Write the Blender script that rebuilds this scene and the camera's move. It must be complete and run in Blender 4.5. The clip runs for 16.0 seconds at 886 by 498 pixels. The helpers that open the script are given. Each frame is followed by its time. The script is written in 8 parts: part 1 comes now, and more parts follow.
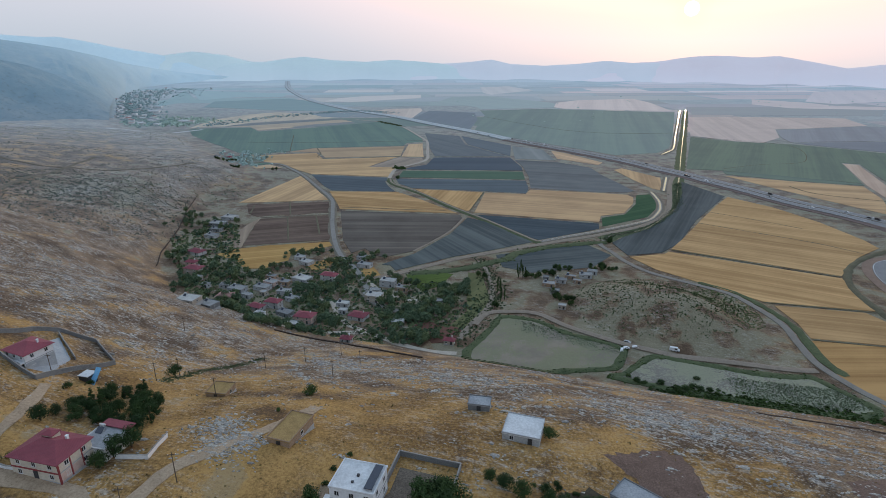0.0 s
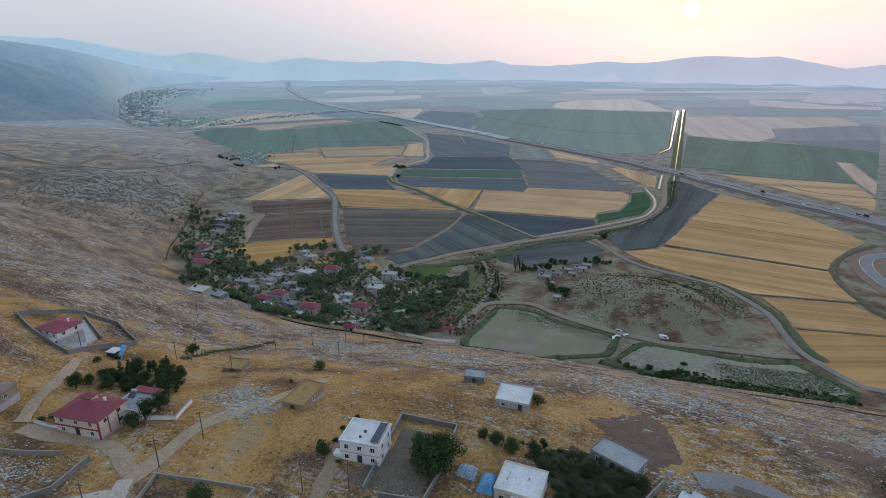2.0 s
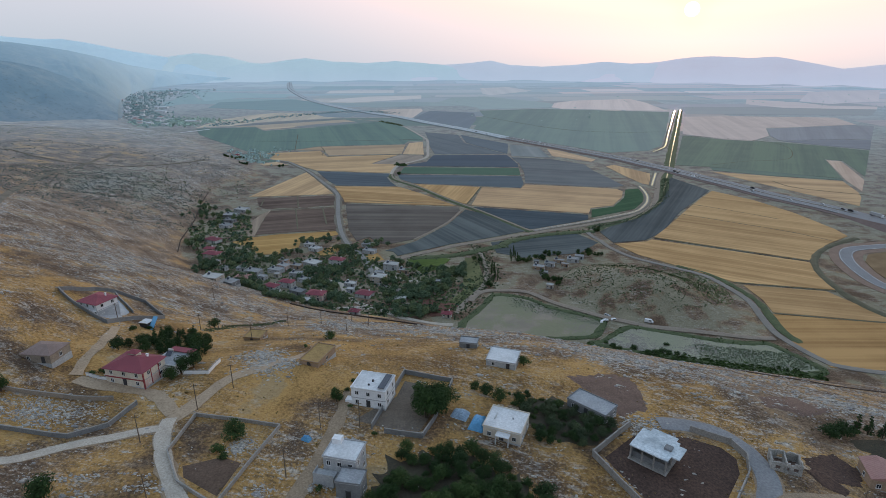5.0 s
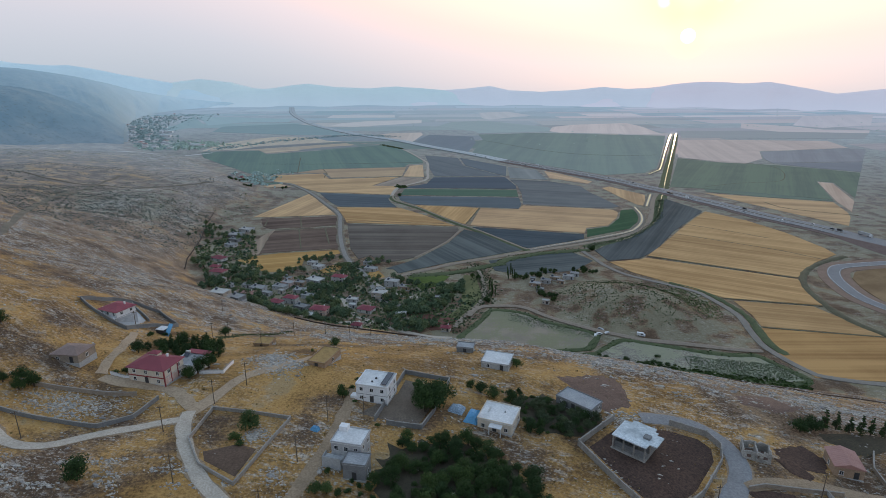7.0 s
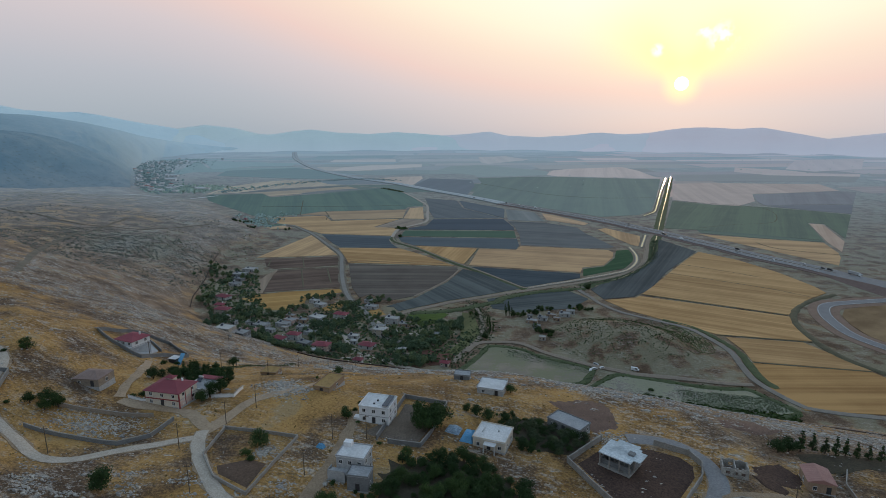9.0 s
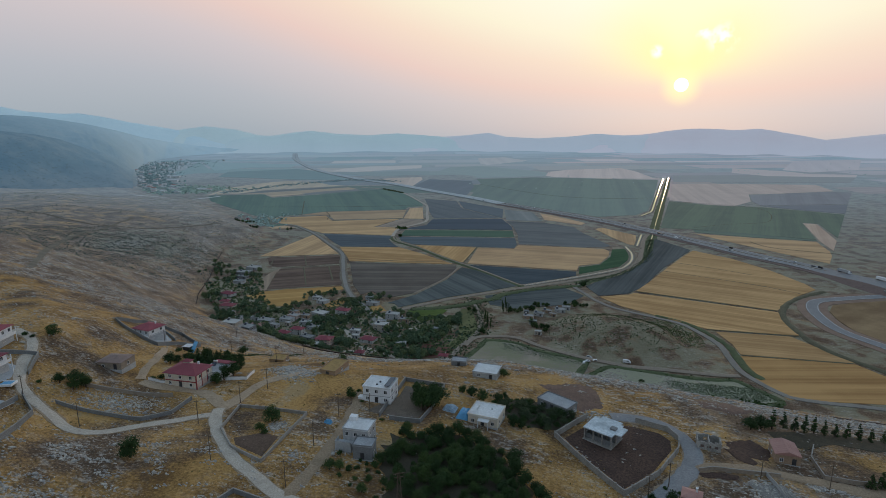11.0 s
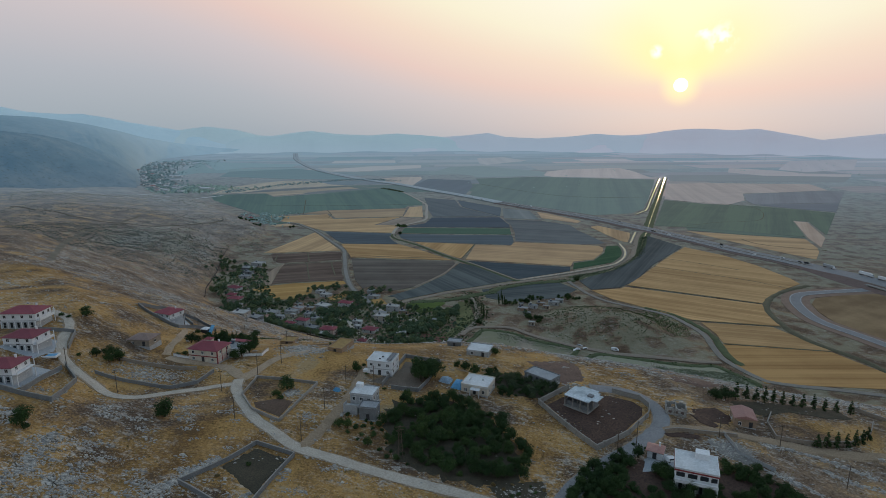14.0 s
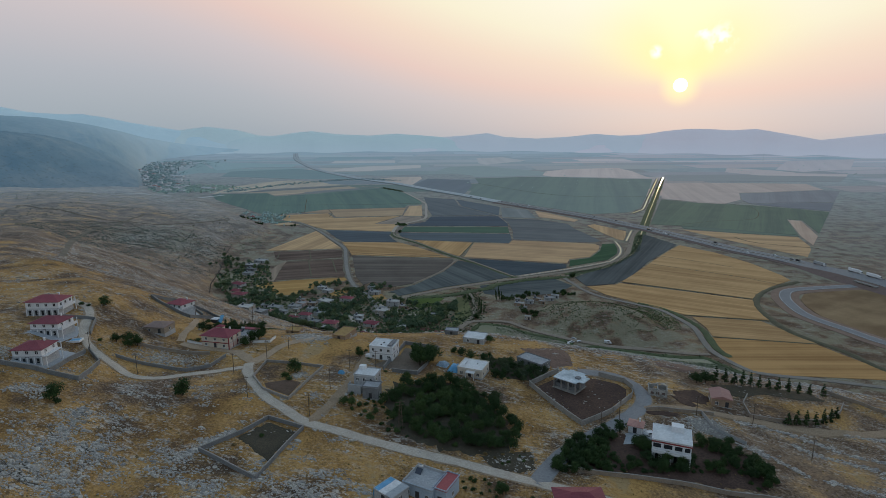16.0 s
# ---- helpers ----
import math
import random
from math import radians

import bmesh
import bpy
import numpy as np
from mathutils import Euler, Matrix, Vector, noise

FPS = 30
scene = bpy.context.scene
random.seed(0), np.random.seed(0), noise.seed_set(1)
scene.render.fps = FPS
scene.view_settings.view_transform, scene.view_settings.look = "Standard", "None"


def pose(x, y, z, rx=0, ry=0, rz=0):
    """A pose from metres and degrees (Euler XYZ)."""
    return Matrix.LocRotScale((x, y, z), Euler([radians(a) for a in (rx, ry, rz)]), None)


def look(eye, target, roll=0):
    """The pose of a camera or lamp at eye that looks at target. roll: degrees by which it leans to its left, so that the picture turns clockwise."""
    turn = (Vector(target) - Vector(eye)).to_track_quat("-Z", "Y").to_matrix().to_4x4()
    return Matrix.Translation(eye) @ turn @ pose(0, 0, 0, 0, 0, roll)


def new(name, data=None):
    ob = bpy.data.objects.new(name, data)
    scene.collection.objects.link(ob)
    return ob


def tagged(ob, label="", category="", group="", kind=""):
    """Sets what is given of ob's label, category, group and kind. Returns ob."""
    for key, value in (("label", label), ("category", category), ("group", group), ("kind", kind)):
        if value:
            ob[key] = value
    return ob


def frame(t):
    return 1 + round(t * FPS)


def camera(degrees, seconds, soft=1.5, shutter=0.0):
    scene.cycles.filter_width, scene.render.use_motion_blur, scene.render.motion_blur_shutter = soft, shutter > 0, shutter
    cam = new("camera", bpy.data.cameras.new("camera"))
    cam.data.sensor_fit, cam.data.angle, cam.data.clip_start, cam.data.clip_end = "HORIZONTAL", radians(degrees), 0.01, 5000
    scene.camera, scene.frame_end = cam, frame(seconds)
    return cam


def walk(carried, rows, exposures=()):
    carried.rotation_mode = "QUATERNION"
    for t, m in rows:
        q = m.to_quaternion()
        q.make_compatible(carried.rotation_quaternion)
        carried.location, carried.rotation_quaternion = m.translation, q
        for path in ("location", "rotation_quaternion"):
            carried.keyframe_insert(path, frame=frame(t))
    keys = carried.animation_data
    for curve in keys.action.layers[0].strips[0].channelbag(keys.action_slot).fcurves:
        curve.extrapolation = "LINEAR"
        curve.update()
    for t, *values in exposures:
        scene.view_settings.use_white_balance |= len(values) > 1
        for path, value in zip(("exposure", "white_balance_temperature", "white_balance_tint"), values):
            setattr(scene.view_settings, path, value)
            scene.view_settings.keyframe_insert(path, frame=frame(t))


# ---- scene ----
import itertools

cam = camera(77.45, 16.0, soft=0.5)
PATH = [
    (0, pose(-0.04, -0.06, 160.05, 70.64, -0.139, 0.006)),
    (1, pose(0.26, -7.75, 160.25, 70.66, -0.115, 0.015)),
    (2, pose(0.58, -15.41, 160.44, 70.69, -0.093, 0.022)),
    (3, pose(0.91, -23.04, 160.60, 70.71, -0.073, 0.027)),
    (4.2, pose(1.32, -32.16, 160.79, 70.72, -0.050, 0.032)),
    (4.9, pose(1.57, -37.46, 160.88, 70.73, -0.037, 0.033)),
    (5.5, pose(1.78, -41.99, 160.96, 70.92, -0.027, 0.034)),
    (6, pose(1.97, -45.76, 161.02, 71.36, -0.019, 0.034)),
    (6.3, pose(2.08, -48.02, 161.06, 71.75, -0.015, 0.034)),
    (6.5, pose(2.15, -49.52, 161.08, 72.09, -0.012, 0.033)),
    (7, pose(2.34, -53.28, 161.13, 73.13, -0.004, 0.033)),
    (7.5, pose(2.53, -57.02, 161.18, 74.24, 0.002, 0.031)),
    (8, pose(2.73, -60.76, 161.23, 75.36, 0.009, 0.030)),
    (8.5, pose(2.93, -64.50, 161.27, 76.46, 0.015, 0.028)),
    (9, pose(3.13, -68.22, 161.31, 77.57, 0.021, 0.025)),
    (9.15, pose(3.19, -69.33, 161.33, 77.67, 0.023, 0.024)),
    (9.6, pose(3.38, -72.68, 161.36, 77.69, 0.028, 0.022)),
    (11.5, pose(4.18, -86.73, 161.46, 77.70, 0.045, 0.007)),
    (13.5, pose(5.08, -101.40, 161.51, 77.71, 0.058, -0.016)),
    (16, pose(6.26, -119.56, 161.49, 77.73, 0.066, -0.053)),
]
EXPOSURES = [(0, -0.03, 6420, 8), (6.5, -0.03, 6450, 8), (9.2, -0.49, 6420, 4), (16, -0.58, 6420, 3)]
walk(cam, PATH, EXPOSURES)

# ---- light: hazy sunset ahead and to the right ----
SUN_AZ, SUN_EL = radians(22.5), radians(3.9)
SUN_DIR = Vector((math.sin(SUN_AZ) * math.cos(SUN_EL), math.cos(SUN_AZ) * math.cos(SUN_EL), math.sin(SUN_EL)))


def build_world():
    """Dusty evening sky: grey-blue at the horizon, rose and cream above it, yellow round the sun; the warm bands lie lower the nearer they are to the sun."""
    w = bpy.data.worlds.new("hazy_sky")
    scene.world = w
    w.use_nodes = True
    nt = w.node_tree
    nt.nodes.clear()
    N, L = nt.nodes.new, nt.links.new
    tc = N("ShaderNodeTexCoord")
    sep = N("ShaderNodeSeparateXYZ")
    L(tc.outputs["Generated"], sep.inputs[0])

    def feed(socket, v):
        if isinstance(v, (int, float)):
            socket.default_value = v
        elif isinstance(v, tuple):
            socket.default_value = (*v, 1)
        else:
            L(v, socket)

    def calc(op, a, b=None):
        n = N("ShaderNodeMath")
        n.operation = op
        for i, v in enumerate((a, b)):
            if v is not None:
                feed(n.inputs[i], v)
        return n.outputs[0]

    def ease(src, a, b, c=0.0, d=1.0, kind="SMOOTHSTEP"):
        n = N("ShaderNodeMapRange")
        n.interpolation_type = kind
        for k, v in (("From Min", a), ("From Max", b), ("To Min", c), ("To Max", d)):
            n.inputs[k].default_value = v
        L(src, n.inputs["Value"])
        return n.outputs[0]

    def mix(fac, a, b, mode="MIX"):
        n = N("ShaderNodeMixRGB")
        n.blend_type = mode
        for i, v in enumerate((fac, a, b)):
            feed(n.inputs[i], v)
        return n.outputs[0]

    def bands(src, stops):
        r = N("ShaderNodeValToRGB")
        els = r.color_ramp.elements
        els[0].position, els[0].color = stops[0][0], (*stops[0][1], 1)
        els[1].position, els[1].color = stops[-1][0], (*stops[-1][1], 1)
        for p, c in stops[1:-1]:
            els.new(p).color = (*c, 1)
        L(src, r.inputs[0])
        return r.outputs[0]

    def towards(v):
        n = N("ShaderNodeVectorMath")
        n.operation = "DOT_PRODUCT"
        n.inputs[1].default_value = v
        L(tc.outputs["Generated"], n.inputs[0])
        return n.outputs["Value"]

    z = sep.outputs["Z"]
    d = towards(SUN_DIR)
    flat = calc("SQRT", calc("MAXIMUM", calc("SUBTRACT", 1.0, calc("MULTIPLY", z, z)), 1e-4))
    along_sun = calc("DIVIDE", towards((math.sin(SUN_AZ), math.cos(SUN_AZ), 0)), flat)
    turn = calc("MULTIPLY", calc("ARCCOSINE", calc("MINIMUM", calc("MAXIMUM", along_sun, -1.0), 1.0)), 57.3)
    rise = calc("MULTIPLY", calc("ARCSINE", z), 57.3)
    level = calc("ADD", ease(turn, 12, 52, 0.28, 0.0), calc("DIVIDE", rise, calc("ADD", 10.0, calc("MULTIPLY", turn, 0.28))))
    col = bands(calc("DIVIDE", calc("ADD", level, 0.2), 1.6), [(p / 1.6 + 0.125, c) for p, c in (
        (-0.2, (0.47, 0.54, 0.62)), (0.0, (0.515, 0.58, 0.68)), (0.2, (0.70, 0.685, 0.765)), (0.4, (0.95, 0.80, 0.83)), (0.56, (1.23, 0.87, 0.79)), (0.75, (1.38, 1.04, 0.845)), (0.95, (1.46, 1.27, 0.97)), (1.3, (1.56, 1.42, 1.18)))])
    # high up the dust thins out to pale blue
    high = bands(z, [(0.25, (1.22, 1.10, 0.98)), (0.36, (0.66, 0.78, 0.94)), (0.9, (0.49, 0.66, 0.90))])
    col = mix(ease(z, 0.20, 0.34), col, high)
    # the side away from the sun is dimmer
    col = mix(1.0, col, ease(d, -0.7, 0.5, 0.84, 1.0), "MULTIPLY")
    # yellow glow over the sun, brightest close to it
    gap = calc("MULTIPLY", calc("ARCCOSINE", calc("MINIMUM", d, 0.999999)), 57.3)
    over = calc("DIVIDE", calc("SUBTRACT", rise, math.degrees(SUN_EL) - 0.3), calc("ADD", gap, 1.0))
    glow = calc("MULTIPLY", ease(gap, 13, 1.5), ease(over, 0.0, 0.7))
    col = mix(calc("MULTIPLY", glow, 0.85), col, (1.52, 1.36, 0.62))
    col = mix(calc("MULTIPLY", ease(gap, 14, 4), ease(over, 0.72, 1.0, 0.0, 0.7)), col, (1.62, 1.48, 1.02))
    col = mix(ease(gap, 2.2, 0.6, 0.0, 0.75), col, (1.6, 1.35, 0.75))
    # thin bright cloud flecks over the sun
    puff = N("ShaderNodeTexNoise")
    puff.inputs["Scale"].default_value = 60.0
    L(tc.outputs["Generated"], puff.inputs["Vector"])
    for az, el, size in ((3.0, 3.9, 1.7), (-2.3, 3.0, 0.75), (1.6, 4.4, 1.0)):
        a, e = SUN_AZ + radians(az), SUN_EL + radians(el)
        near = calc("MULTIPLY", calc("ARCCOSINE", calc("MINIMUM", towards((math.sin(a) * math.cos(e), math.cos(a) * math.cos(e), math.sin(e))), 0.999999)), 57.3)
        col = mix(calc("MULTIPLY", ease(near, size, 0.2), ease(puff.outputs["Fac"], 0.42, 0.62)), col, (1.75, 1.68, 1.42))
    col = mix(ease(gap, 0.66, 0.50), col, (6.0, 5.8, 4.6))
    sky = N("ShaderNodeTexSky")
    sky.sky_type, sky.sun_disc = "NISHITA", False
    sky.sun_elevation, sky.sun_rotation = SUN_EL, SUN_AZ
    sky.dust_density, sky.air_density, sky.ozone_density = 0.6, 1.0, 4.0
    b1 = N("ShaderNodeBackground")
    L(col, b1.inputs["Color"])
    b2 = N("ShaderNodeBackground")
    b2.inputs["Strength"].default_value = 0.014
    L(sky.outputs[0], b2.inputs["Color"])
    add = N("ShaderNodeAddShader")
    L(b1.outputs[0], add.inputs[0])
    L(b2.outputs[0], add.inputs[1])
    out = N("ShaderNodeOutputWorld")
    L(add.outputs[0], out.inputs["Surface"])


build_world()
sun = new("sun", bpy.data.lights.new("sun", "SUN"))
sun.data.energy, sun.data.angle, sun.data.color = 0.6, radians(2.5), (1.0, 0.70, 0.47)
sun.matrix_world = look(SUN_DIR * 1000, (0, 0, 0))


# ---- materials ----
MATS = {}


def tree_of(name):
    m = bpy.data.materials.new(name)
    m.use_nodes = True
    nt = m.node_tree
    return m, nt, nt.nodes["Principled BSDF"]


def ramp_node(nt, stops):
    r = nt.nodes.new("ShaderNodeValToRGB")
    e = r.color_ramp.elements
    e[0].position, e[0].color = stops[0][0], (*stops[0][1], 1)
    e[1].position, e[1].color = stops[-1][0], (*stops[-1][1], 1)
    for p, c in stops[1:-1]:
        n = e.new(p)
        n.color = (*c, 1)
    return r


def noise_node(nt, vec, size, detail=4, rough=0.6, w=0.0):
    """Noise whose main lumps are about `size` metres."""
    n = nt.nodes.new("ShaderNodeTexNoise")
    n.inputs["Scale"].default_value = 1.0 / size
    n.inputs["Detail"].default_value = detail
    n.inputs["Roughness"].default_value = rough
    if w:
        o = nt.nodes.new("ShaderNodeVectorMath")
        o.inputs[1].default_value = (w, w * 1.7, w * 0.6)
        nt.links.new(vec, o.inputs[0])
        vec = o.outputs[0]
    nt.links.new(vec, n.inputs["Vector"])
    return n.outputs["Fac"]


def mixc(nt, fac, a, b, mode="MIX"):
    n = nt.nodes.new("ShaderNodeMixRGB")
    n.blend_type = mode
    for i, v in ((0, fac), (1, a), (2, b)):
        if isinstance(v, (int, float)):
            n.inputs[i].default_value = v
        elif isinstance(v, tuple):
            n.inputs[i].default_value = (*v, 1)
        else:
            nt.links.new(v, n.inputs[i])
    return n.outputs[0]


def span(nt, src, a, b, c=0.0, d=1.0):
    n = nt.nodes.new("ShaderNodeMapRange")
    for k, v in (("From Min", a), ("From Max", b), ("To Min", c), ("To Max", d)):
        n.inputs[k].default_value = v
    nt.links.new(src, n.inputs["Value"])
    return n.outputs[0]


def bump(nt, bsdf, height, strength, dist):
    b = nt.nodes.new("ShaderNodeBump")
    b.inputs["Strength"].default_value, b.inputs["Distance"].default_value = strength, dist
    nt.links.new(height, b.inputs["Height"])
    nt.links.new(b.outputs[0], bsdf.inputs["Normal"])


def position(nt):
    return nt.nodes.new("ShaderNodeNewGeometry").outputs["Position"]


def plain_mat(name, dark, light, size=1.0, rough=0.9, stain=0.25, metal=0.0, relief=0.0, objvar=0.0, spec=0.3):
    """A weathered surface: fine grain between two colours, broad stains, optional relief and object-to-object variation."""
    if name in MATS:
        return MATS[name]
    m, nt, b = tree_of(name)
    pos = position(nt)
    fine = noise_node(nt, pos, size * 0.25, 5, 0.65)
    broad = noise_node(nt, pos, size * 2.2, 3, 0.55, 31.0)
    col = ramp_node(nt, [(0.32, dark), (0.68, light)])
    nt.links.new(fine, col.inputs[0])
    c = mixc(nt, span(nt, broad, 0.45, 0.7, 0, stain), col.outputs[0], tuple(v * 0.55 for v in dark))
    if objvar:
        info = nt.nodes.new("ShaderNodeObjectInfo")
        c = mixc(nt, 1.0, c, mixc(nt, info.outputs["Random"], (1 - objvar,) * 3, (1 + objvar, 1 + objvar * 0.9, 1 + objvar * 0.7)), "MULTIPLY")
    nt.links.new(c, b.inputs["Base Color"])
    b.inputs["Roughness"].default_value, b.inputs["Metallic"].default_value = rough, metal
    b.inputs["Specular IOR Level"].default_value = spec
    if relief:
        bump(nt, b, fine, 0.5, relief)
    MATS[name] = m
    return m


def field_mat(name, dark, light, angle=0.0, row=3.0, strength=0.5, patch=45.0, streak=0.0):
    """Soil, stubble or crop with sowing rows along `angle` degrees and uneven growth."""
    if name in MATS:
        return MATS[name]
    m, nt, b = tree_of(name)
    pos = position(nt)
    turn = nt.nodes.new("ShaderNodeVectorRotate")
    turn.rotation_type = "Z_AXIS"
    turn.inputs["Angle"].default_value = radians(-angle)
    nt.links.new(pos, turn.inputs["Vector"])
    flat = nt.nodes.new("ShaderNodeVectorMath")
    flat.operation = "MULTIPLY"
    flat.inputs[1].default_value = (0.02, 1, 0)
    nt.links.new(turn.outputs[0], flat.inputs[0])
    rows = noise_node(nt, flat.outputs[0], row, 2, 0.5)
    wide = noise_node(nt, flat.outputs[0], row * 5, 2, 0.5, 7.0)
    fine = noise_node(nt, pos, 0.9, 4, 0.7)
    big = noise_node(nt, pos, patch, 4, 0.6, 11.0)
    f = mixc(nt, strength, mixc(nt, 0.3, big, fine), mixc(nt, 0.62, rows, wide))
    col = ramp_node(nt, [(0.42, dark), (0.5, tuple((a + c) / 2 for a, c in zip(dark, light))), (0.58, light)])
    nt.links.new(f, col.inputs[0])
    info = nt.nodes.new("ShaderNodeObjectInfo")
    c = mixc(nt, 1.0, col.outputs[0], mixc(nt, info.outputs["Random"], (0.96, 0.96, 0.97), (1.17, 1.16, 1.13)), "MULTIPLY")
    nt.links.new(c, b.inputs["Base Color"])
    b.inputs["Roughness"].default_value = 0.95
    b.inputs["Specular IOR Level"].default_value = 0.1
    bump(nt, b, rows, 0.4, 0.15)
    MATS[name] = m
    return m


# crops, by kind: dark and light tone; crop() mixes aerial haze into far ones
CROPS = {
    "stubble": ((0.335, 0.20, 0.090), (0.54, 0.34, 0.162)),
    "stubble_gold": ((0.29, 0.160, 0.064), (0.47, 0.28, 0.117)),
    "stubble_pale": ((0.42, 0.275, 0.175), (0.58, 0.41, 0.285)),
    "stubble_brown": ((0.19, 0.145, 0.108), (0.32, 0.25, 0.19)),
    "gold": ((0.31, 0.18, 0.065), (0.47, 0.295, 0.115)),
    "soil_brown": ((0.072, 0.050, 0.042), (0.165, 0.120, 0.096)),
    "soil_grey": ((0.076, 0.065, 0.058), (0.152, 0.132, 0.114)),
    "soil_pale": ((0.095, 0.105, 0.100), (0.165, 0.17, 0.16)),
    "soil_slate": ((0.054, 0.066, 0.070), (0.106, 0.121, 0.122)),
    "soil_dark": ((0.034, 0.051, 0.065), (0.066, 0.087, 0.102)),
    "soil_black": ((0.026, 0.044, 0.066), (0.048, 0.068, 0.092)),
    "crop": ((0.028, 0.072, 0.032), (0.066, 0.124, 0.054)),
    "crop_dry": ((0.11, 0.115, 0.055), (0.17, 0.17, 0.08)),
    "crop_bright": ((0.018, 0.066, 0.034), (0.048, 0.105, 0.054)),
}


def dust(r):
    """How much aerial haze is mixed into the colour of land r metres out."""
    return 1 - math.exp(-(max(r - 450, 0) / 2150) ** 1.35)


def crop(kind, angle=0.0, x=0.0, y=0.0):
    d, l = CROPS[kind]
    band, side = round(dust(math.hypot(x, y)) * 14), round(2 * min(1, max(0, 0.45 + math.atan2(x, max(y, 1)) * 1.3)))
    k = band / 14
    # haze colour put into the crop tones, rosier towards the sun
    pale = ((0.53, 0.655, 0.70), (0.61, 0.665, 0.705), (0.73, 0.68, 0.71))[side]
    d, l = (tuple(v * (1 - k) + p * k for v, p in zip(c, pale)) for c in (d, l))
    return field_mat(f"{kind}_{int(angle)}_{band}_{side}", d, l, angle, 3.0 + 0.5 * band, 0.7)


def ground_mat():
    """Hill and plain: dry gold grass, bare brown earth, grey limestone and scrub, by the weights of the zone attribute;
    its alpha mixes in haze.
    """
    m, nt, b = tree_of("ground")
    pos = position(nt)
    zone = nt.nodes.new("ShaderNodeAttribute")
    zone.attribute_name = "zone"
    sep = nt.nodes.new("ShaderNodeSeparateColor")
    nt.links.new(zone.outputs["Color"], sep.inputs[0])
    n1, n2, n3 = noise_node(nt, pos, 0.8, 6, 0.7), noise_node(nt, pos, 17, 5, 0.52, 5.0), None
    # the limestone lies in beds along the slope
    turn = nt.nodes.new("ShaderNodeVectorRotate")
    turn.rotation_type = "Z_AXIS"
    turn.inputs["Angle"].default_value = radians(16)
    nt.links.new(pos, turn.inputs["Vector"])
    lay = nt.nodes.new("ShaderNodeVectorMath")
    lay.operation = "MULTIPLY"
    lay.inputs[1].default_value = (0.42, 1, 1)
    nt.links.new(turn.outputs[0], lay.inputs[0])
    n3 = noise_node(nt, lay.outputs[0], 3.0, 6, 0.75, 19.0)

    def two(a, b2, src, lo=0.35, hi=0.65):
        r = ramp_node(nt, [(lo, a), (hi, b2)])
        nt.links.new(src, r.inputs[0])
        return r.outputs[0]

    earth = two((0.088, 0.057, 0.037), (0.30, 0.21, 0.139), mixc(nt, 0.5, n1, n2), 0.42, 0.59)
    grass = two((0.148, 0.082, 0.031), (0.435, 0.26, 0.094), mixc(nt, 0.5, n1, n2), 0.42, 0.59)
    slab = nt.nodes.new("ShaderNodeTexVoronoi")
    slab.feature = "DISTANCE_TO_EDGE"
    slab.inputs["Scale"].default_value = 0.75
    nt.links.new(lay.outputs[0], slab.inputs["Vector"])
    crack = span(nt, slab.outputs["Distance"], 0.02, 0.14)
    rock = mixc(nt, crack, (0.05, 0.045, 0.036), two((0.14, 0.133, 0.125), (0.52, 0.50, 0.465), mixc(nt, 0.5, n1, n3), 0.40, 0.60))
    scrub = two((0.115, 0.104, 0.070), (0.285, 0.250, 0.172), mixc(nt, 0.4, n1, n2))

    def weight(out, src, lo, hi):
        """The zone's weight broken up by noise, so that its edge is ragged."""
        a = nt.nodes.new("ShaderNodeMath")
        a.operation = "ADD"
        nt.links.new(out, a.inputs[0])
        nt.links.new(span(nt, src, 0.3, 0.7, -0.5, 0.5), a.inputs[1])
        return span(nt, a.outputs[0], lo, hi)

    c = mixc(nt, weight(sep.outputs[0], mixc(nt, 0.22, n2, n1), 0.30, 0.62), earth, grass)
    c = mixc(nt, weight(sep.outputs[2], n2, 0.42, 0.60), c, scrub)
    c = mixc(nt, weight(sep.outputs[1], mixc(nt, 0.25, n3, n2), 0.52, 0.60), c, rock)
    # loose stones and dark tufts, in clumps
    n4, n5 = noise_node(nt, pos, 0.6, 3, 0.6, 41.0), noise_node(nt, pos, 1.1, 3, 0.6, 57.0)
    n6, n7 = noise_node(nt, lay.outputs[0], 1.9, 5, 0.7, 71.0), noise_node(nt, pos, 26, 3, 0.55, 83.0)
    stony = mixc(nt, 1.0, span(nt, n7, 0.38, 0.56), span(nt, sep.outputs[1], 0.1, 0.4, 0.4, 1.0), "MULTIPLY")
    pale = mixc(nt, span(nt, n1, 0.35, 0.65), (0.18, 0.167, 0.15), (0.62, 0.58, 0.525))
    c = mixc(nt, mixc(nt, 1.0, stony, span(nt, n6, 0.53, 0.60, 0, 0.85), "MULTIPLY"), c, pale)
    # dark gaps among the stones: shade that the bump lacks, put into the colour
    c = mixc(nt, mixc(nt, 1.0, stony, span(nt, n6, 0.45, 0.38, 0, 0.8), "MULTIPLY"), c, (0.070, 0.052, 0.036))
    c = mixc(nt, mixc(nt, 1.0, stony, span(nt, n4, 0.58, 0.62, 0, 0.8), "MULTIPLY"), c, pale)
    c = mixc(nt, span(nt, n5, 0.36, 0.29, 0, 0.5), c, (0.085, 0.066, 0.036))
    # aerial haze painted into the ground colour, by the zone's alpha
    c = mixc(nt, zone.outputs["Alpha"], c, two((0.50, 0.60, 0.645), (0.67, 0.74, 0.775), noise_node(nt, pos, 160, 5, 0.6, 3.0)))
    nt.links.new(c, b.inputs["Base Color"])
    b.inputs["Roughness"].default_value = 0.95
    b.inputs["Specular IOR Level"].default_value = 0.15
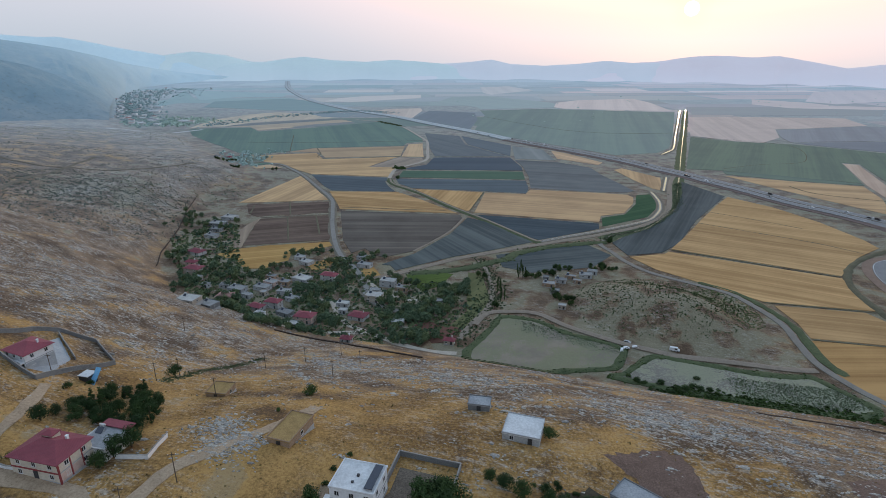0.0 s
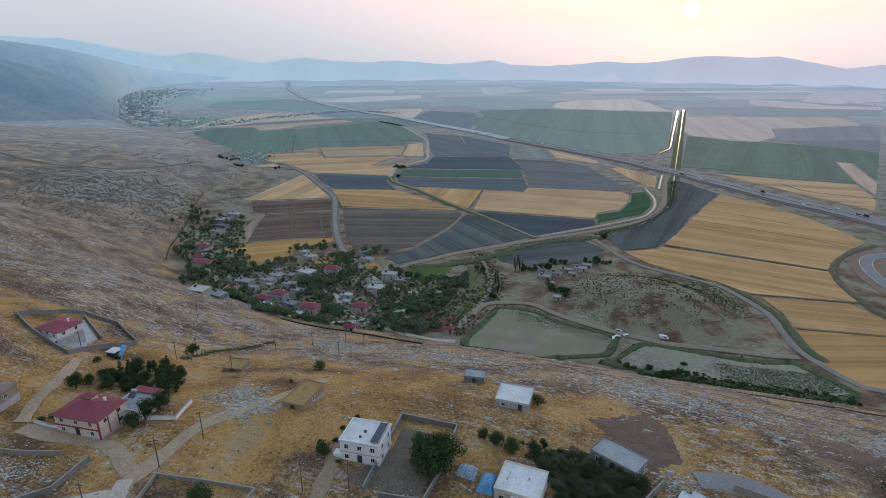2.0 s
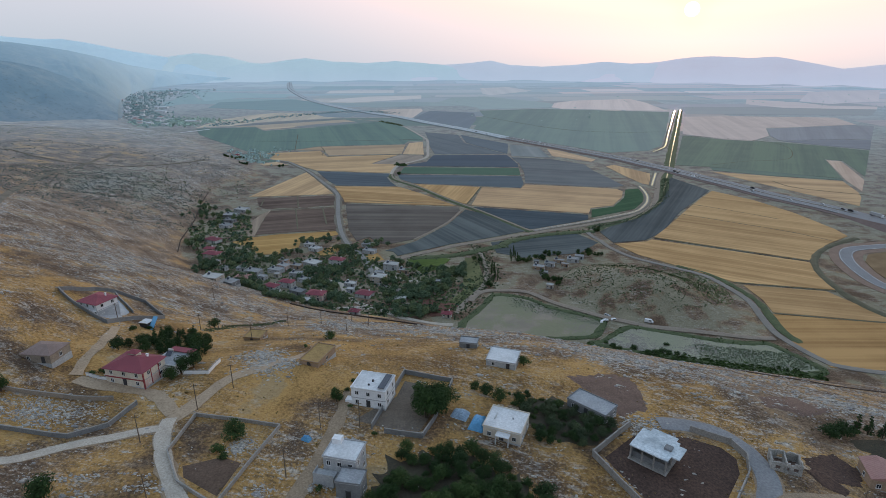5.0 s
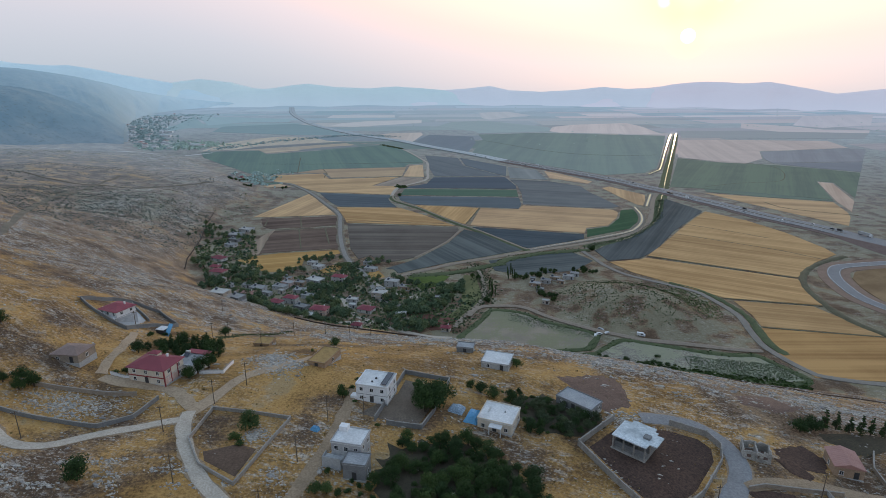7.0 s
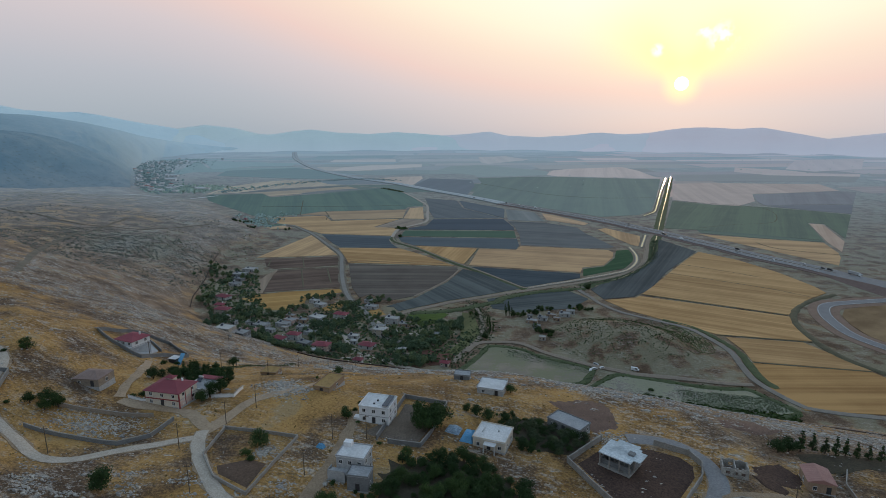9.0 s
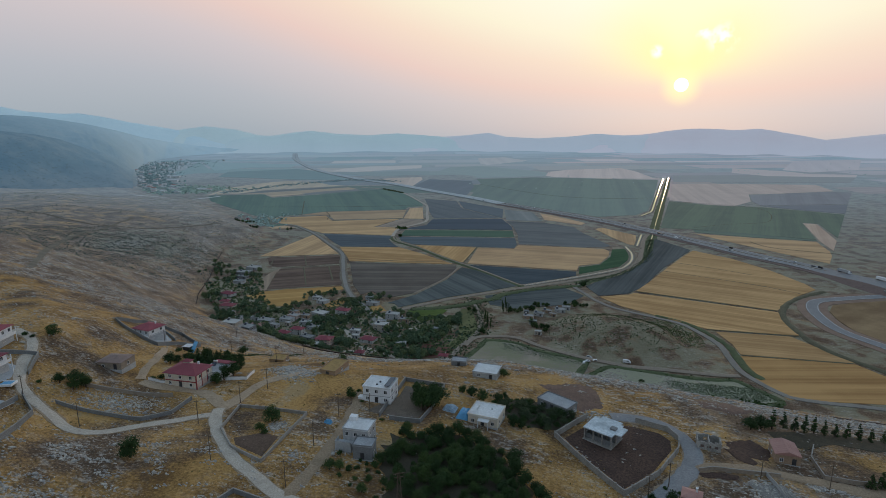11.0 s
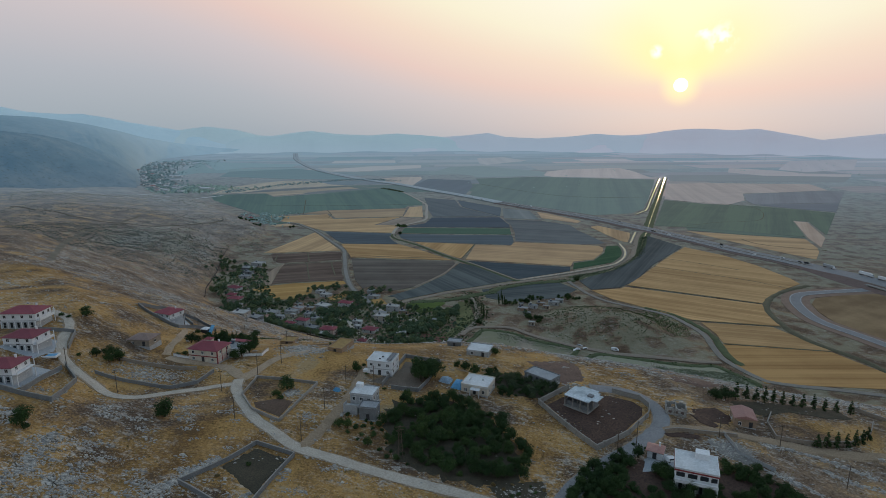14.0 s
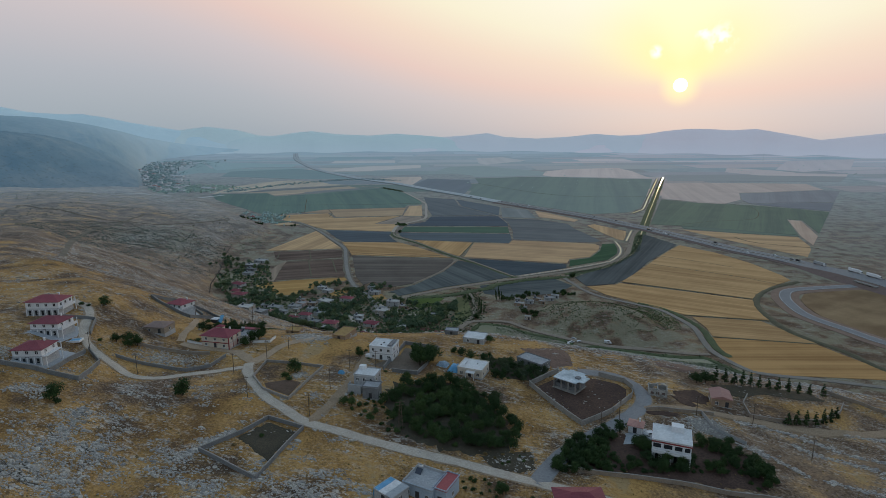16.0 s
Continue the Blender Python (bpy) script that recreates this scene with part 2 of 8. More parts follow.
    bump(nt, b, mixc(nt, 0.5, n3, n1), 0.9, 0.8)
    return m


def water_mat(name, tint, rough, wave, algae=None):
    """Still water; with `algae` it is clouded and floating weed covers it in flecks and rafts."""
    m, nt, b = tree_of(name)
    pos = position(nt)
    n = noise_node(nt, pos, 14, 4, 0.6)
    r = ramp_node(nt, [(0.4, tuple(v * 0.7 for v in tint)), (0.65, tint)])
    nt.links.new(n, r.inputs[0])
    c = r.outputs[0]
    b.inputs["Roughness"].default_value = rough
    if algae:
        raft, fleck = noise_node(nt, pos, 22, 5, 0.65, 8.0), noise_node(nt, pos, 0.9, 4, 0.7, 3.0)
        cover = span(nt, mixc(nt, 0.42, raft, fleck), 0.47, 0.53)
        c = mixc(nt, cover, c, mixc(nt, fleck, tuple(v * 0.6 for v in algae), tuple(v * 1.25 for v in algae)))
        nt.links.new(span(nt, cover, 0, 1, rough, 0.7), b.inputs["Roughness"])
    nt.links.new(c, b.inputs["Base Color"])
    b.inputs["IOR"].default_value = 1.33
    b.inputs["Specular IOR Level"].default_value = 0.5
    if wave:
        bump(nt, b, noise_node(nt, pos, 0.7, 2, 0.5), wave, 0.02)
    return m


# ---- ground: one sheet from the hilltop over the plain to the horizon ----
TOE = [(900, -60), (420, 140), (300, 188), (200, 214), (112, 238), (64, 254), (12, 271), (-62, 297), (-133, 327), (-185, 352), (-222, 407),
       (-240, 470), (-262, 560), (-278, 640), (-255, 745), (-330, 850), (-400, 950), (-540, 1140), (-720, 1260), (-1000, 1700), (-1500, 2600),
       (-2300, 4300)]


def toe_distance(x, y):
    """Metres inside the foot of the hill (negative: out on the plain)."""
    x, y = np.asarray(x, float), np.asarray(y, float)
    best = np.full(x.shape, 1e9)
    side = np.zeros(x.shape)
    for (ax, ay), (bx, by) in zip(TOE, TOE[1:]):
        dx, dy = bx - ax, by - ay
        t = np.clip(((x - ax) * dx + (y - ay) * dy) / (dx * dx + dy * dy), 0, 1)
        qx, qy = x - ax - t * dx, y - ay - t * dy
        d = np.hypot(qx, qy)
        near = d < best
        best = np.where(near, d, best)
        side = np.where(near, np.sign(dx * qy - dy * qx), side)
    return best * side


def smooth(v, a, b):
    t = np.clip((v - a) / (b - a), 0, 1)
    return t * t * (3 - 2 * t)


def wavy(x, y, size, seed=0.0):
    """A cheap smooth noise of sines in -1..1."""
    u, v = x / size, y / size
    return (np.sin(u * 2.1 + v * 1.3 + seed) + np.sin(u * -1.7 + v * 2.6 + seed * 2.3) + np.sin(u * 3.4 + v * 0.7 + seed * 0.7 + 1.0)
            + np.sin(u * 0.9 - v * 3.9 + seed * 1.9)) / 4


def height(x, y):
    x, y = np.asarray(x, float), np.asarray(y, float)
    d = toe_distance(x, y)
    top = 68 - 0.075 * np.clip(x, -400, 330) + 0.15 * np.clip(-80 - x, 0, 80) - 0.08 * np.clip(y - 110, 0, 150)
    top = top - 0.05 * np.clip(x - 95, 0, 200) - 5.5 * np.exp(-(((x + 104) / 30) ** 2 + ((y - 86) / 34) ** 2))
    top = np.minimum(top, np.interp(y, (120, 180, 300, 500, 800, 1200, 2000), (88, 84, 77, 62, 48, 34, 20)))
    top = top + 2.2 * wavy(x, y, 55, 1.0) * smooth(np.hypot(x, y - 80), 120, 260)
    right = smooth(x, -30, 40)
    wide = 150 - 20 * right + 60 * np.exp(-(((x + 115) / 70) ** 2)) + 60 * smooth(y, 350, 500) + 90 * smooth(y, 500, 900)
    s = np.clip(d / wide, 0, 1)
    z = top * (1 - (1 - s) ** (1.35 + 0.15 * right))
    z = z + 5 * smooth(d, -30, 30) * (1 - smooth(d, 60, 130)) * smooth(-x, 60, 160)
    z = z + smooth(d, 5, 60) * (0.5 * wavy(x, y, 9, 2.0) + 0.9 * wavy(x, y, 24, 4.0)) * (0.35 + 0.65 * smooth(np.hypot(x, y - 80), 60, 160))
    # the low mound beside the ponds
    u, v = (x - 146) / 62, (y - 328) / 62
    m = u * u + v * v + 0.5 * u * v
    z = z + 13 * (1 - smooth(np.sqrt(m), 0.12, 1.0))
    return z


def h(x, y):
    return float(height(np.array([x]), np.array([y]))[0])


def steps(stops):
    """Coordinates from (start, spacing) pairs, in order; spacing glides between them."""
    out = [stops[0][0]]
    for (a, sa), (b, sb) in zip(stops, stops[1:]):
        while out[-1] < b - 1e-6:
            t = (out[-1] - a) / (b - a)
            out.append(min(b, out[-1] + sa + (sb - sa) * t))
    return np.array(out)


# patches of the hill by centre, half widths and weight
GOLD_AT = ((-8, 130, 30, 20, 0.5), (-95, 135, 25, 15, 0.4), (-60, 160, 25, 10, 0.35), (75, 110, 14, 10, 0.3), (36, 117, 14, 12, 0.35), (-28, 42, 13, 12, 0.35), (-24, 20, 16, 10, 0.45), (40, 55, 8, 16, 0.5), (-62, 40, 16, 11, 0.4),
           (-110, 16, 12, 8, 0.25), (-130, 46, 12, 8, 0.4), (-75, 31, 12, 7, 0.3), (135, 78, 9, 6, 0.35), (-140, 25, 14, 16, 0.3), (-84, 112, 30, 12, 0.25))
ROCK_AT = ((-99, 31, 8, 6, 0.3), (-98, 52, 8, 4, 0.3), (-102, 16, 6, 8, 0.3), (-98, 1, 12, 6, 0.3), (-88, 15, 5, 9, 0.28), (-66, 16, 8, 5, 0.25), (-53, 5, 10, 6, 0.28), (-122, 38, 6, 4, 0.3), (-30, 8, 14, 5, 0.25), (-8, 32, 3, 3, 0.15),
           (-102, 82, 10, 4, 0.3), (-46, 112, 7, 4, 0.25), (150, 40, 30, 10, 0.05), (112, 38, 6, 7, 0.2))


def patches(x, y, table):
    return sum(w * np.exp(-(((x - a) / p) ** 2 + ((y - b) / q) ** 2)) for a, b, p, q, w in table)


def zones(x, y):
    """Weights of gold grass, rock and scrub."""
    d = toe_distance(x, y)
    hill = smooth(d, -4, 6)
    edge = np.exp(-(((d - 82 - 26 * smooth(x, -20, 30)) / 24) ** 2)) * smooth(x, -70, -20)
    left = smooth(-x, 20, 130) * smooth(d, 0, 20)
    flat = smooth(d, 112, 150)
    rock = 0.22 + 0.28 * edge + 0.24 * left * (1 - flat) + 0.15 * wavy(x, y, 30, 3.0) + patches(x, y, ROCK_AT) - 0.35 * patches(x, y, GOLD_AT)
    near = smooth(60 - y, -20, 30) * smooth(-x, 20, 70)
    far = np.exp(-(((x + 345) / 90) ** 2 + ((y - 545) / 90) ** 2))
    rock = rock + 0.02 * near + 0.06 * far - 0.12 * smooth(y, 250, 420)
    gold = 0.34 + 0.27 * flat * (1 - 0.8 * smooth(y, 150, 260)) * (1 - 0.75 * smooth(x, 60, 110)) + 0.22 * wavy(x, y, 38, 7.0) + patches(x, y, GOLD_AT)
    scrub = 0.12 + 0.16 * smooth(y, 420, 700) * (0.5 + wavy(x, y, 60, 2.0)) - 0.2 * flat + 0.42 * far
    mound = 1 - smooth(np.hypot((x - 146) / 66, (y - 328) / 66), 0.5, 1.05)
    # on the plain: dull grassy margins
    gold = gold - 0.14 * smooth(y, 210, 330) * smooth(-x, 40, 120) - 0.2 * smooth(x, 40, 90) * smooth(80 - y, 0, 40)
    gold = gold * hill + (1 - hill) * (0.28 + 0.2 * wavy(x, y, 30, 1.0))
    rock = rock * hill + (1 - hill) * 0.0
    scrub = scrub * hill + (1 - hill) * (0.52 + 0.25 * wavy(x, y, 70, 5.0))
    gold = gold * (1 - mound) + (0.44 + 0.22 * smooth(x, 165, 205)) * mound
    scrub = scrub * (1 - mound) + (0.58 + 0.25 * smooth(x + y, 490, 540)) * mound
    return np.clip(gold, 0, 1), np.clip(rock, 0, 1), np.clip(scrub, 0, 1)


def build_ground():
    xs = steps([(-4700, 300), (-1200, 60), (-420, 8), (-200, 2.0), (210, 2.0), (420, 10), (1200, 70), (4700, 300)])
    ys = steps([(-3500, 400), (-400, 40), (-60, 6), (20, 2.0), (250, 2.0), (420, 3.5), (800, 12), (1500, 40), (4800, 200)])
    X, Y = np.meshgrid(xs, ys)
    Z = height(X, Y)
    n, m = X.shape
    co = np.stack([X, Y, Z], -1).reshape(-1, 3)
    i = np.arange(n * m).reshape(n, m)
    quads = np.stack([i[:-1, :-1], i[:-1, 1:], i[1:, 1:], i[1:, :-1]], -1).reshape(-1, 4)
    me = bpy.data.meshes.new("ground")
    me.from_pydata(co.tolist(), [], quads.tolist())
    g, rock, s = zones(X.ravel(), Y.ravel())
    at = me.attributes.new("zone", "FLOAT_COLOR", "POINT")
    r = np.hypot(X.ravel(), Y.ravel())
    # weight of the painted haze: by distance, earlier on the hillside
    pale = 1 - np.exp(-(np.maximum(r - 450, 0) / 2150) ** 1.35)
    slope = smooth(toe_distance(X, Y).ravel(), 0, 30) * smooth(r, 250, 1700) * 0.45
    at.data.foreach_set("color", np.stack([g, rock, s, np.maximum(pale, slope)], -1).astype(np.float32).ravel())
    me.polygons.foreach_set("use_smooth", [True] * len(me.polygons))
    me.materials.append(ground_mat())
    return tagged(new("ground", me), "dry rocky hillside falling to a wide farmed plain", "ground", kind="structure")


build_ground()


# ---- builders ----
def mesh_of(name, bm, material=None, smooth_faces=False):
    me = bpy.data.meshes.new(name)
    bm.normal_update()
    bm.to_mesh(me)
    bm.free()
    if material:
        me.materials.append(material)
    if smooth_faces:
        me.polygons.foreach_set("use_smooth", [True] * len(me.polygons))
    return me


def part(name, bm, material, parent=None, label="", smooth_faces=False):
    ob = new(name, mesh_of(name, bm, material, smooth_faces))
    if parent is not None:
        ob.parent = parent
    return tagged(ob, label) if label else ob


def sheet(name, outline, z, material, thick=0.25, drape=False):
    """A flat slab of land with the given outline."""
    bm = bmesh.new()
    top = [bm.verts.new((x, y, z)) for x, y in outline]
    low = [bm.verts.new((x, y, z - thick)) for x, y in outline]
    f = bm.faces.new(top)
    k = len(top)
    for a in range(k):
        bm.faces.new((top[a], low[a], low[(a + 1) % k], top[(a + 1) % k]))
    f.normal_update()
    bmesh.ops.triangulate(bm, faces=[f], ngon_method="EAR_CLIP")
    for g in bm.faces:
        g.normal_update()
        if g.normal.z < -0.5:
            g.normal_flip()
    return new(name, mesh_of(name, bm, material))


def resample(line, gap):
    pts = [Vector((*p, 0)) for p in line]
    out = []
    # Catmull-Rom through the points
    for i in range(len(pts) - 1):
        p0, p1, p2, p3 = pts[max(i - 1, 0)], pts[i], pts[i + 1], pts[min(i + 2, len(pts) - 1)]
        k = max(1, int((p2 - p1).length / gap))
        for j in range(k):
            t = j / k
            out.append(0.5 * ((2 * p1) + (p2 - p0) * t + (2 * p0 - 5 * p1 + 4 * p2 - p3) * t * t + (3 * p1 - p0 - 3 * p2 + p3) * t ** 3))
    out.append(pts[-1])
    return out


def ribbon(name, line, width, lift, material, gap=6.0, crown=0.0, across=2, depth=0.4, uneven=0.0, follow=True):
    """A road, bank or ditch that follows the ground along a line."""
    pts = resample(line, gap)
    bm = bmesh.new()
    rows = []
    rnd = random.Random(len(pts) * 7 + int(width * 10))
    plan = []
    for i, p in enumerate(pts):
        d = (pts[min(i + 1, len(pts) - 1)] - pts[max(i - 1, 0)]).normalized()
        s = Vector((-d.y, d.x, 0))
        w = width * (1 + uneven * rnd.uniform(-1, 1))
        plan += [p + s * (w / 2 * j / across) for j in range(-across, across + 1)]
    zs = height([q.x for q in plan], [q.y for q in plan]).tolist() if follow else [0.0] * len(plan)
    k = 2 * across + 1
    for i in range(len(pts)):
        row = [bm.verts.new((q.x, q.y, z + lift + crown * (1 - ((j - across) / across) ** 2)))
               for j, (q, z) in enumerate(zip(plan[i * k:i * k + k], zs[i * k:i * k + k]))]
        lo, hi = row[0].co - Vector((0, 0, depth)), row[-1].co - Vector((0, 0, depth))
        rows.append([bm.verts.new(lo)] + row + [bm.verts.new(hi)])
    for a, b in zip(rows, rows[1:]):
        for j in range(len(a) - 1):
            bm.faces.new((a[j], a[j + 1], b[j + 1], b[j]))
    bmesh.ops.recalc_face_normals(bm, faces=bm.faces)
    return new(name, mesh_of(name, bm, material))


# ---- the plain: fields ----
FIELD_LABELS = {
    'stubble_brown': 'half-turned brown stubble strip beside the farm road',
    'soil_pale': 'pale grey harrowed plot beside the highway',
    'soil_slate': 'slate-grey tilled field',
    'crop_dry': 'yellowing green crop plot at the foot of the slope',
    'stubble': 'harvested straw-coloured wheat stubble field with drill rows',
    'stubble_gold': 'golden harvested stubble field beside the farm road',
    'stubble_pale': 'harvested field far out on the plain, pale with painted haze',
    'gold': 'small golden dry grass field at the village edge',
    'soil_brown': 'ploughed brown soil field with furrows',
    'soil_grey': 'grey-brown ploughed field with a faint track',
    'soil_dark': 'dark grey ploughed field',
    'soil_black': 'nearly black freshly ploughed field',
    'crop': 'dull green irrigated crop field',
    'crop_bright': 'bright green crop patch beside the canal',
}


def longest_angle(poly):
    best = max(((Vector(b) - Vector(a)) for a, b in zip(poly, poly[1:] + poly[:1])), key=lambda v: v.length)
    return round(math.degrees(math.atan2(best.y, best.x)) / 15) * 15 % 180


FIELD_COUNT = itertools.count()


def field(kind, *outline):
    """One holding of the plain, ploughed or sown along its longest side."""
    n = len(outline)
    x, y = sum(p[0] for p in outline) / n, sum(p[1] for p in outline) / n
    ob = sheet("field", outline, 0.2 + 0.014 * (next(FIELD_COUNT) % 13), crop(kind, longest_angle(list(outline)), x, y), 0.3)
    return tagged(ob, FIELD_LABELS[kind], "field", "fields of the plain", "structure")


field("stubble", (-198, 763), (-233, 613), (-203, 616), (-133, 627), (-141, 643), (-162, 687))
field("soil_brown", (-221, 605), (-131, 619), (-121, 573), (-194, 557), (-207, 568))
field("soil_brown", (-188, 548), (-119, 562), (-105, 496), (-101, 481), (-177, 463), (-179, 474), (-186, 522))
field("stubble_brown", (-190, 546), (-188, 551), (-187, 522), (-179, 470), (-177, 460), (-188, 453), (-192, 478), (-195, 508), (-194, 530))
field("gold", (-191, 440), (-187, 450), (-157, 463), (-100, 474), (-96, 465), (-110, 454), (-129, 442), (-127, 426), (-136, 419), (-140, 408), (-157, 407), (-174, 432), (-181, 432))
field("gold", (-112, 417), (-88, 433), (-89, 421), (-93, 408), (-102, 404))
field("gold", (-64, 403), (-55, 411), (-47, 393), (-56, 388))
field("soil_dark", (-184, 768), (-73, 750), (-77, 725), (-70, 698), (-59, 670), (-138, 675), (-152, 697))
field("stubble", (-140, 669), (-56, 667), (-26, 630), (10, 579), (16, 570), (-113, 587), (-120, 611))
field("soil_grey", (-111, 580), (19, 563), (20, 552), (6, 507), (-26, 449), (-49, 434), (-57, 438), (-68, 456), (-78, 444), (-91, 479))
field("soil_slate", (26, 554), (44, 538), (82, 475), (42, 452), (8, 435), (-37, 404), (-42, 415), (-49, 417), (-23, 444), (7, 498))
field("stubble", (-325, 922), (-218, 952), (-194, 892), (-75, 915), (-113, 831), (-71, 823), (-75, 757), (-186, 775), (-209, 799), (-249, 852), (-279, 866))
field("stubble_brown", (-72, 910), (-34, 905), (-30, 869), (-69, 827), (-110, 827))
field("stubble", (-266, 963), (-233, 1001), (-71, 1029), (-71, 926), (-194, 908), (-213, 958))
field("stubble", (-65, 1050), (-39, 1064), (-32, 916), (-69, 920), (-67, 972))
field("crop", (-569, 1257), (-565, 1277), (-446, 1301), (-405, 1231), (-361, 1261), (-294, 1304), (-219, 1372), (-159, 1421), (-99, 1340), (-42, 1125), (-39, 1086), (-69, 1071), (-74, 1036), (-235, 1007), (-269, 969), (-328, 933), (-355, 956), (-393, 1005), (-462, 1087), (-523, 1166))
field("stubble", (-582, 1287), (-592, 1463), (-547, 1594), (-487, 1660), (-389, 1629), (-329, 1539), (-278, 1511), (-385, 1455), (-480, 1390), (-514, 1321))
field("soil_brown", (-515, 1321), (-476, 1378), (-381, 1442), (-273, 1497), (-264, 1484), (-372, 1404), (-464, 1344))
field("stubble", (-506, 1310), (-461, 1333), (-369, 1392), (-262, 1470), (-226, 1420), (-303, 1347), (-352, 1302), (-411, 1250), (-450, 1311))
field("soil_brown", (-356, 1313), (-308, 1370), (-230, 1420), (-215, 1395), (-298, 1325), (-333, 1292))
field("crop_dry", (-366, 832), (-375, 875), (-341, 917), (-323, 917), (-279, 866), (-315, 842), (-347, 824))
field("crop_bright", (-354, 819), (-314, 837), (-276, 861), (-266, 852), (-309, 824), (-338, 811))
field("stubble", (-463, 813), (-368, 815), (-354, 815), (-306, 815), (-265, 843), (-240, 820), (-349, 798), (-441, 792))
field("soil_slate", (-39, 1210), (34, 1167), (42, 1052), (108, 923), (-13, 921), (-24, 1010), (-30, 1109))
field("soil_dark", (39, 1167), (127, 1039), (113, 923), (47, 1052))
field("soil_black", (-15, 910), (111, 912), (119, 829), (117, 803), (-56, 810), (-51, 823), (-25, 846))
field("crop_bright", (-58, 801), (116, 795), (112, 741), (-62, 754))
field("soil_dark", (-64, 746), (112, 734), (109, 687), (102, 663), (-39, 689), (-58, 715))
field("soil_pale", (129, 1032), (179, 994), (181, 887), (118, 902))
field("soil_slate", (116, 891), (180, 872), (223, 826), (224, 776), (232, 728), (239, 676), (228, 667), (194, 669), (112, 690), (120, 763), (122, 829))
field("stubble", (192, 982), (212, 958), (252, 868), (240, 849), (187, 903))
field("stubble", (253, 809), (268, 822), (301, 754), (275, 679), (267, 689), (259, 743))
field("stubble", (-35, 682), (12, 674), (49, 665), (29, 581), (25, 581), (-2, 623))
field("stubble", (52, 665), (101, 657), (110, 681), (192, 664), (224, 655), (227, 641), (218, 614), (195, 573), (167, 562), (159, 539), (34, 574))
field("crop_bright", (234, 652), (253, 658), (249, 625), (235, 590), (215, 558), (158, 523), (166, 554), (194, 567), (219, 609))
field("soil_dark", (35, 565), (157, 533), (153, 516), (89, 480), (82, 487))
field("soil_slate", (320, 729), (339, 648), (310, 610), (261, 546), (214, 473), (189, 447), (157, 440), (153, 473), (168, 489), (204, 518), (243, 567), (291, 656))
field("stubble", (341, 645), (369, 596), (383, 539), (387, 481), (384, 459), (350, 436), (326, 414), (307, 394), (200, 456), (226, 490), (267, 548), (309, 605))
field("stubble", (195, 449), (304, 389), (298, 371), (291, 342), (287, 332), (221, 347), (195, 377), (169, 407), (157, 436), (189, 443))
field("stubble", (225, 341), (279, 330), (286, 306), (293, 279), (221, 295), (225, 314))
field("stubble_gold", (219, 292), (292, 277), (299, 254), (308, 230), (297, 216), (214, 226), (210, 254), (211, 277))
field("crop", (72, 1270), (117, 1579), (114, 1728), (314, 1789), (691, 1690), (505, 1229), (415, 1017), (372, 961), (293, 937), (226, 1027), (140, 1144))
field("soil_dark", (-87, 1474), (-41, 1724), (93, 1658), (91, 1478), (62, 1279), (8, 1365))
field("stubble_pale", (-204, 1720), (-166, 1777), (-70, 1799), (-62, 1723), (-84, 1502), (-148, 1573))
field("stubble_pale", (-426, 2057), (-405, 2223), (-311, 2352), (-93, 2429), (-86, 2234), (-331, 2035))
field("stubble_pale", (361, 1851), (405, 2032), (500, 2139), (742, 2232), (742, 2043), (698, 1725), (385, 1791))
field("stubble_pale", (195, 3003), (356, 3121), (439, 2769), (207, 2440), (179, 2550))
field("stubble_pale", (672, 1547), (808, 1565), (1088, 1528), (1029, 1363), (836, 1305), (766, 1293), (696, 1154), (622, 1082), (578, 1104), (525, 1185))
field("soil_slate", (758, 1273), (829, 1294), (1014, 1351), (1050, 1330), (882, 1109), (682, 1091), (700, 1154))
field("soil_dark", (678, 1083), (876, 1101), (779, 972), (724, 1022))
field("crop", (514, 1159), (574, 1096), (665, 1062), (720, 1015), (770, 961), (597, 732), (652, 859), (632, 873), (557, 721), (409, 807), (364, 819))
field("crop_bright", (410, 803), (476, 771), (555, 718), (551, 708), (472, 738), (404, 778))
field("stubble", (397, 770), (470, 734), (546, 704), (521, 638), (506, 612), (475, 571), (446, 638), (424, 693))
field("stubble_pale", (629, 864), (646, 854), (581, 711), (530, 644), (554, 708))
field("crop", (116, 1765), (398, 1852), (385, 2032), (178, 2370), (36, 2300), (-28, 2019), (112, 1844))
field("crop", (716, 1624), (1234, 1590), (1376, 1761), (1185, 1873), (789, 1862))
field("stubble_pale", (1740, 2691), (2193, 2841), (1649, 2122), (1375, 1989), (1342, 2112))
field("stubble_pale", (1199, 2218), (1310, 2060), (1328, 1920), (1467, 1881), (1390, 1780), (1122, 1831), (1074, 1980))
field("crop_bright", (-226, 1834), (-45, 1903), (-49, 2069), (-192, 2064), (-401, 1984))
field("crop", (-476, 1713), (-295, 1700), (-397, 1915), (-509, 2107), (-589, 2188), (-819, 2045), (-767, 1819))
field("crop", (-928, 1815), (-904, 2094), (-1212, 2700), (-1041, 2173))
field("crop", (-892, 2095), (-817, 2270), (-639, 2277), (-670, 2479), (-1192, 2701))


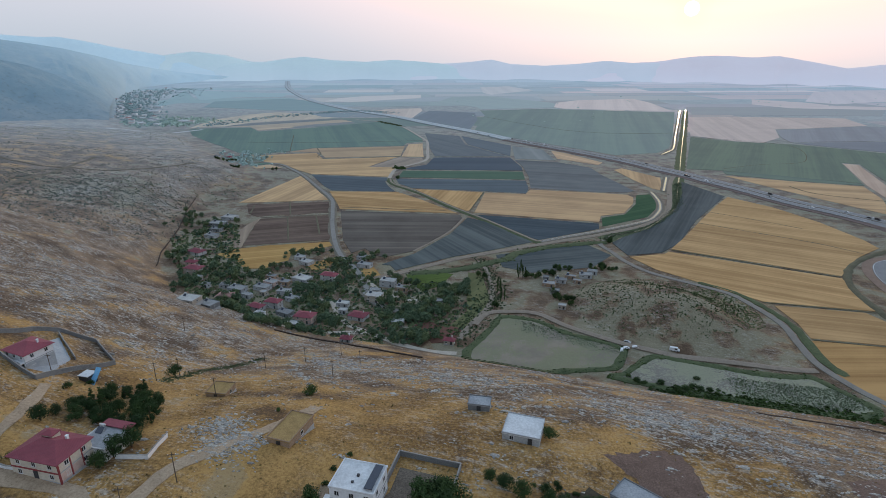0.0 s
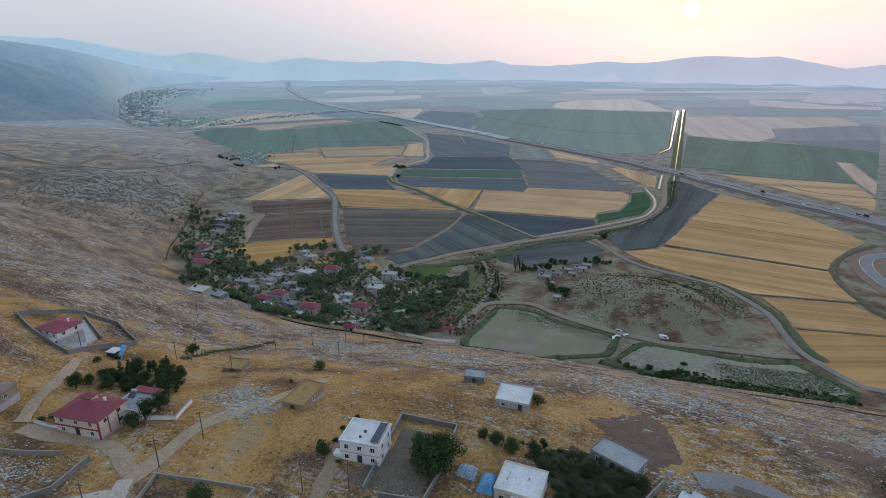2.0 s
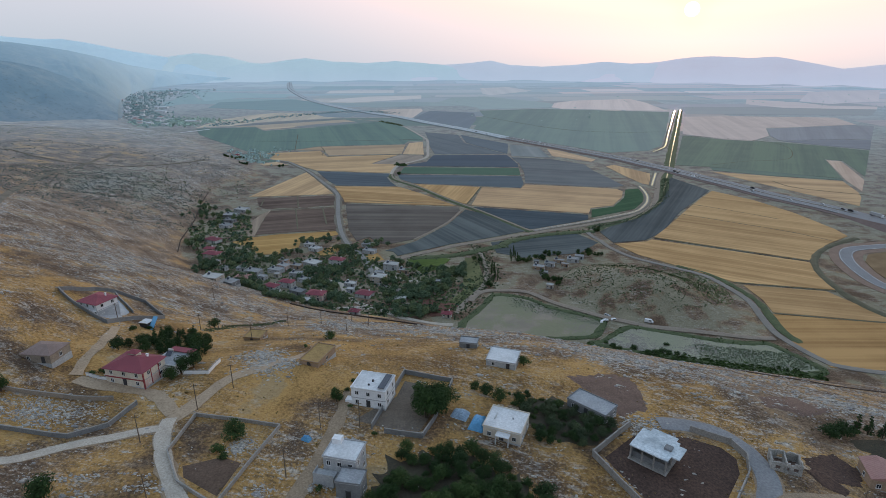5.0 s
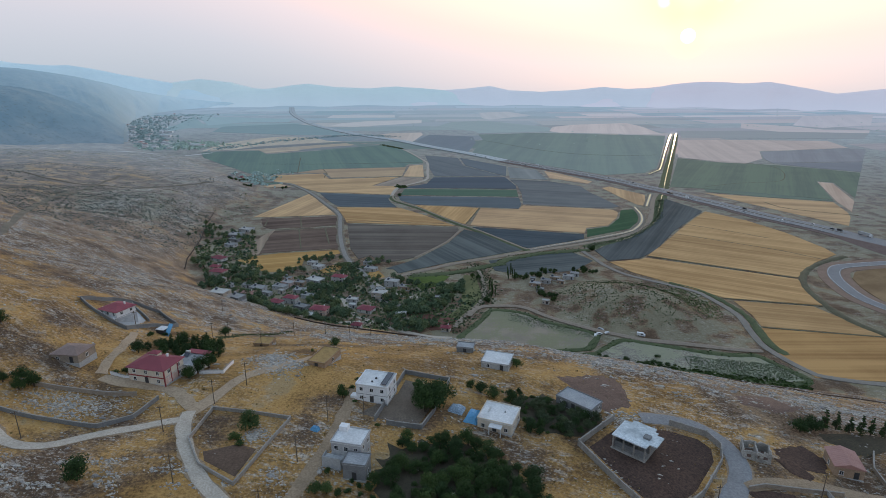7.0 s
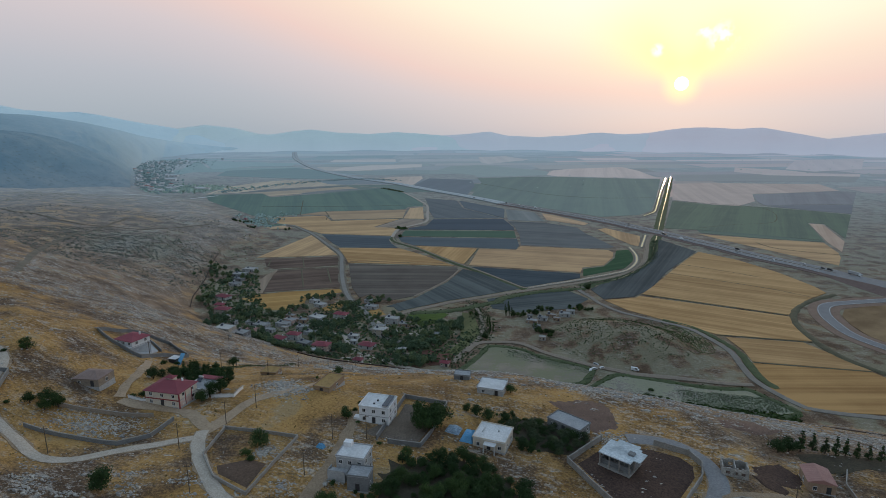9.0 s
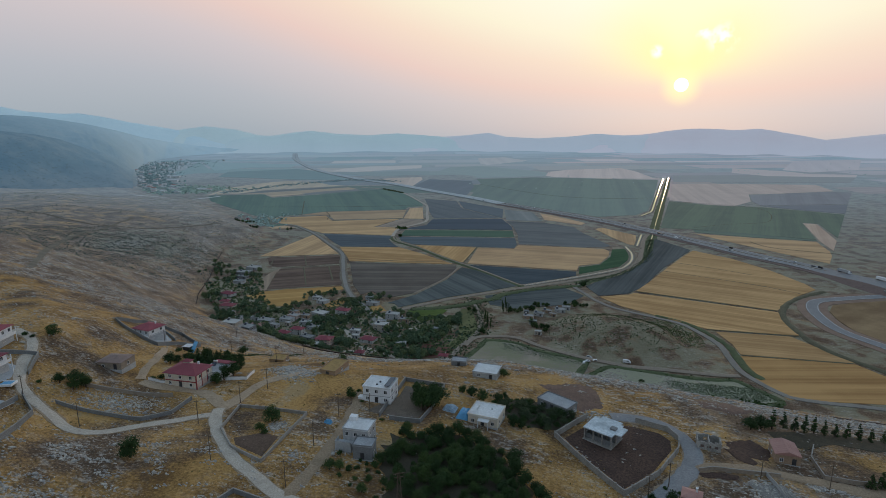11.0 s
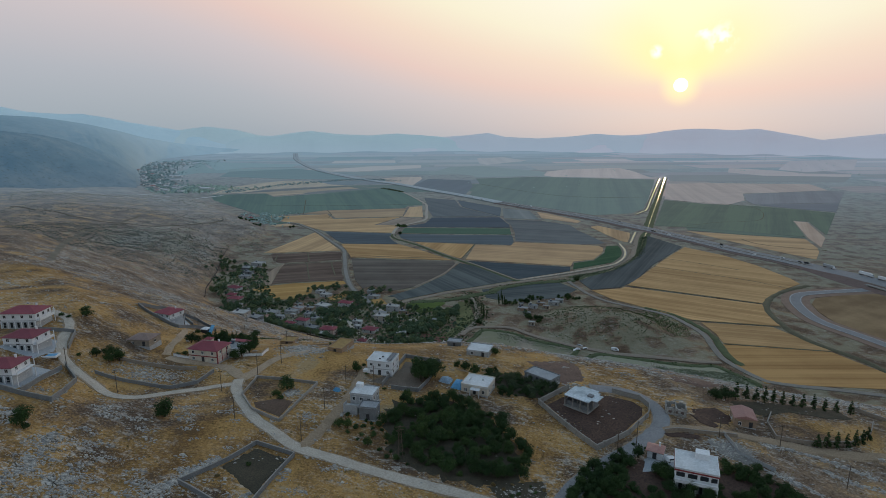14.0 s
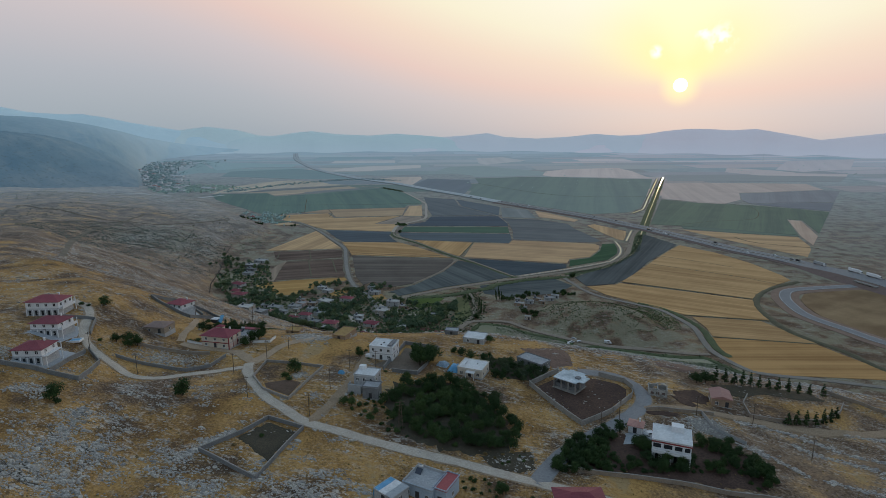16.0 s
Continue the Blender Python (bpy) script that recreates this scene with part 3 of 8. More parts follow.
def far_fields():
    """The patchwork of narrow holdings that runs to the foot of the far hills."""
    rnd = random.Random(5)
    c, s = math.cos(radians(20)), math.sin(radians(20))
    kinds = ["stubble_pale"] * 4 + ["stubble_brown"] * 2 + ["crop"] * 8 + ["soil_pale"] * 2 + ["soil_slate"]
    y = 1150.0
    while y < 4700:
        deep = rnd.uniform(70, 150) * (1 + y / 3000)
        x = -1500.0
        while x < 4300:
            wide = rnd.uniform(160, 520) * (0.7 + y / 3000)
            px, py = x - y * 0.35 + 200, y + x * 0.12
            box = [(px, py), (px + wide * 0.97, py + wide * 0.10), (px + wide * 0.97 + rnd.uniform(-20, 20), py + deep * 0.93 + wide * 0.10), (px + rnd.uniform(-20, 20), py + deep * 0.93)]
            mid = (sum(p[0] for p in box) / 4, sum(p[1] for p in box) / 4)
            far = max(math.hypot(*p) for p in box)
            inside = float(max(toe_distance(np.array([p[0] for p in box]), np.array([p[1] for p in box]))))
            if 1150 < min(p[1] for p in box) and far < 4850 and inside < -60 and rnd.random() < 0.8:
                kind = rnd.choice(kinds)
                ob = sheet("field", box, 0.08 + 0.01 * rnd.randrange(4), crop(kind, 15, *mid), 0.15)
                tagged(ob, FIELD_LABELS[kind], "field", "fields of the plain", "structure")
            x += wide
        y += deep


far_fields()

# ---- roads, canal, streams ----
asphalt_pale = plain_mat("worn_asphalt", (0.165, 0.168, 0.178), (0.26, 0.26, 0.265), 2.5, 0.9, 0.2)
gravel = plain_mat("gravel_road", (0.33, 0.285, 0.24), (0.50, 0.44, 0.375), 1.2, 0.95, 0.25, relief=0.03)
dirt = plain_mat("dirt_track", (0.19, 0.155, 0.122), (0.31, 0.255, 0.20), 1.5, 0.95, 0.3, relief=0.04)
bank_green = plain_mat("bank_grass", (0.05, 0.07, 0.035), (0.11, 0.13, 0.06), 3.0, 0.95, 0.4)
bank_dry = plain_mat("dry_bank", (0.125, 0.11, 0.085), (0.205, 0.18, 0.14), 3.0, 0.95, 0.35)
white_paint = plain_mat("road_paint", (0.6, 0.6, 0.58), (0.75, 0.75, 0.73), 1.0, 0.8, 0.2)
canal_water = water_mat("canal_water", (0.05, 0.06, 0.06), 0.07, 0.08)
pond_water = water_mat("pond_water", (0.19, 0.172, 0.135), 0.2, 0.15, (0.25, 0.255, 0.175))
murky_water = water_mat("murky_water", (0.20, 0.17, 0.125), 0.3, 0.15, (0.18, 0.185, 0.115))
concrete = plain_mat("concrete", (0.21, 0.20, 0.185), (0.36, 0.34, 0.315), 1.6, 0.9, 0.4)

HIGHWAY = [(-975, 3620), (-803, 2981), (-666, 2569), (-513, 2168), (-388, 1918), (-242, 1684), (-130, 1542), (-34, 1385), (69, 1228), (132, 1117), (219, 991), (262, 927), (299, 865), (321, 815), (342, 774), (361, 723), (383, 670), (401, 618), (424, 575), (440, 538), (455, 482), (466, 430), (478, 360), (495, 250), (520, 100)]


def shifted(line, off):
    pts = [Vector(p) for p in line]
    out = []
    for i, p in enumerate(pts):
        d = (pts[min(i + 1, len(pts) - 1)] - pts[max(i - 1, 0)]).normalized()
        out.append((p.x - d.y * off, p.y + d.x * off))
    return out


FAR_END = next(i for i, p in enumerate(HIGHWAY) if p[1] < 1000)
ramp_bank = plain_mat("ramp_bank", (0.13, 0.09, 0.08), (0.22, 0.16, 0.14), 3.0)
# far stretch: lighter copies of asphalt and bank, aerial haze put into the colour
hazed_far = plain_mat("dusty_asphalt", (0.36, 0.40, 0.42), (0.46, 0.50, 0.52), 3.0, 0.9, 0.15)
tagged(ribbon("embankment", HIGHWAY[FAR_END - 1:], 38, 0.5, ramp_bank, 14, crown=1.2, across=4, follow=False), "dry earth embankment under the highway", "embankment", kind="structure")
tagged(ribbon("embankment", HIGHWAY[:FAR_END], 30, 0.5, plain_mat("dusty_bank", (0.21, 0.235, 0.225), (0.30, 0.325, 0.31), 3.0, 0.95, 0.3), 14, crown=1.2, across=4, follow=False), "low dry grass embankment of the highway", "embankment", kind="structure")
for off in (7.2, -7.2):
    for stretch, mat in ((slice(FAR_END - 1, None), asphalt_pale), (slice(None, FAR_END), hazed_far)):
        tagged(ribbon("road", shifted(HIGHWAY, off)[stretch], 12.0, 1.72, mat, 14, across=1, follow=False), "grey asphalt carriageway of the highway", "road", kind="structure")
    for edge in (4.6, -4.6):
        tagged(ribbon("road_line", shifted(HIGHWAY, off + edge), 0.25, 1.76, white_paint, 14, across=1, depth=0.03, follow=False), "white painted edge line", "road marking", kind="structure")
tagged(ribbon("median", HIGHWAY[FAR_END - 1:], 2.2, 1.95, bank_dry, 14, across=1, follow=False), "dry grass median strip of the highway", "median", kind="structure")

LOOP = [(470, 190), (405, 216), (368, 245), (346, 279), (337, 307), (327, 342), (332, 374), (342, 400), (359, 420), (389, 428), (425, 434), (454, 438), (480, 436)]
tagged(ribbon("embankment", LOOP, 24, 0.25, plain_mat("ramp_verge", (0.17, 0.11, 0.085), (0.27, 0.19, 0.145), 3.0), 6, crown=0.3, across=3, follow=False),
       "bare reddish shoulder of the slip road", "embankment", kind="structure")
tagged(ribbon("slip_road", LOOP, 10, 0.72, asphalt_pale, 5, across=1, follow=False), "curved grey asphalt slip road looping to the highway", "road", kind="structure")
for edge in (4.4, -4.4):
    tagged(ribbon("road_line", shifted(LOOP, edge), 0.22, 0.76, white_paint, 5, across=1, depth=0.03, follow=False), "white painted edge line", "road marking", kind="structure")
ISLAND = [(470, 205), (412, 230), (378, 256), (356, 286), (347, 310), (339, 342), (343, 368), (352, 391), (366, 408), (391, 416), (425, 422), (455, 424), (460, 400)]
tagged(sheet("ramp_island", ISLAND, 0.35, field_mat("island_grass", (0.16, 0.105, 0.06), (0.27, 0.19, 0.11), 30, 8, 0.3)), "brown dry grass inside the slip road loop", "verge", kind="structure")
RIM = [(335, 200), (309, 231), (304, 261), (289, 303), (293, 350), (304, 382), (324, 410), (353, 434), (388, 453)]
tagged(ribbon("grass_bank", RIM, 6, 0.2, plain_mat("bank_olive", (0.075, 0.072, 0.045), (0.15, 0.135, 0.085), 3.0, 0.95, 0.4), 6, crown=0.8, across=2, uneven=0.2), "weedy green ditch bank round the slip road", "bank", kind="structure")

CANALS = ([(714, 1708), (605, 1450), (493, 1184), (423, 1017), (400, 979), (373, 943)], [(311, 758), (275, 673)], [(258, 670), (252, 628), (240, 590), (222, 558), (206, 541), (151, 508), (114, 489), (88, 475)])
for line in CANALS:
    tagged(ribbon("canal_bank", line, 9, 0.3, bank_dry, 8, across=3, crown=0.25, follow=False), "earth banks of the irrigation canal", "bank", kind="structure")
    tagged(ribbon("canal_lining", line, 3.8, 0.62, concrete, 8, across=1, follow=False), "pale concrete lining of the irrigation canal", "canal", kind="structure")
    tagged(ribbon("canal_water", line, 2.0, 0.66, canal_water, 8, across=1, depth=0.05, follow=False), "still canal water shining with the sunset", "water", kind="structure")
STREAM = [(746, 1744), (509, 1184), (393, 911), (349, 806), (312, 719), (285, 656), (259, 595), (204, 522), (173, 500), (159, 494), (150, 482)]
tagged(ribbon("stream_bank", STREAM, 15, 0.12, bank_green, 8, across=2, crown=0.12, uneven=0.2, follow=False), "reedy green banks of the drainage stream", "bank", kind="structure")
tagged(ribbon("stream_water", STREAM, 1.0, 0.42, canal_water, 5, across=1, depth=0.05, uneven=0.95, follow=False), "narrow drainage stream with broken reflections", "water", kind="structure")
LEVEE = [(349, 808), (305, 729), (276, 656), (249, 590), (223, 550), (193, 522), (147, 496), (87, 468), (42, 446), (8, 428), (-36, 397), (-56, 386)]
tagged(ribbon("farm_road", LEVEE, 6, 0.3, dirt, 7, across=2, crown=0.25), "pale dirt farm road along the canal", "road", kind="structure")
DRAIN = [(148, 474), (136, 473), (109, 466), (88, 458), (61, 442), (55, 431), (38, 422), (26, 413), (2, 403), (-25, 398)]
tagged(ribbon("drain_bank", DRAIN, 9, 0.25, bank_green, 6, across=2, crown=0.6, uneven=0.15), "dark green weedy bank of a drain", "bank", kind="structure")
TRACK = [(-73, 746), (-65, 711), (-30, 664), (10, 595), (44, 544), (85, 475), (90, 477)]
tagged(ribbon("grass_bank", TRACK, 8, 0.24, bank_green, 8, across=2, crown=0.5, uneven=0.15), "green grassy bank of a field ditch", "bank", kind="structure")
tagged(ribbon("field_track", shifted(TRACK, 1.0), 2.6, 0.86, dirt, 8, across=1), "narrow pale field track on the ditch bank", "track", kind="structure")
tagged(ribbon("field_track", [(23, 557), (12, 520), (4, 500), (-9, 476), (-25, 449)], 2.4, 0.36, dirt, 6, across=1), "pale wheel track across the ploughed field", "track", kind="structure")
tagged(ribbon("field_track", [(-189, 552), (-120, 565)], 2.0, 0.36, bank_dry, 6, across=1), "pale wheel track between two brown plots", "track", kind="structure")
KX = [(-227, 1471), (-159, 1421), (-99, 1329), (-41, 1133), (-30, 1079), (-27, 973), (-28, 884), (-66, 818), (-73, 773), (-73, 739)]
tagged(ribbon("farm_road", KX, 5, 0.45, gravel, 10, across=1), "pale gravel farm road between fields", "road", kind="structure")
VILLAGE_ROAD = [(-330, 880), (-257, 852), (-225, 812), (-195, 764), (-162, 697), (-131, 632), (-120, 582), (-109, 523), (-96, 468), (-84, 434), (-72, 413), (-63, 392), (-56, 372), (-52, 350), (-30, 330)]
tagged(ribbon("verge", VILLAGE_ROAD, 8, 0.26, bank_dry, 7, across=2, crown=0.1, uneven=0.2), "dry verge of the village road", "verge", kind="structure")
tagged(ribbon("village_road", VILLAGE_ROAD, 4.0, 0.5, plain_mat("village_asphalt", (0.19, 0.18, 0.165), (0.29, 0.275, 0.255), 2.0, 0.95, 0.3), 7, across=1), "grey village road through the fields", "road", kind="structure")
HILL_ROAD = [(150, 480), (141, 469), (146, 447), (150, 426), (162, 401), (187, 377), (204, 360), (211, 337), (214, 312), (210, 291), (206, 268), (208, 252), (212, 238), (216, 229), (232, 222), (262, 214), (330, 190)]
worn_lane = plain_mat("worn_lane", (0.17, 0.155, 0.135), (0.27, 0.245, 0.215), 2.0, 0.95, 0.3)
tagged(ribbon("farm_road", HILL_ROAD, 4.4, 0.35, worn_lane, 5, across=2, crown=0.1), "worn grey road round the mound", "road", kind="structure")
tagged(ribbon("verge", shifted(HILL_ROAD[5:12], 6), 5, 0.2, bank_green, 5, across=2, crown=0.3, uneven=0.3), "weedy roadside verge", "verge", kind="structure")
POND_ROAD = [(20, 311), (29, 327), (44, 330), (62, 327), (77, 310), (94, 296), (108, 286), (119, 280), (132, 273), (161, 266), (188, 259), (201, 258)]
tagged(ribbon("pond_road", POND_ROAD, 4.6, 0.7, dirt, 5, across=2, crown=0.3), "dusty track between the ponds and the mound", "road", kind="structure")

# ---- ponds ----
POND_A = [(14, 267), (14, 278), (21, 290), (31, 308), (38, 322), (53, 320), (63, 314), (75, 301), (90, 292), (101, 285), (104, 279), (98, 268), (93, 261), (78, 259), (66, 258), (52, 255), (42, 254), (29, 259), (19, 264)]
POND_B = [(89, 253), (97, 255), (108, 265), (120, 273), (134, 268), (150, 262), (165, 256), (184, 252), (194, 252), (200, 241), (206, 229), (207, 221), (190, 218), (172, 223), (155, 227), (142, 233), (119, 240), (99, 248)]
tagged(sheet("pond_water", POND_A, 0.42, murky_water), "murky brownish still pond water", "water", kind="structure")
tagged(sheet("pond_water", POND_B, 0.42, pond_water), "murky greenish still pond water", "water", kind="structure")
for line in (POND_A, POND_B):
    tagged(ribbon("pond_bank", line + line[:1], 5.0, 0.35, bank_green, 4, across=2, crown=0.5, uneven=0.3), "dark green reedy pond bank", "bank", kind="structure")


# ---- far hills ----
def far_hills(name, crest, foot, material, label, seed, back=500.0):
    """A ridge: crest as (x, y, z), its foot `foot` metres nearer the plain."""
    rnd = random.Random(seed)
    pts = []
    for a, b in zip(crest, crest[1:]):
        for j in range(12):
            t = j / 12
            pts.append(Vector(a).lerp(Vector(b), t * t * (3 - 2 * t) * 0.4 + t * 0.6))
    pts.append(Vector(crest[-1]))
    for i in range(10):
        k = math.sin((i + 0.02) / 10 * math.pi / 2)
        for p in (pts[i], pts[-1 - i]):
            p.z *= k if p.z > 0 else 1
    bm = bmesh.new()
    rows = []
    for i, p in enumerate(pts):
        away = Vector((p.x, p.y, 0)).normalized()
        k = (1 + 0.2 * math.sin(i * 0.21 + seed)) * (0.3 + 0.7 * min(1.0, p.z / 150) if seed == 1 else 1)
        row = []
        for j, (f, zf) in enumerate(((-1.0, -0.02), (-0.75, 0.10), (-0.5, 0.30), (-0.28, 0.58), (-0.12, 0.84), (0, 1.0), (0.5, 0.75), (1, 0.2))):
            q = p + away * (f * (foot * k if f < 0 else back))
            z = p.z * zf + p.z * 0.10 * noise.noise(Vector((q.x / 420, q.y / 420, seed))) * (0 < j < 7) + p.z * 0.03 * noise.noise(Vector((q.x / 110, q.y / 110, seed))) * (0 < j < 7)
            row.append(bm.verts.new((q.x, q.y, z - 2 * (j == 0))))
        rows.append(row)
    for a, b in zip(rows, rows[1:]):
        for j in range(7):
            bm.faces.new((a[j], a[j + 1], b[j + 1], b[j]))
    bmesh.ops.recalc_face_normals(bm, faces=bm.faces)
    return tagged(new(name, mesh_of(name, bm, material, True)), label, "hills", kind="structure")


# far ridges: aerial haze, blue or rosy, is painted as their base colour
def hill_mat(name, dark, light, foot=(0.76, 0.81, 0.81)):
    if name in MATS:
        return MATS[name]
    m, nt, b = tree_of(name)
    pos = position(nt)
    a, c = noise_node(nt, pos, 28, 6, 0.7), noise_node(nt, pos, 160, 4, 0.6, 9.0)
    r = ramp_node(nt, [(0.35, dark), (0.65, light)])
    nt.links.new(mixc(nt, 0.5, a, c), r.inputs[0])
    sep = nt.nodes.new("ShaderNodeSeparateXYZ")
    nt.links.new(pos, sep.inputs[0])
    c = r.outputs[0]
    if light[0] > 0.5:  # the feet fade into haze, mixed into the colour by height
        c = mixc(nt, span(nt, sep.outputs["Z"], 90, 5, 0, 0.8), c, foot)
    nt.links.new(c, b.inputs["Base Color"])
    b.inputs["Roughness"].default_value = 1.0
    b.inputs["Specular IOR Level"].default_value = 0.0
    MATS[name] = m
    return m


def hillside(crest, foot, material, label, seed):
    """The long flank of a hill: it falls from its crest to the edge of the plain in gullies and spurs."""
    c, t = ([Vector((*p, 0)[:3]) for p in line] for line in (crest, foot))
    bm = bmesh.new()
    rows, n, m = [], 14, 26
    for i in range((len(c) - 1) * n + 1):
        k, u = divmod(i, n)
        k, u = (k, u / n) if k < len(c) - 1 else (k - 1, 1.0)
        a, b = c[k].lerp(c[k + 1], u), t[k].lerp(t[k + 1], u)
        row = []
        for j in range(m + 1):
            v = j / m
            p = b.lerp(a, v)
            z = a.z * (0.62 * v + 0.38 * v * v * (3 - 2 * v))
            gully = noise.noise(Vector((p.x / 260, p.y / 260, seed))) + 0.5 * noise.noise(Vector((p.x / 90, p.y / 90, seed + 4.0))) + 0.22 * noise.noise(Vector((p.x / 32, p.y / 32, seed + 9.0)))
            row.append(bm.verts.new((p.x, p.y, z + 26 * gully * math.sin(v * math.pi) - (6 if j == 0 else 0))))
        back = a + (a - b).normalized() * 500
        rows.append(row + [bm.verts.new((back.x, back.y, a.z * 0.6))])
    for a, b in zip(rows, rows[1:]):
        for j in range(m + 1):
            bm.faces.new((a[j], a[j + 1], b[j + 1], b[j]))
    bmesh.ops.recalc_face_normals(bm, faces=bm.faces)
    return tagged(new("far_hills", mesh_of("far_hills", bm, material, True)), label, "hills", kind="structure")


def scrub_hill_mat():
    """Dry slope with dark scrub in flecks and bands; blue haze is put into its colour, more the farther it runs."""
    m, nt, b = tree_of("hill_scrub")
    pos = position(nt)
    sep = nt.nodes.new("ShaderNodeSeparateXYZ")
    nt.links.new(pos, sep.inputs[0])
    broad, mid, fine = noise_node(nt, pos, 190, 4, 0.6, 9.0), noise_node(nt, pos, 45, 5, 0.68), noise_node(nt, pos, 9, 3, 0.6, 23.0)
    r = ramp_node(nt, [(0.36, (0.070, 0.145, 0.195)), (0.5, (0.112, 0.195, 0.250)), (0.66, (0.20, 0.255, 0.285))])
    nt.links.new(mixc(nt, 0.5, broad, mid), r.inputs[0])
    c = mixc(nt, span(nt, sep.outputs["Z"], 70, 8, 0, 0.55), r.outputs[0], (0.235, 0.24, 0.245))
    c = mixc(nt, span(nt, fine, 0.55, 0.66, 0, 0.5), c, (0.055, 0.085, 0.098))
    # distance haze, mixed into the base colour along Y
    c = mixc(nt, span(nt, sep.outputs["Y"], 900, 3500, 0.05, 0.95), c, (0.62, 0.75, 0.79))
    nt.links.new(c, b.inputs["Base Color"])
    b.inputs["Roughness"].default_value = 1.0
    b.inputs["Specular IOR Level"].default_value = 0.0
    return m


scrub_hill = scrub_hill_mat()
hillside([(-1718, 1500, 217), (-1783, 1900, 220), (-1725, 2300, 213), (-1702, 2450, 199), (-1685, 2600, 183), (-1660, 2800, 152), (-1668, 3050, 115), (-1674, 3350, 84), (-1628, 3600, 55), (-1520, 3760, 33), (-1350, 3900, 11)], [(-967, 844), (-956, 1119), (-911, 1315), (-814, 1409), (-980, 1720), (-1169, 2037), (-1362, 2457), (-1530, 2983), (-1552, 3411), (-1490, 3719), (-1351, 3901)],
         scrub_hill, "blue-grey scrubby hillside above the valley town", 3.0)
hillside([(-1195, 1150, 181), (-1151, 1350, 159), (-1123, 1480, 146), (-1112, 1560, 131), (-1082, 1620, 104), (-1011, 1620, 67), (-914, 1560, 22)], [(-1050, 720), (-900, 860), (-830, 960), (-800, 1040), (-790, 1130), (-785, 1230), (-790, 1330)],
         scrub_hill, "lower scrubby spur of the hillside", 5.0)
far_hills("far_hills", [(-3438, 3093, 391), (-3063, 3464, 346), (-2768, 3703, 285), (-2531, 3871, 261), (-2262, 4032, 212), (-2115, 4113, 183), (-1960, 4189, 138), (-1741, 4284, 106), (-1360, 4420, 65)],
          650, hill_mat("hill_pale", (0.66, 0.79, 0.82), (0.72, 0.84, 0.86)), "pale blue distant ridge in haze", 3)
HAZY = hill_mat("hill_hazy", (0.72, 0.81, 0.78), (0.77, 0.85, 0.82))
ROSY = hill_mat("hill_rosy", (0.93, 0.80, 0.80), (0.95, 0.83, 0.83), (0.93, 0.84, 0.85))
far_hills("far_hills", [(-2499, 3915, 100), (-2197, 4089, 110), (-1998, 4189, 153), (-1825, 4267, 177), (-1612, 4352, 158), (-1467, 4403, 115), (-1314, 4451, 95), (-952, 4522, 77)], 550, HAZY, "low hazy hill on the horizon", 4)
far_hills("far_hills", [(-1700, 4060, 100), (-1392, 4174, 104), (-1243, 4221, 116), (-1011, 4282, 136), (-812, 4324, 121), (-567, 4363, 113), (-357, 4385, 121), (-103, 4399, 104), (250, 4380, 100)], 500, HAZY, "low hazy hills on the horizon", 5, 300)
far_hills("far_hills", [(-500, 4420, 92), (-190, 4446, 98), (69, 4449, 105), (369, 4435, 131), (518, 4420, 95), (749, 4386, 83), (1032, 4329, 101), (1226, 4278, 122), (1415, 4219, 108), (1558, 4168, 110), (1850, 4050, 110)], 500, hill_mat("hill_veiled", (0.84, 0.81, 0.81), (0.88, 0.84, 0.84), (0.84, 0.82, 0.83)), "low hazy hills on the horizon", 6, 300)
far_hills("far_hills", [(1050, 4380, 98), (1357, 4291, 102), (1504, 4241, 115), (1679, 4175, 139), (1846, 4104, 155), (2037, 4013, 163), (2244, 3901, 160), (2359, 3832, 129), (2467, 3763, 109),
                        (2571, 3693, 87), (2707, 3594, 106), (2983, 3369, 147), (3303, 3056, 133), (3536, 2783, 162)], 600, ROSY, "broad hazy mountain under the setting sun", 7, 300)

# tracks and baulks
for line, w, lab in (([(-280, 285), (-296, 313), (-335, 378), (-389, 485), (-401, 545), (-414, 603), (-430, 680)], 4, "pale dirt track climbing the scrubby hill"),
                     ([(-620, 690), (-556, 640), (-473, 590), (-429, 589), (-402, 617), (-368, 660), (-330, 740)], 3.5, "pale dirt track across the hill"),
                     ([(-900, 1120), (-780, 1140), (-690, 1150), (-655, 1155), (-600, 1180), (-540, 1260)], 9, "white gravel road on the far hill")):
    tagged(ribbon("dirt_track", line, w, 0.35, plain_mat("white_gravel", (0.50, 0.50, 0.50), (0.62, 0.62, 0.61), 3.0) if w > 8 else bank_dry, 8, across=2, uneven=0.2), lab, "track", kind="structure")
baulk = plain_mat("field_baulk", (0.085, 0.08, 0.05), (0.16, 0.14, 0.09), 2.0, 0.95, 0.3)
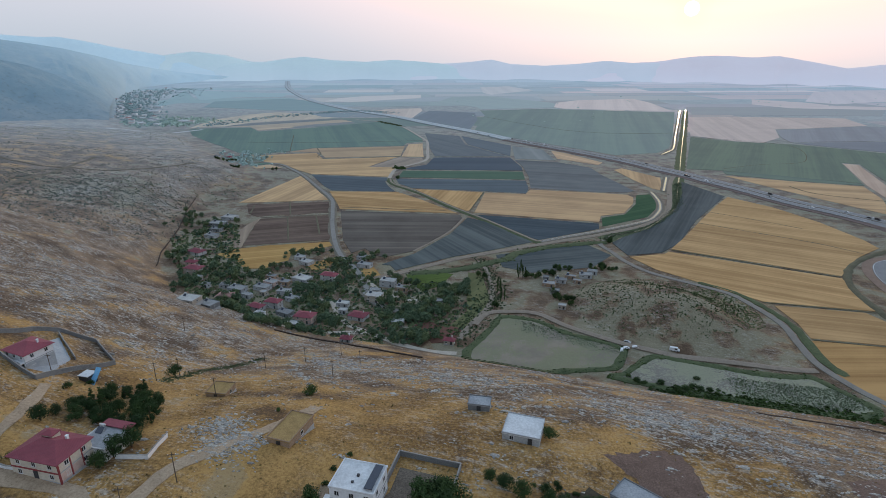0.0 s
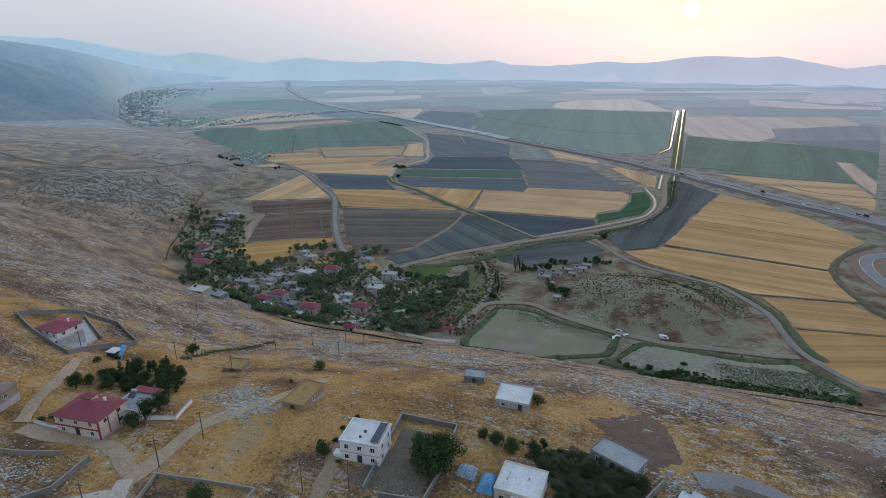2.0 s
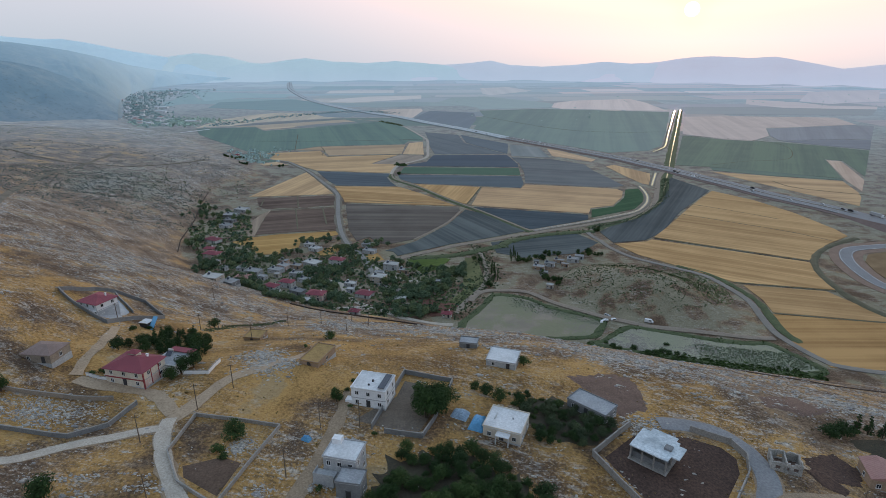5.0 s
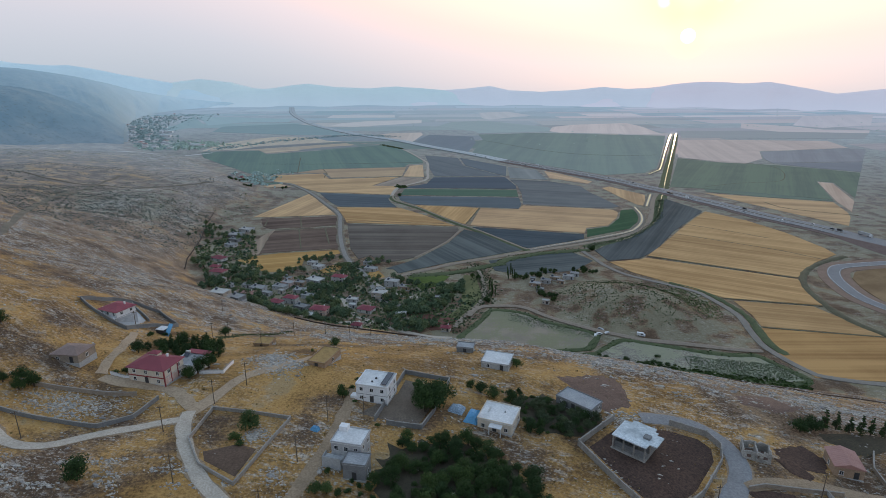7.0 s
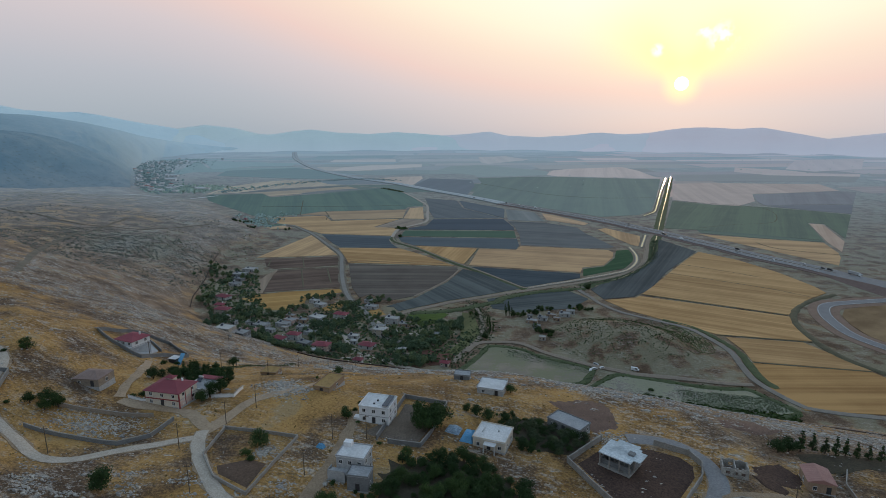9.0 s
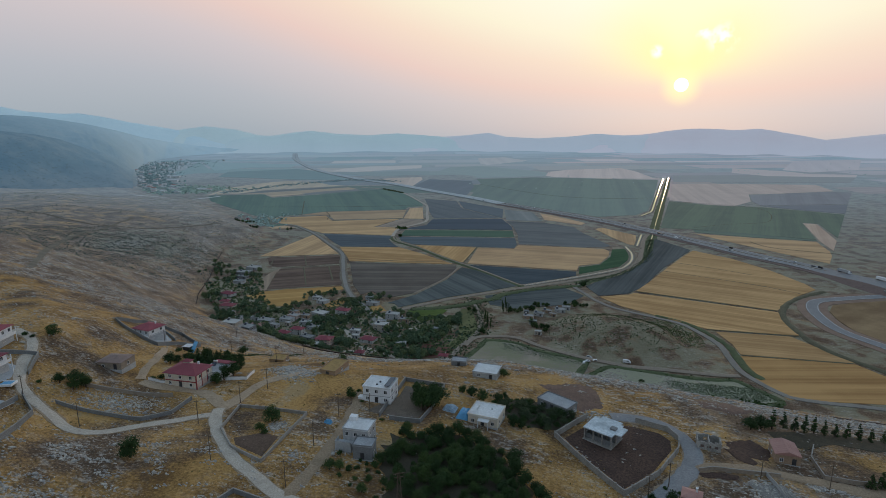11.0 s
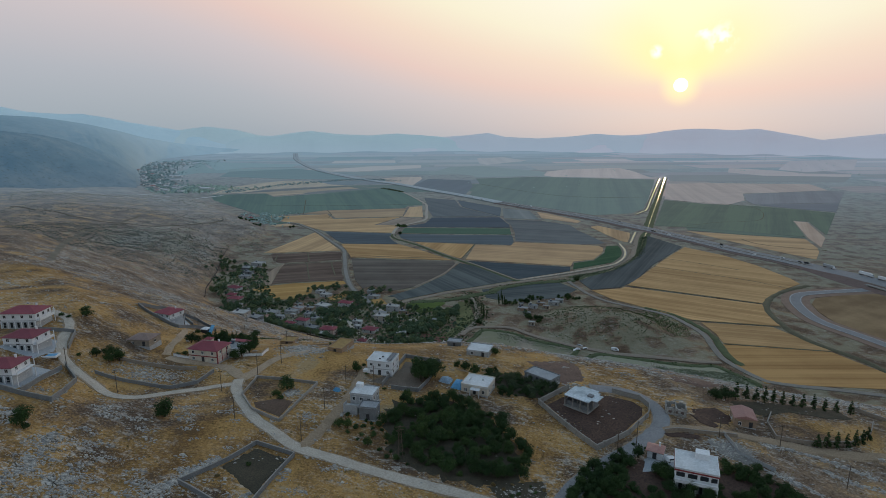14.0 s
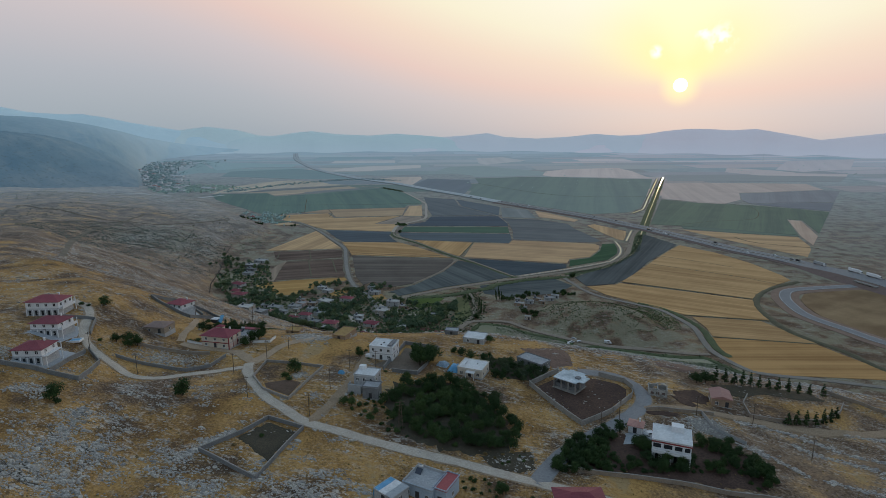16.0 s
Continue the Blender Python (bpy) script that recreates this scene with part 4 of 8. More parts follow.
for line in ([(199, 454), (242, 428), (276, 408), (305, 392)],
             [(220, 346), (254, 338), (286, 330)],
             [(258, 536), (304, 500), (339, 471), (363, 441)],
             [(286, 579), (324, 546), (352, 517)],
             [(-112, 591), (-90, 592), (-39, 585), (3, 581)],
             [(-176, 618), (-161, 563)],
             [(-162, 555), (-141, 479)],
             [(-133, 559), (-116, 496)],
             [(-211, 600), (-205, 568)],
             [(-12, 612), (-1, 623)],
             [(29, 579), (51, 668)],
             [(-265, 957), (-312, 1169)],
             [(-375, 1073), (-201, 1076), (-40, 1101)],
             [(-229, 1007), (-210, 952), (-193, 897), (-72, 920)],
             [(115, 1548), (255, 1293), (364, 1217), (500, 1220)],
             [(514, 1158), (650, 1054), (584, 887), (488, 852), (420, 820)],
             [(-456, 800), (-363, 801), (-294, 807), (-239, 816)],
             [(221, 293), (252, 286), (292, 278)],
             [(450, 704), (460, 661), (524, 622)]):
    tagged(ribbon("field_baulk", line, 1.5, 0.34, baulk, 6, across=1, crown=0.1, uneven=0.3, depth=0.2, follow=False), "thin dark weedy baulk between field strips", "baulk", kind="structure")

# ---- builders of things ----
def box(bm, x0, y0, z0, x1, y1, z1):
    v = [bm.verts.new((x, y, z)) for z in (z0, z1) for x, y in ((x0, y0), (x1, y0), (x1, y1), (x0, y1))]
    for f in ((3, 2, 1, 0), (4, 5, 6, 7), (0, 1, 5, 4), (1, 2, 6, 5), (2, 3, 7, 6), (3, 0, 4, 7)):
        bm.faces.new([v[i] for i in f])


def boxed(name, parent, material, *boxes, label=""):
    bm = bmesh.new()
    for b in boxes:
        box(bm, *b)
    return part(name, bm, material, parent, label)


def thing(name, x, y, yaw, label, category, group="", z=None):
    e = new(name)
    e.matrix_world = pose(x, y, h(x, y) if z is None else z, 0, 0, yaw)
    return tagged(e, label, category, group)


plaster_white = plain_mat("white_plaster", (0.62, 0.63, 0.65), (0.76, 0.77, 0.78), 2.5, 0.85, 0.18)
plaster_cream = plain_mat("cream_plaster", (0.50, 0.45, 0.37), (0.64, 0.58, 0.49), 2.5, 0.85, 0.2)
plaster_pink = plain_mat("pink_plaster", (0.50, 0.36, 0.31), (0.62, 0.47, 0.41), 2.5, 0.85, 0.2)
plaster_blue = plain_mat("blue_plaster", (0.30, 0.37, 0.45), (0.40, 0.47, 0.55), 2.0, 0.9, 0.25)
red_sheet = plain_mat("red_sheet", (0.26, 0.055, 0.06), (0.36, 0.09, 0.095), 1.5, 0.6, 0.2)
plaster_grey = plain_mat("grey_plaster", (0.30, 0.31, 0.32), (0.44, 0.45, 0.455), 2.0, 0.9, 0.3)
roof_screed = plain_mat("roof_screed", (0.50, 0.51, 0.52), (0.70, 0.71, 0.72), 2.2, 0.9, 0.35)
roof_grey = plain_mat("roof_grey", (0.25, 0.26, 0.275), (0.40, 0.41, 0.425), 1.8, 0.9, 0.4)
stone_wall = plain_mat("rubble_stone", (0.20, 0.165, 0.13), (0.37, 0.31, 0.25), 0.6, 0.95, 0.35, relief=0.08)
mud_wall = plain_mat("mud_brick", (0.25, 0.175, 0.12), (0.38, 0.28, 0.20), 0.8, 0.95, 0.3, relief=0.05)
block_wall = plain_mat("concrete_block", (0.13, 0.138, 0.145), (0.25, 0.257, 0.262), 0.7, 0.95, 0.3, relief=0.03)
glass = plain_mat("window_glass", (0.015, 0.018, 0.022), (0.03, 0.035, 0.04), 1.0, 0.12, 0.0, spec=0.6)
frame_white = plain_mat("window_frame", (0.55, 0.55, 0.55), (0.68, 0.68, 0.68), 0.8, 0.6, 0.1)
dark_metal = plain_mat("dark_metal", (0.03, 0.03, 0.033), (0.06, 0.06, 0.065), 0.6, 0.5, 0.2)
steel = plain_mat("galvanised", (0.40, 0.41, 0.42), (0.55, 0.56, 0.57), 0.6, 0.4, 0.2, metal=0.6)
solar_black = plain_mat("solar_collector", (0.02, 0.025, 0.04), (0.035, 0.04, 0.06), 0.5, 0.15, 0.1, spec=0.6)
blue_tarp = plain_mat("blue_tarp", (0.06, 0.22, 0.42), (0.16, 0.40, 0.62), 0.8, 0.5, 0.35, relief=0.1)
blue_paint = plain_mat("blue_paint", (0.10, 0.30, 0.50), (0.20, 0.42, 0.62), 0.9, 0.5, 0.2)
wood_old = plain_mat("weathered_wood", (0.08, 0.06, 0.045), (0.16, 0.12, 0.09), 0.4, 0.9, 0.3)
red_trim = plain_mat("red_trim", (0.20, 0.035, 0.04), (0.30, 0.06, 0.06), 0.8, 0.7, 0.2)
straw_roof = plain_mat("earth_roof", (0.25, 0.16, 0.065), (0.42, 0.28, 0.115), 0.7, 0.95, 0.35, relief=0.08)


def tile_mat(name, dark, light):
    """Interlocking roof tiles: courses and rolls in relief, faded in patches."""
    m, nt, b = tree_of(name)
    tc = nt.nodes.new("ShaderNodeTexCoord").outputs["Object"]
    fine, broad = noise_node(nt, tc, 0.3, 4, 0.6), noise_node(nt, tc, 3.0, 3, 0.6, 3.0)
    r = ramp_node(nt, [(0.35, dark), (0.65, light)])
    nt.links.new(mixc(nt, 0.55, fine, broad), r.inputs[0])
    w = nt.nodes.new("ShaderNodeTexWave")
    w.inputs["Scale"].default_value = 1.3
    w.inputs["Distortion"].default_value = 0.4
    nt.links.new(tc, w.inputs["Vector"])
    c = mixc(nt, 0.35, r.outputs[0], mixc(nt, w.outputs["Fac"], tuple(v * 0.6 for v in dark), light), "MIX")
    info = nt.nodes.new("ShaderNodeObjectInfo")
    c = mixc(nt, 1.0, c, mixc(nt, info.outputs["Random"], (0.8, 0.8, 0.82), (1.15, 1.15, 1.12)), "MULTIPLY")
    nt.links.new(c, b.inputs["Base Color"])
    b.inputs["Roughness"].default_value = 0.8
    bump(nt, b, w.outputs["Fac"], 0.6, 0.08)
    return m


tile_red = tile_mat("red_tiles", (0.18, 0.036, 0.054), (0.29, 0.066, 0.086))
tile_pink = tile_mat("faded_tiles", (0.30, 0.15, 0.13), (0.44, 0.25, 0.22))
tile_brown = tile_mat("old_tiles", (0.17, 0.115, 0.10), (0.28, 0.20, 0.175))

SHARED = {}


def window(parent, x, y, z, yaw, w=1.1, hgt=1.2):
    """A framed window with two panes, set on a wall whose outer face is at (x, y) and looks along yaw - 90 degrees."""
    key = ("window", w, hgt)
    if key not in SHARED:
        bm = bmesh.new()
        for b in ((-w / 2, -0.05, 0, -w / 2 + 0.09, 0.06, hgt), (w / 2 - 0.09, -0.05, 0, w / 2, 0.06, hgt), (-w / 2, -0.05, hgt - 0.09, w / 2, 0.06, hgt),
                  (-w / 2 - 0.08, -0.12, -0.08, w / 2 + 0.08, 0.06, 0.04), (-0.04, -0.04, 0, 0.04, 0.06, hgt)):
            box(bm, *b)
        fr = mesh_of("window", bm, frame_white)
        panes = []
        for s in (-1, 1):
            bm = bmesh.new()
            box(bm, min(s * 0.04, s * (w / 2 - 0.09)), -0.02, 0.04, max(s * 0.04, s * (w / 2 - 0.09)), 0.03, hgt - 0.09)
            panes.append(mesh_of("pane", bm, glass))
        SHARED[key] = (fr, panes)
    fr, panes = SHARED[key]
    o = new("window", fr)
    o.parent = parent
    o.matrix_local = pose(x, y, z, 0, 0, yaw)
    for p in panes:
        q = new("pane", p)
        q.parent = o
    return o


def door(parent, x, y, z, yaw, material, w=1.0, hgt=2.05):
    key = ("door", w, hgt, material.name)
    if key not in SHARED:
        bm = bmesh.new()
        box(bm, -w / 2, -0.05, 0, w / 2, 0.05, hgt)
        box(bm, -w / 2 - 0.08, -0.07, 0, -w / 2, 0.05, hgt + 0.08)
        box(bm, w / 2, -0.07, 0, w / 2 + 0.08, 0.05, hgt + 0.08)
        SHARED[key] = mesh_of("door", bm, material)
    o = new("door", SHARED[key])
    o.parent = parent
    o.matrix_local = pose(x, y, z, 0, 0, yaw)
    return o


def hip_roof(bm, w, d, z, rise, over=0.55, thick=0.14, gable=False):
    x, y = w / 2 + over, d / 2 + over
    if w >= d:
        run = 0 if gable else y
        a, b = (-x + run, 0), (x - run, 0)
    else:
        run = 0 if gable else x
        a, b = (0, -y + run), (0, y - run)
    base = [bm.verts.new((sx * x, sy * y, z)) for sx, sy in ((-1, -1), (1, -1), (1, 1), (-1, 1))]
    low = [bm.verts.new(v.co - Vector((0, 0, thick))) for v in base]
    r = [bm.verts.new((*a, z + rise)), bm.verts.new((*b, z + rise))]
    if w >= d:
        faces = [(base[0], base[1], r[1], r[0]), (base[1], base[2], r[1]), (base[2], base[3], r[0], r[1]), (base[3], base[0], r[0])]
    else:
        faces = [(base[0], base[1], r[0]), (base[1], base[2], r[1], r[0]), (base[2], base[3], r[1]), (base[3], base[0], r[0], r[1])]
    for f in faces:
        bm.faces.new(f)
    for i in range(4):
        bm.faces.new((base[i], low[i], low[(i + 1) % 4], base[(i + 1) % 4]))
    bm.faces.new(low[::-1])


def gable_walls(bm, w, d, z, rise):
    if w >= d:
        for s in (-1, 1):
            v = [bm.verts.new((s * w / 2, yy, zz)) for yy, zz in ((-d / 2, z), (d / 2, z), (0, z + rise * 0.9))]
            bm.faces.new(v)
    else:
        for s in (-1, 1):
            v = [bm.verts.new((xx, s * d / 2, zz)) for xx, zz in ((-w / 2, z), (w / 2, z), (0, z + rise * 0.9))]
            bm.faces.new(v)


def tank(parent, x, y, z, material=None):
    """A rooftop water tank on a stand with a solar collector leaning on it."""
    bm = bmesh.new()
    bmesh.ops.create_cone(bm, segments=12, radius1=0.35, radius2=0.35, depth=1.5, cap_ends=True, matrix=pose(x, y, z + 1.4, 0, 90, 0))
    part("water_tank", bm, material or steel, parent, "galvanised water tank", True)
    for sx in (-0.6, 0.6):
        for sy in (-0.26, 0.26):
            boxed("stand_leg", parent, steel, (x + sx - 0.04, y + sy - 0.04, z, x + sx + 0.04, y + sy + 0.04, z + 1.2))
    bm = bmesh.new()
    v = [bm.verts.new(p) for p in ((x - 0.9, y - 1.7, z + 0.15), (x + 0.9, y - 1.7, z + 0.15), (x + 0.9, y - 0.35, z + 1.15), (x - 0.9, y - 0.35, z + 1.15))]
    f = bm.faces.new(v)
    ex = bmesh.ops.extrude_face_region(bm, geom=[f])
    bmesh.ops.translate(bm, vec=(0, 0.05, -0.08), verts=[g for g in ex["geom"] if isinstance(g, bmesh.types.BMVert)])
    bmesh.ops.recalc_face_normals(bm, faces=bm.faces)
    part("solar_collector", bm, solar_black, parent, "black solar water heater panel")


def chimney(parent, x, y, z, hgt=1.0):
    boxed("chimney", parent, plaster_white, (x - 0.25, y - 0.25, z, x + 0.25, y + 0.25, z + hgt), (x - 0.33, y - 0.33, z + hgt, x + 0.33, y + 0.33, z + hgt + 0.1), label="white plastered chimney")


def house(x, y, yaw, w, d, hgt, roof, wall, roofing, label, storeys=1, rise=1.6, win=2, group="", name="house", foundation=3.0, tanks=1, stacks=0, z=None, base_mat=None, overhang=0.55):
    """A rural house: walls, storey bands, windows, door, and a hip, gable or flat roof with its parapet."""
    e = thing(name, x, y, yaw, label, "house", group, z)
    t = 0.25
    boxed("wall", e, wall, (-w / 2, -d / 2, -foundation, w / 2, -d / 2 + t, hgt), (-w / 2, d / 2 - t, -foundation, w / 2, d / 2, hgt),
          (-w / 2, -d / 2 + t, -foundation, -w / 2 + t, d / 2 - t, hgt), (w / 2 - t, -d / 2 + t, -foundation, w / 2, d / 2 - t, hgt))
    sh = hgt / storeys
    boxed("plinth", e, base_mat or plaster_grey, (-w / 2 - 0.06, -d / 2 - 0.06, -foundation, w / 2 + 0.06, d / 2 + 0.06, 0.35))
    for s in range(1, storeys):
        boxed("floor_band", e, base_mat or plaster_grey, (-w / 2 - 0.05, -d / 2 - 0.05, s * sh - 0.12, w / 2 + 0.05, d / 2 + 0.05, s * sh + 0.12))
    for s in range(storeys):
        zz = s * sh + min(1.0, sh * 0.36)
        for i in range(win):
            u = (i + 0.5) / win - 0.5
            if s == 0 and i == win // 2:
                door(e, u * w, -d / 2 - 0.02, 0.36, 0, dark_metal)
            else:
                window(e, u * w, -d / 2 - 0.02, zz, 0)
            window(e, u * w, d / 2 + 0.02, zz, 180)
        for i in range(max(1, win - 1)):
            u = (i + 0.5) / max(1, win - 1) - 0.5
            window(e, w / 2 + 0.02, u * d, zz, 90)
            window(e, -w / 2 - 0.02, u * d, zz, -90)
    if roof == "flat":
        o = 0.18
        boxed("roof", e, roofing, (-w / 2 - o, -d / 2 - o, hgt, w / 2 + o, d / 2 + o, hgt + 0.2))
        p = 0.5
        X, Y = w / 2 + o, d / 2 + o
        boxed("parapet", e, wall, (-X, -Y, hgt + 0.2, X, -Y + 0.16, hgt + p), (-X, Y - 0.16, hgt + 0.2, X, Y, hgt + p),
              (-X, -Y + 0.16, hgt + 0.2, -X + 0.16, Y - 0.16, hgt + p), (X - 0.16, -Y + 0.16, hgt + 0.2, X, Y - 0.16, hgt + p))
        for i in range(tanks):
            tank(e, -w * 0.28 + i * 2.2, d * 0.25, hgt + 0.2)
    else:
        bm = bmesh.new()
        hip_roof(bm, w, d, hgt + 0.12, rise, overhang, 0.12, roof == "gable")
        bmesh.ops.recalc_face_normals(bm, faces=bm.faces)
        part("roof", bm, roofing, e)
        if roof == "gable":
            bm = bmesh.new()
            gable_walls(bm, w - 0.02, d - 0.02, hgt, rise)
            part("gable", bm, wall, e)
        if tanks:
            tank(e, 0, 0.4, hgt + rise * 0.85)
    for i in range(stacks):
        chimney(e, w * (0.25 - 0.5 * i), d * 0.2, hgt + (rise * 0.4 if roof != "flat" else 0.2), 1.4)
    return e


def yard_wall(line, hgt, material, label, thick=0.25, name="yard_wall", posts=False, coping=None):
    """A boundary wall that steps with the ground, with a coping and, where built so, piers."""
    pts = resample_straight(line, 3.0)
    e = new(name)
    cx, cy = pts[0]
    e.matrix_world = pose(cx, cy, 0)
    tagged(e, label, "wall")
    bm, cap = bmesh.new(), bmesh.new()
    for (ax, ay), (bx, by) in zip(pts, pts[1:]):
        d = Vector((bx - ax, by - ay))
        if d.length < 0.05:
            continue
        s = Vector((-d.y, d.x)).normalized() * thick / 2
        za, zb = h(ax, ay), h(bx, by)
        for mesh, lo, hi, k in ((bm, -1.2, hgt, 1.0), (cap, hgt, hgt + 0.1, 1.35)):
            v = []
            for zl in (lo, hi):
                for (px, py, pz, sg) in ((ax, ay, za, 1), (bx, by, zb, 1), (bx, by, zb, -1), (ax, ay, za, -1)):
                    v.append(mesh.verts.new((px - cx + sg * k * s.x, py - cy + sg * k * s.y, pz + zl)))
            for f in ((0, 1, 2, 3), (7, 6, 5, 4), (0, 4, 5, 1), (1, 5, 6, 2), (2, 6, 7, 3), (3, 7, 4, 0)):
                mesh.faces.new([v[i] for i in f])
    bmesh.ops.recalc_face_normals(bm, faces=bm.faces)
    bmesh.ops.recalc_face_normals(cap, faces=cap.faces)
    part("wall", bm, material, e)
    part("coping", cap, coping or concrete, e)
    if posts:
        for px, py in pts[::2]:
            boxed("pier", e, concrete, (px - cx - 0.2, py - cy - 0.2, h(px, py) - 1, px - cx + 0.2, py - cy + 0.2, h(px, py) + hgt + 0.35))
    return e


def resample_straight(line, gap):
    out = []
    for a, b in zip(line, line[1:]):
        a, b = Vector(a), Vector(b)
        k = max(1, int((b - a).length / gap))
        out += [tuple(a.lerp(b, j / k)) for j in range(k)]
    return out + [tuple(line[-1])]


# ---- trees ----
def leaf_mat(name, dark, light, gloss=0.25):
    m, nt, b = tree_of(name)
    g = nt.nodes.new("ShaderNodeNewGeometry")
    info = nt.nodes.new("ShaderNodeObjectInfo")
    c = mixc(nt, g.outputs["Random Per Island"], dark, light)
    c = mixc(nt, 1.0, c, mixc(nt, info.outputs["Random"], (0.75, 0.78, 0.8), (1.2, 1.15, 1.0)), "MULTIPLY")
    nt.links.new(c, b.inputs["Base Color"])
    b.inputs["Roughness"].default_value = 0.75
    b.inputs["Specular IOR Level"].default_value = gloss
    return m


leaf_dark = leaf_mat("leaf_dark", (0.017, 0.036, 0.014), (0.048, 0.084, 0.030), 0.12)
leaf_mid = leaf_mat("leaf_mid", (0.028, 0.054, 0.019), (0.075, 0.115, 0.040), 0.12)
leaf_olive = leaf_mat("leaf_olive", (0.036, 0.055, 0.030), (0.085, 0.11, 0.062), 0.12)
leaf_straw = leaf_mat("leaf_straw", (0.19, 0.14, 0.06), (0.34, 0.24, 0.11), 0.0)
leaf_dry = leaf_mat("leaf_dry", (0.13, 0.095, 0.042), (0.24, 0.17, 0.072))
leaf_village = leaf_mat("leaf_village", (0.052, 0.086, 0.060), (0.110, 0.158, 0.104), 0.05)
leaf_village_light = leaf_mat("leaf_village_light", (0.075, 0.105, 0.06), (0.145, 0.185, 0.105), 0.05)
bark = plain_mat("bark", (0.045, 0.035, 0.028), (0.10, 0.08, 0.062), 0.3, 0.95, 0.3)


def limb(bm, a, b, r0, r1, n=5):
    a, b = Vector(a), Vector(b)
    q = (b - a).to_track_quat("Z", "Y").to_matrix()
    rings = []
    for p, r in ((a, r0), (b, r1)):
        rings.append([bm.verts.new(p + q @ Vector((r * math.cos(i * 2 * math.pi / n), r * math.sin(i * 2 * math.pi / n), 0))) for i in range(n)])
    for i in range(n):
        bm.faces.new((rings[0][i], rings[0][(i + 1) % n], rings[1][(i + 1) % n], rings[1][i]))
    bm.faces.new(rings[1])


def leaves(bm, rnd, centre, radius, count, size, flat=1.0):
    """Small folded leaf sprays scattered through a clump, thicker towards its skin."""
    c = Vector(centre)
    for _ in range(count):
        d = Vector((rnd.gauss(0, 1), rnd.gauss(0, 1), rnd.gauss(0, 1))).normalized()
        p = c + Vector((d.x * radius, d.y * radius, d.z * radius * flat)) * (rnd.random() ** 0.4)
        n = (d + Vector((rnd.uniform(-0.8, 0.8), rnd.uniform(-0.8, 0.8), rnd.uniform(-0.2, 1.0)))).normalized()
        t = n.orthogonal().normalized()
        t.rotate(Matrix.Rotation(rnd.uniform(0, 6.28), 3, n))
        b = n.cross(t)
        s = size * rnd.uniform(0.6, 1.4)
        v = [bm.verts.new(p + t * s), bm.verts.new(p + b * s * 0.7 + n * s * 0.25), bm.verts.new(p - t * s), bm.verts.new(p - b * s * 0.7 + n * s * 0.25)]
        bm.faces.new(v)


def tree_meshes(kind, seed, fine=1.0):
    """Trunk and crown meshes, about one unit wide crowns are scaled by their object."""
    rnd = random.Random(seed)
    tr, cr = bmesh.new(), bmesh.new()
    many, small = fine, fine ** -0.5

    def spray(centre, radius, count, size, flat=1.0):
        leaves(cr, rnd, centre, radius, int(count * many), size * small, flat)

    if kind == "round":
        limb(tr, (0, 0, -0.3), (0.05, 0, 1.6), 0.2, 0.14)
        for i in range(6):
            a = i * 1.05 + rnd.uniform(-0.35, 0.35)
            r, z = rnd.uniform(0.7, 1.35), rnd.uniform(1.2, 2.6)
            limb(tr, (0.05, 0, 1.0), (r * math.cos(a), r * math.sin(a), z), 0.1, 0.04, 4)
            spray((r * math.cos(a), r * math.sin(a), z), rnd.uniform(0.8, 1.2), 72, 0.22, 0.9)
        spray((rnd.uniform(-0.3, 0.3), rnd.uniform(-0.3, 0.3), 2.9), 1.1, 95, 0.22, 0.85)
        spray((0, 0, 1.6), 1.3, 60, 0.24, 0.8)
    elif kind == "tall":
        limb(tr, (0, 0, -0.3), (0, 0, 6.0), 0.16, 0.05)
        for i in range(9):
            z = 1.2 + i * 0.75
            r = 0.75 * (1 - abs(z - 3.6) / 6.5)
            spray((rnd.uniform(-0.15, 0.15), rnd.uniform(-0.15, 0.15), z), r, 40, 0.2, 1.1)
    elif kind == "pine":
        limb(tr, (0, 0, -0.3), (0, 0, 4.6), 0.17, 0.04)
        for i in range(8):
            z = 0.7 + i * 0.55
            r = 1.25 * (1 - z / 5.6)
            for j in range(4):
                a = rnd.uniform(0, 6.28)
                limb(tr, (0, 0, z), (r * 0.8 * math.cos(a), r * 0.8 * math.sin(a), z - 0.1), 0.04, 0.015, 3)
                spray((r * 0.6 * math.cos(a), r * 0.6 * math.sin(a), z), r * 0.55, 16, 0.2, 0.55)
    else:
        for i in range(4):
            a = rnd.uniform(0, 6.28)
            limb(tr, (0, 0, -0.2), (0.5 * math.cos(a), 0.5 * math.sin(a), 0.8), 0.05, 0.02, 3)
            spray((0.55 * math.cos(a), 0.55 * math.sin(a), 0.55), 0.62, 34, 0.19, 0.75)
        spray((0, 0, 0.8), 0.6, 36, 0.19, 0.8)
    return mesh_of("trunk", tr, bark), cr


CROWNS = {}


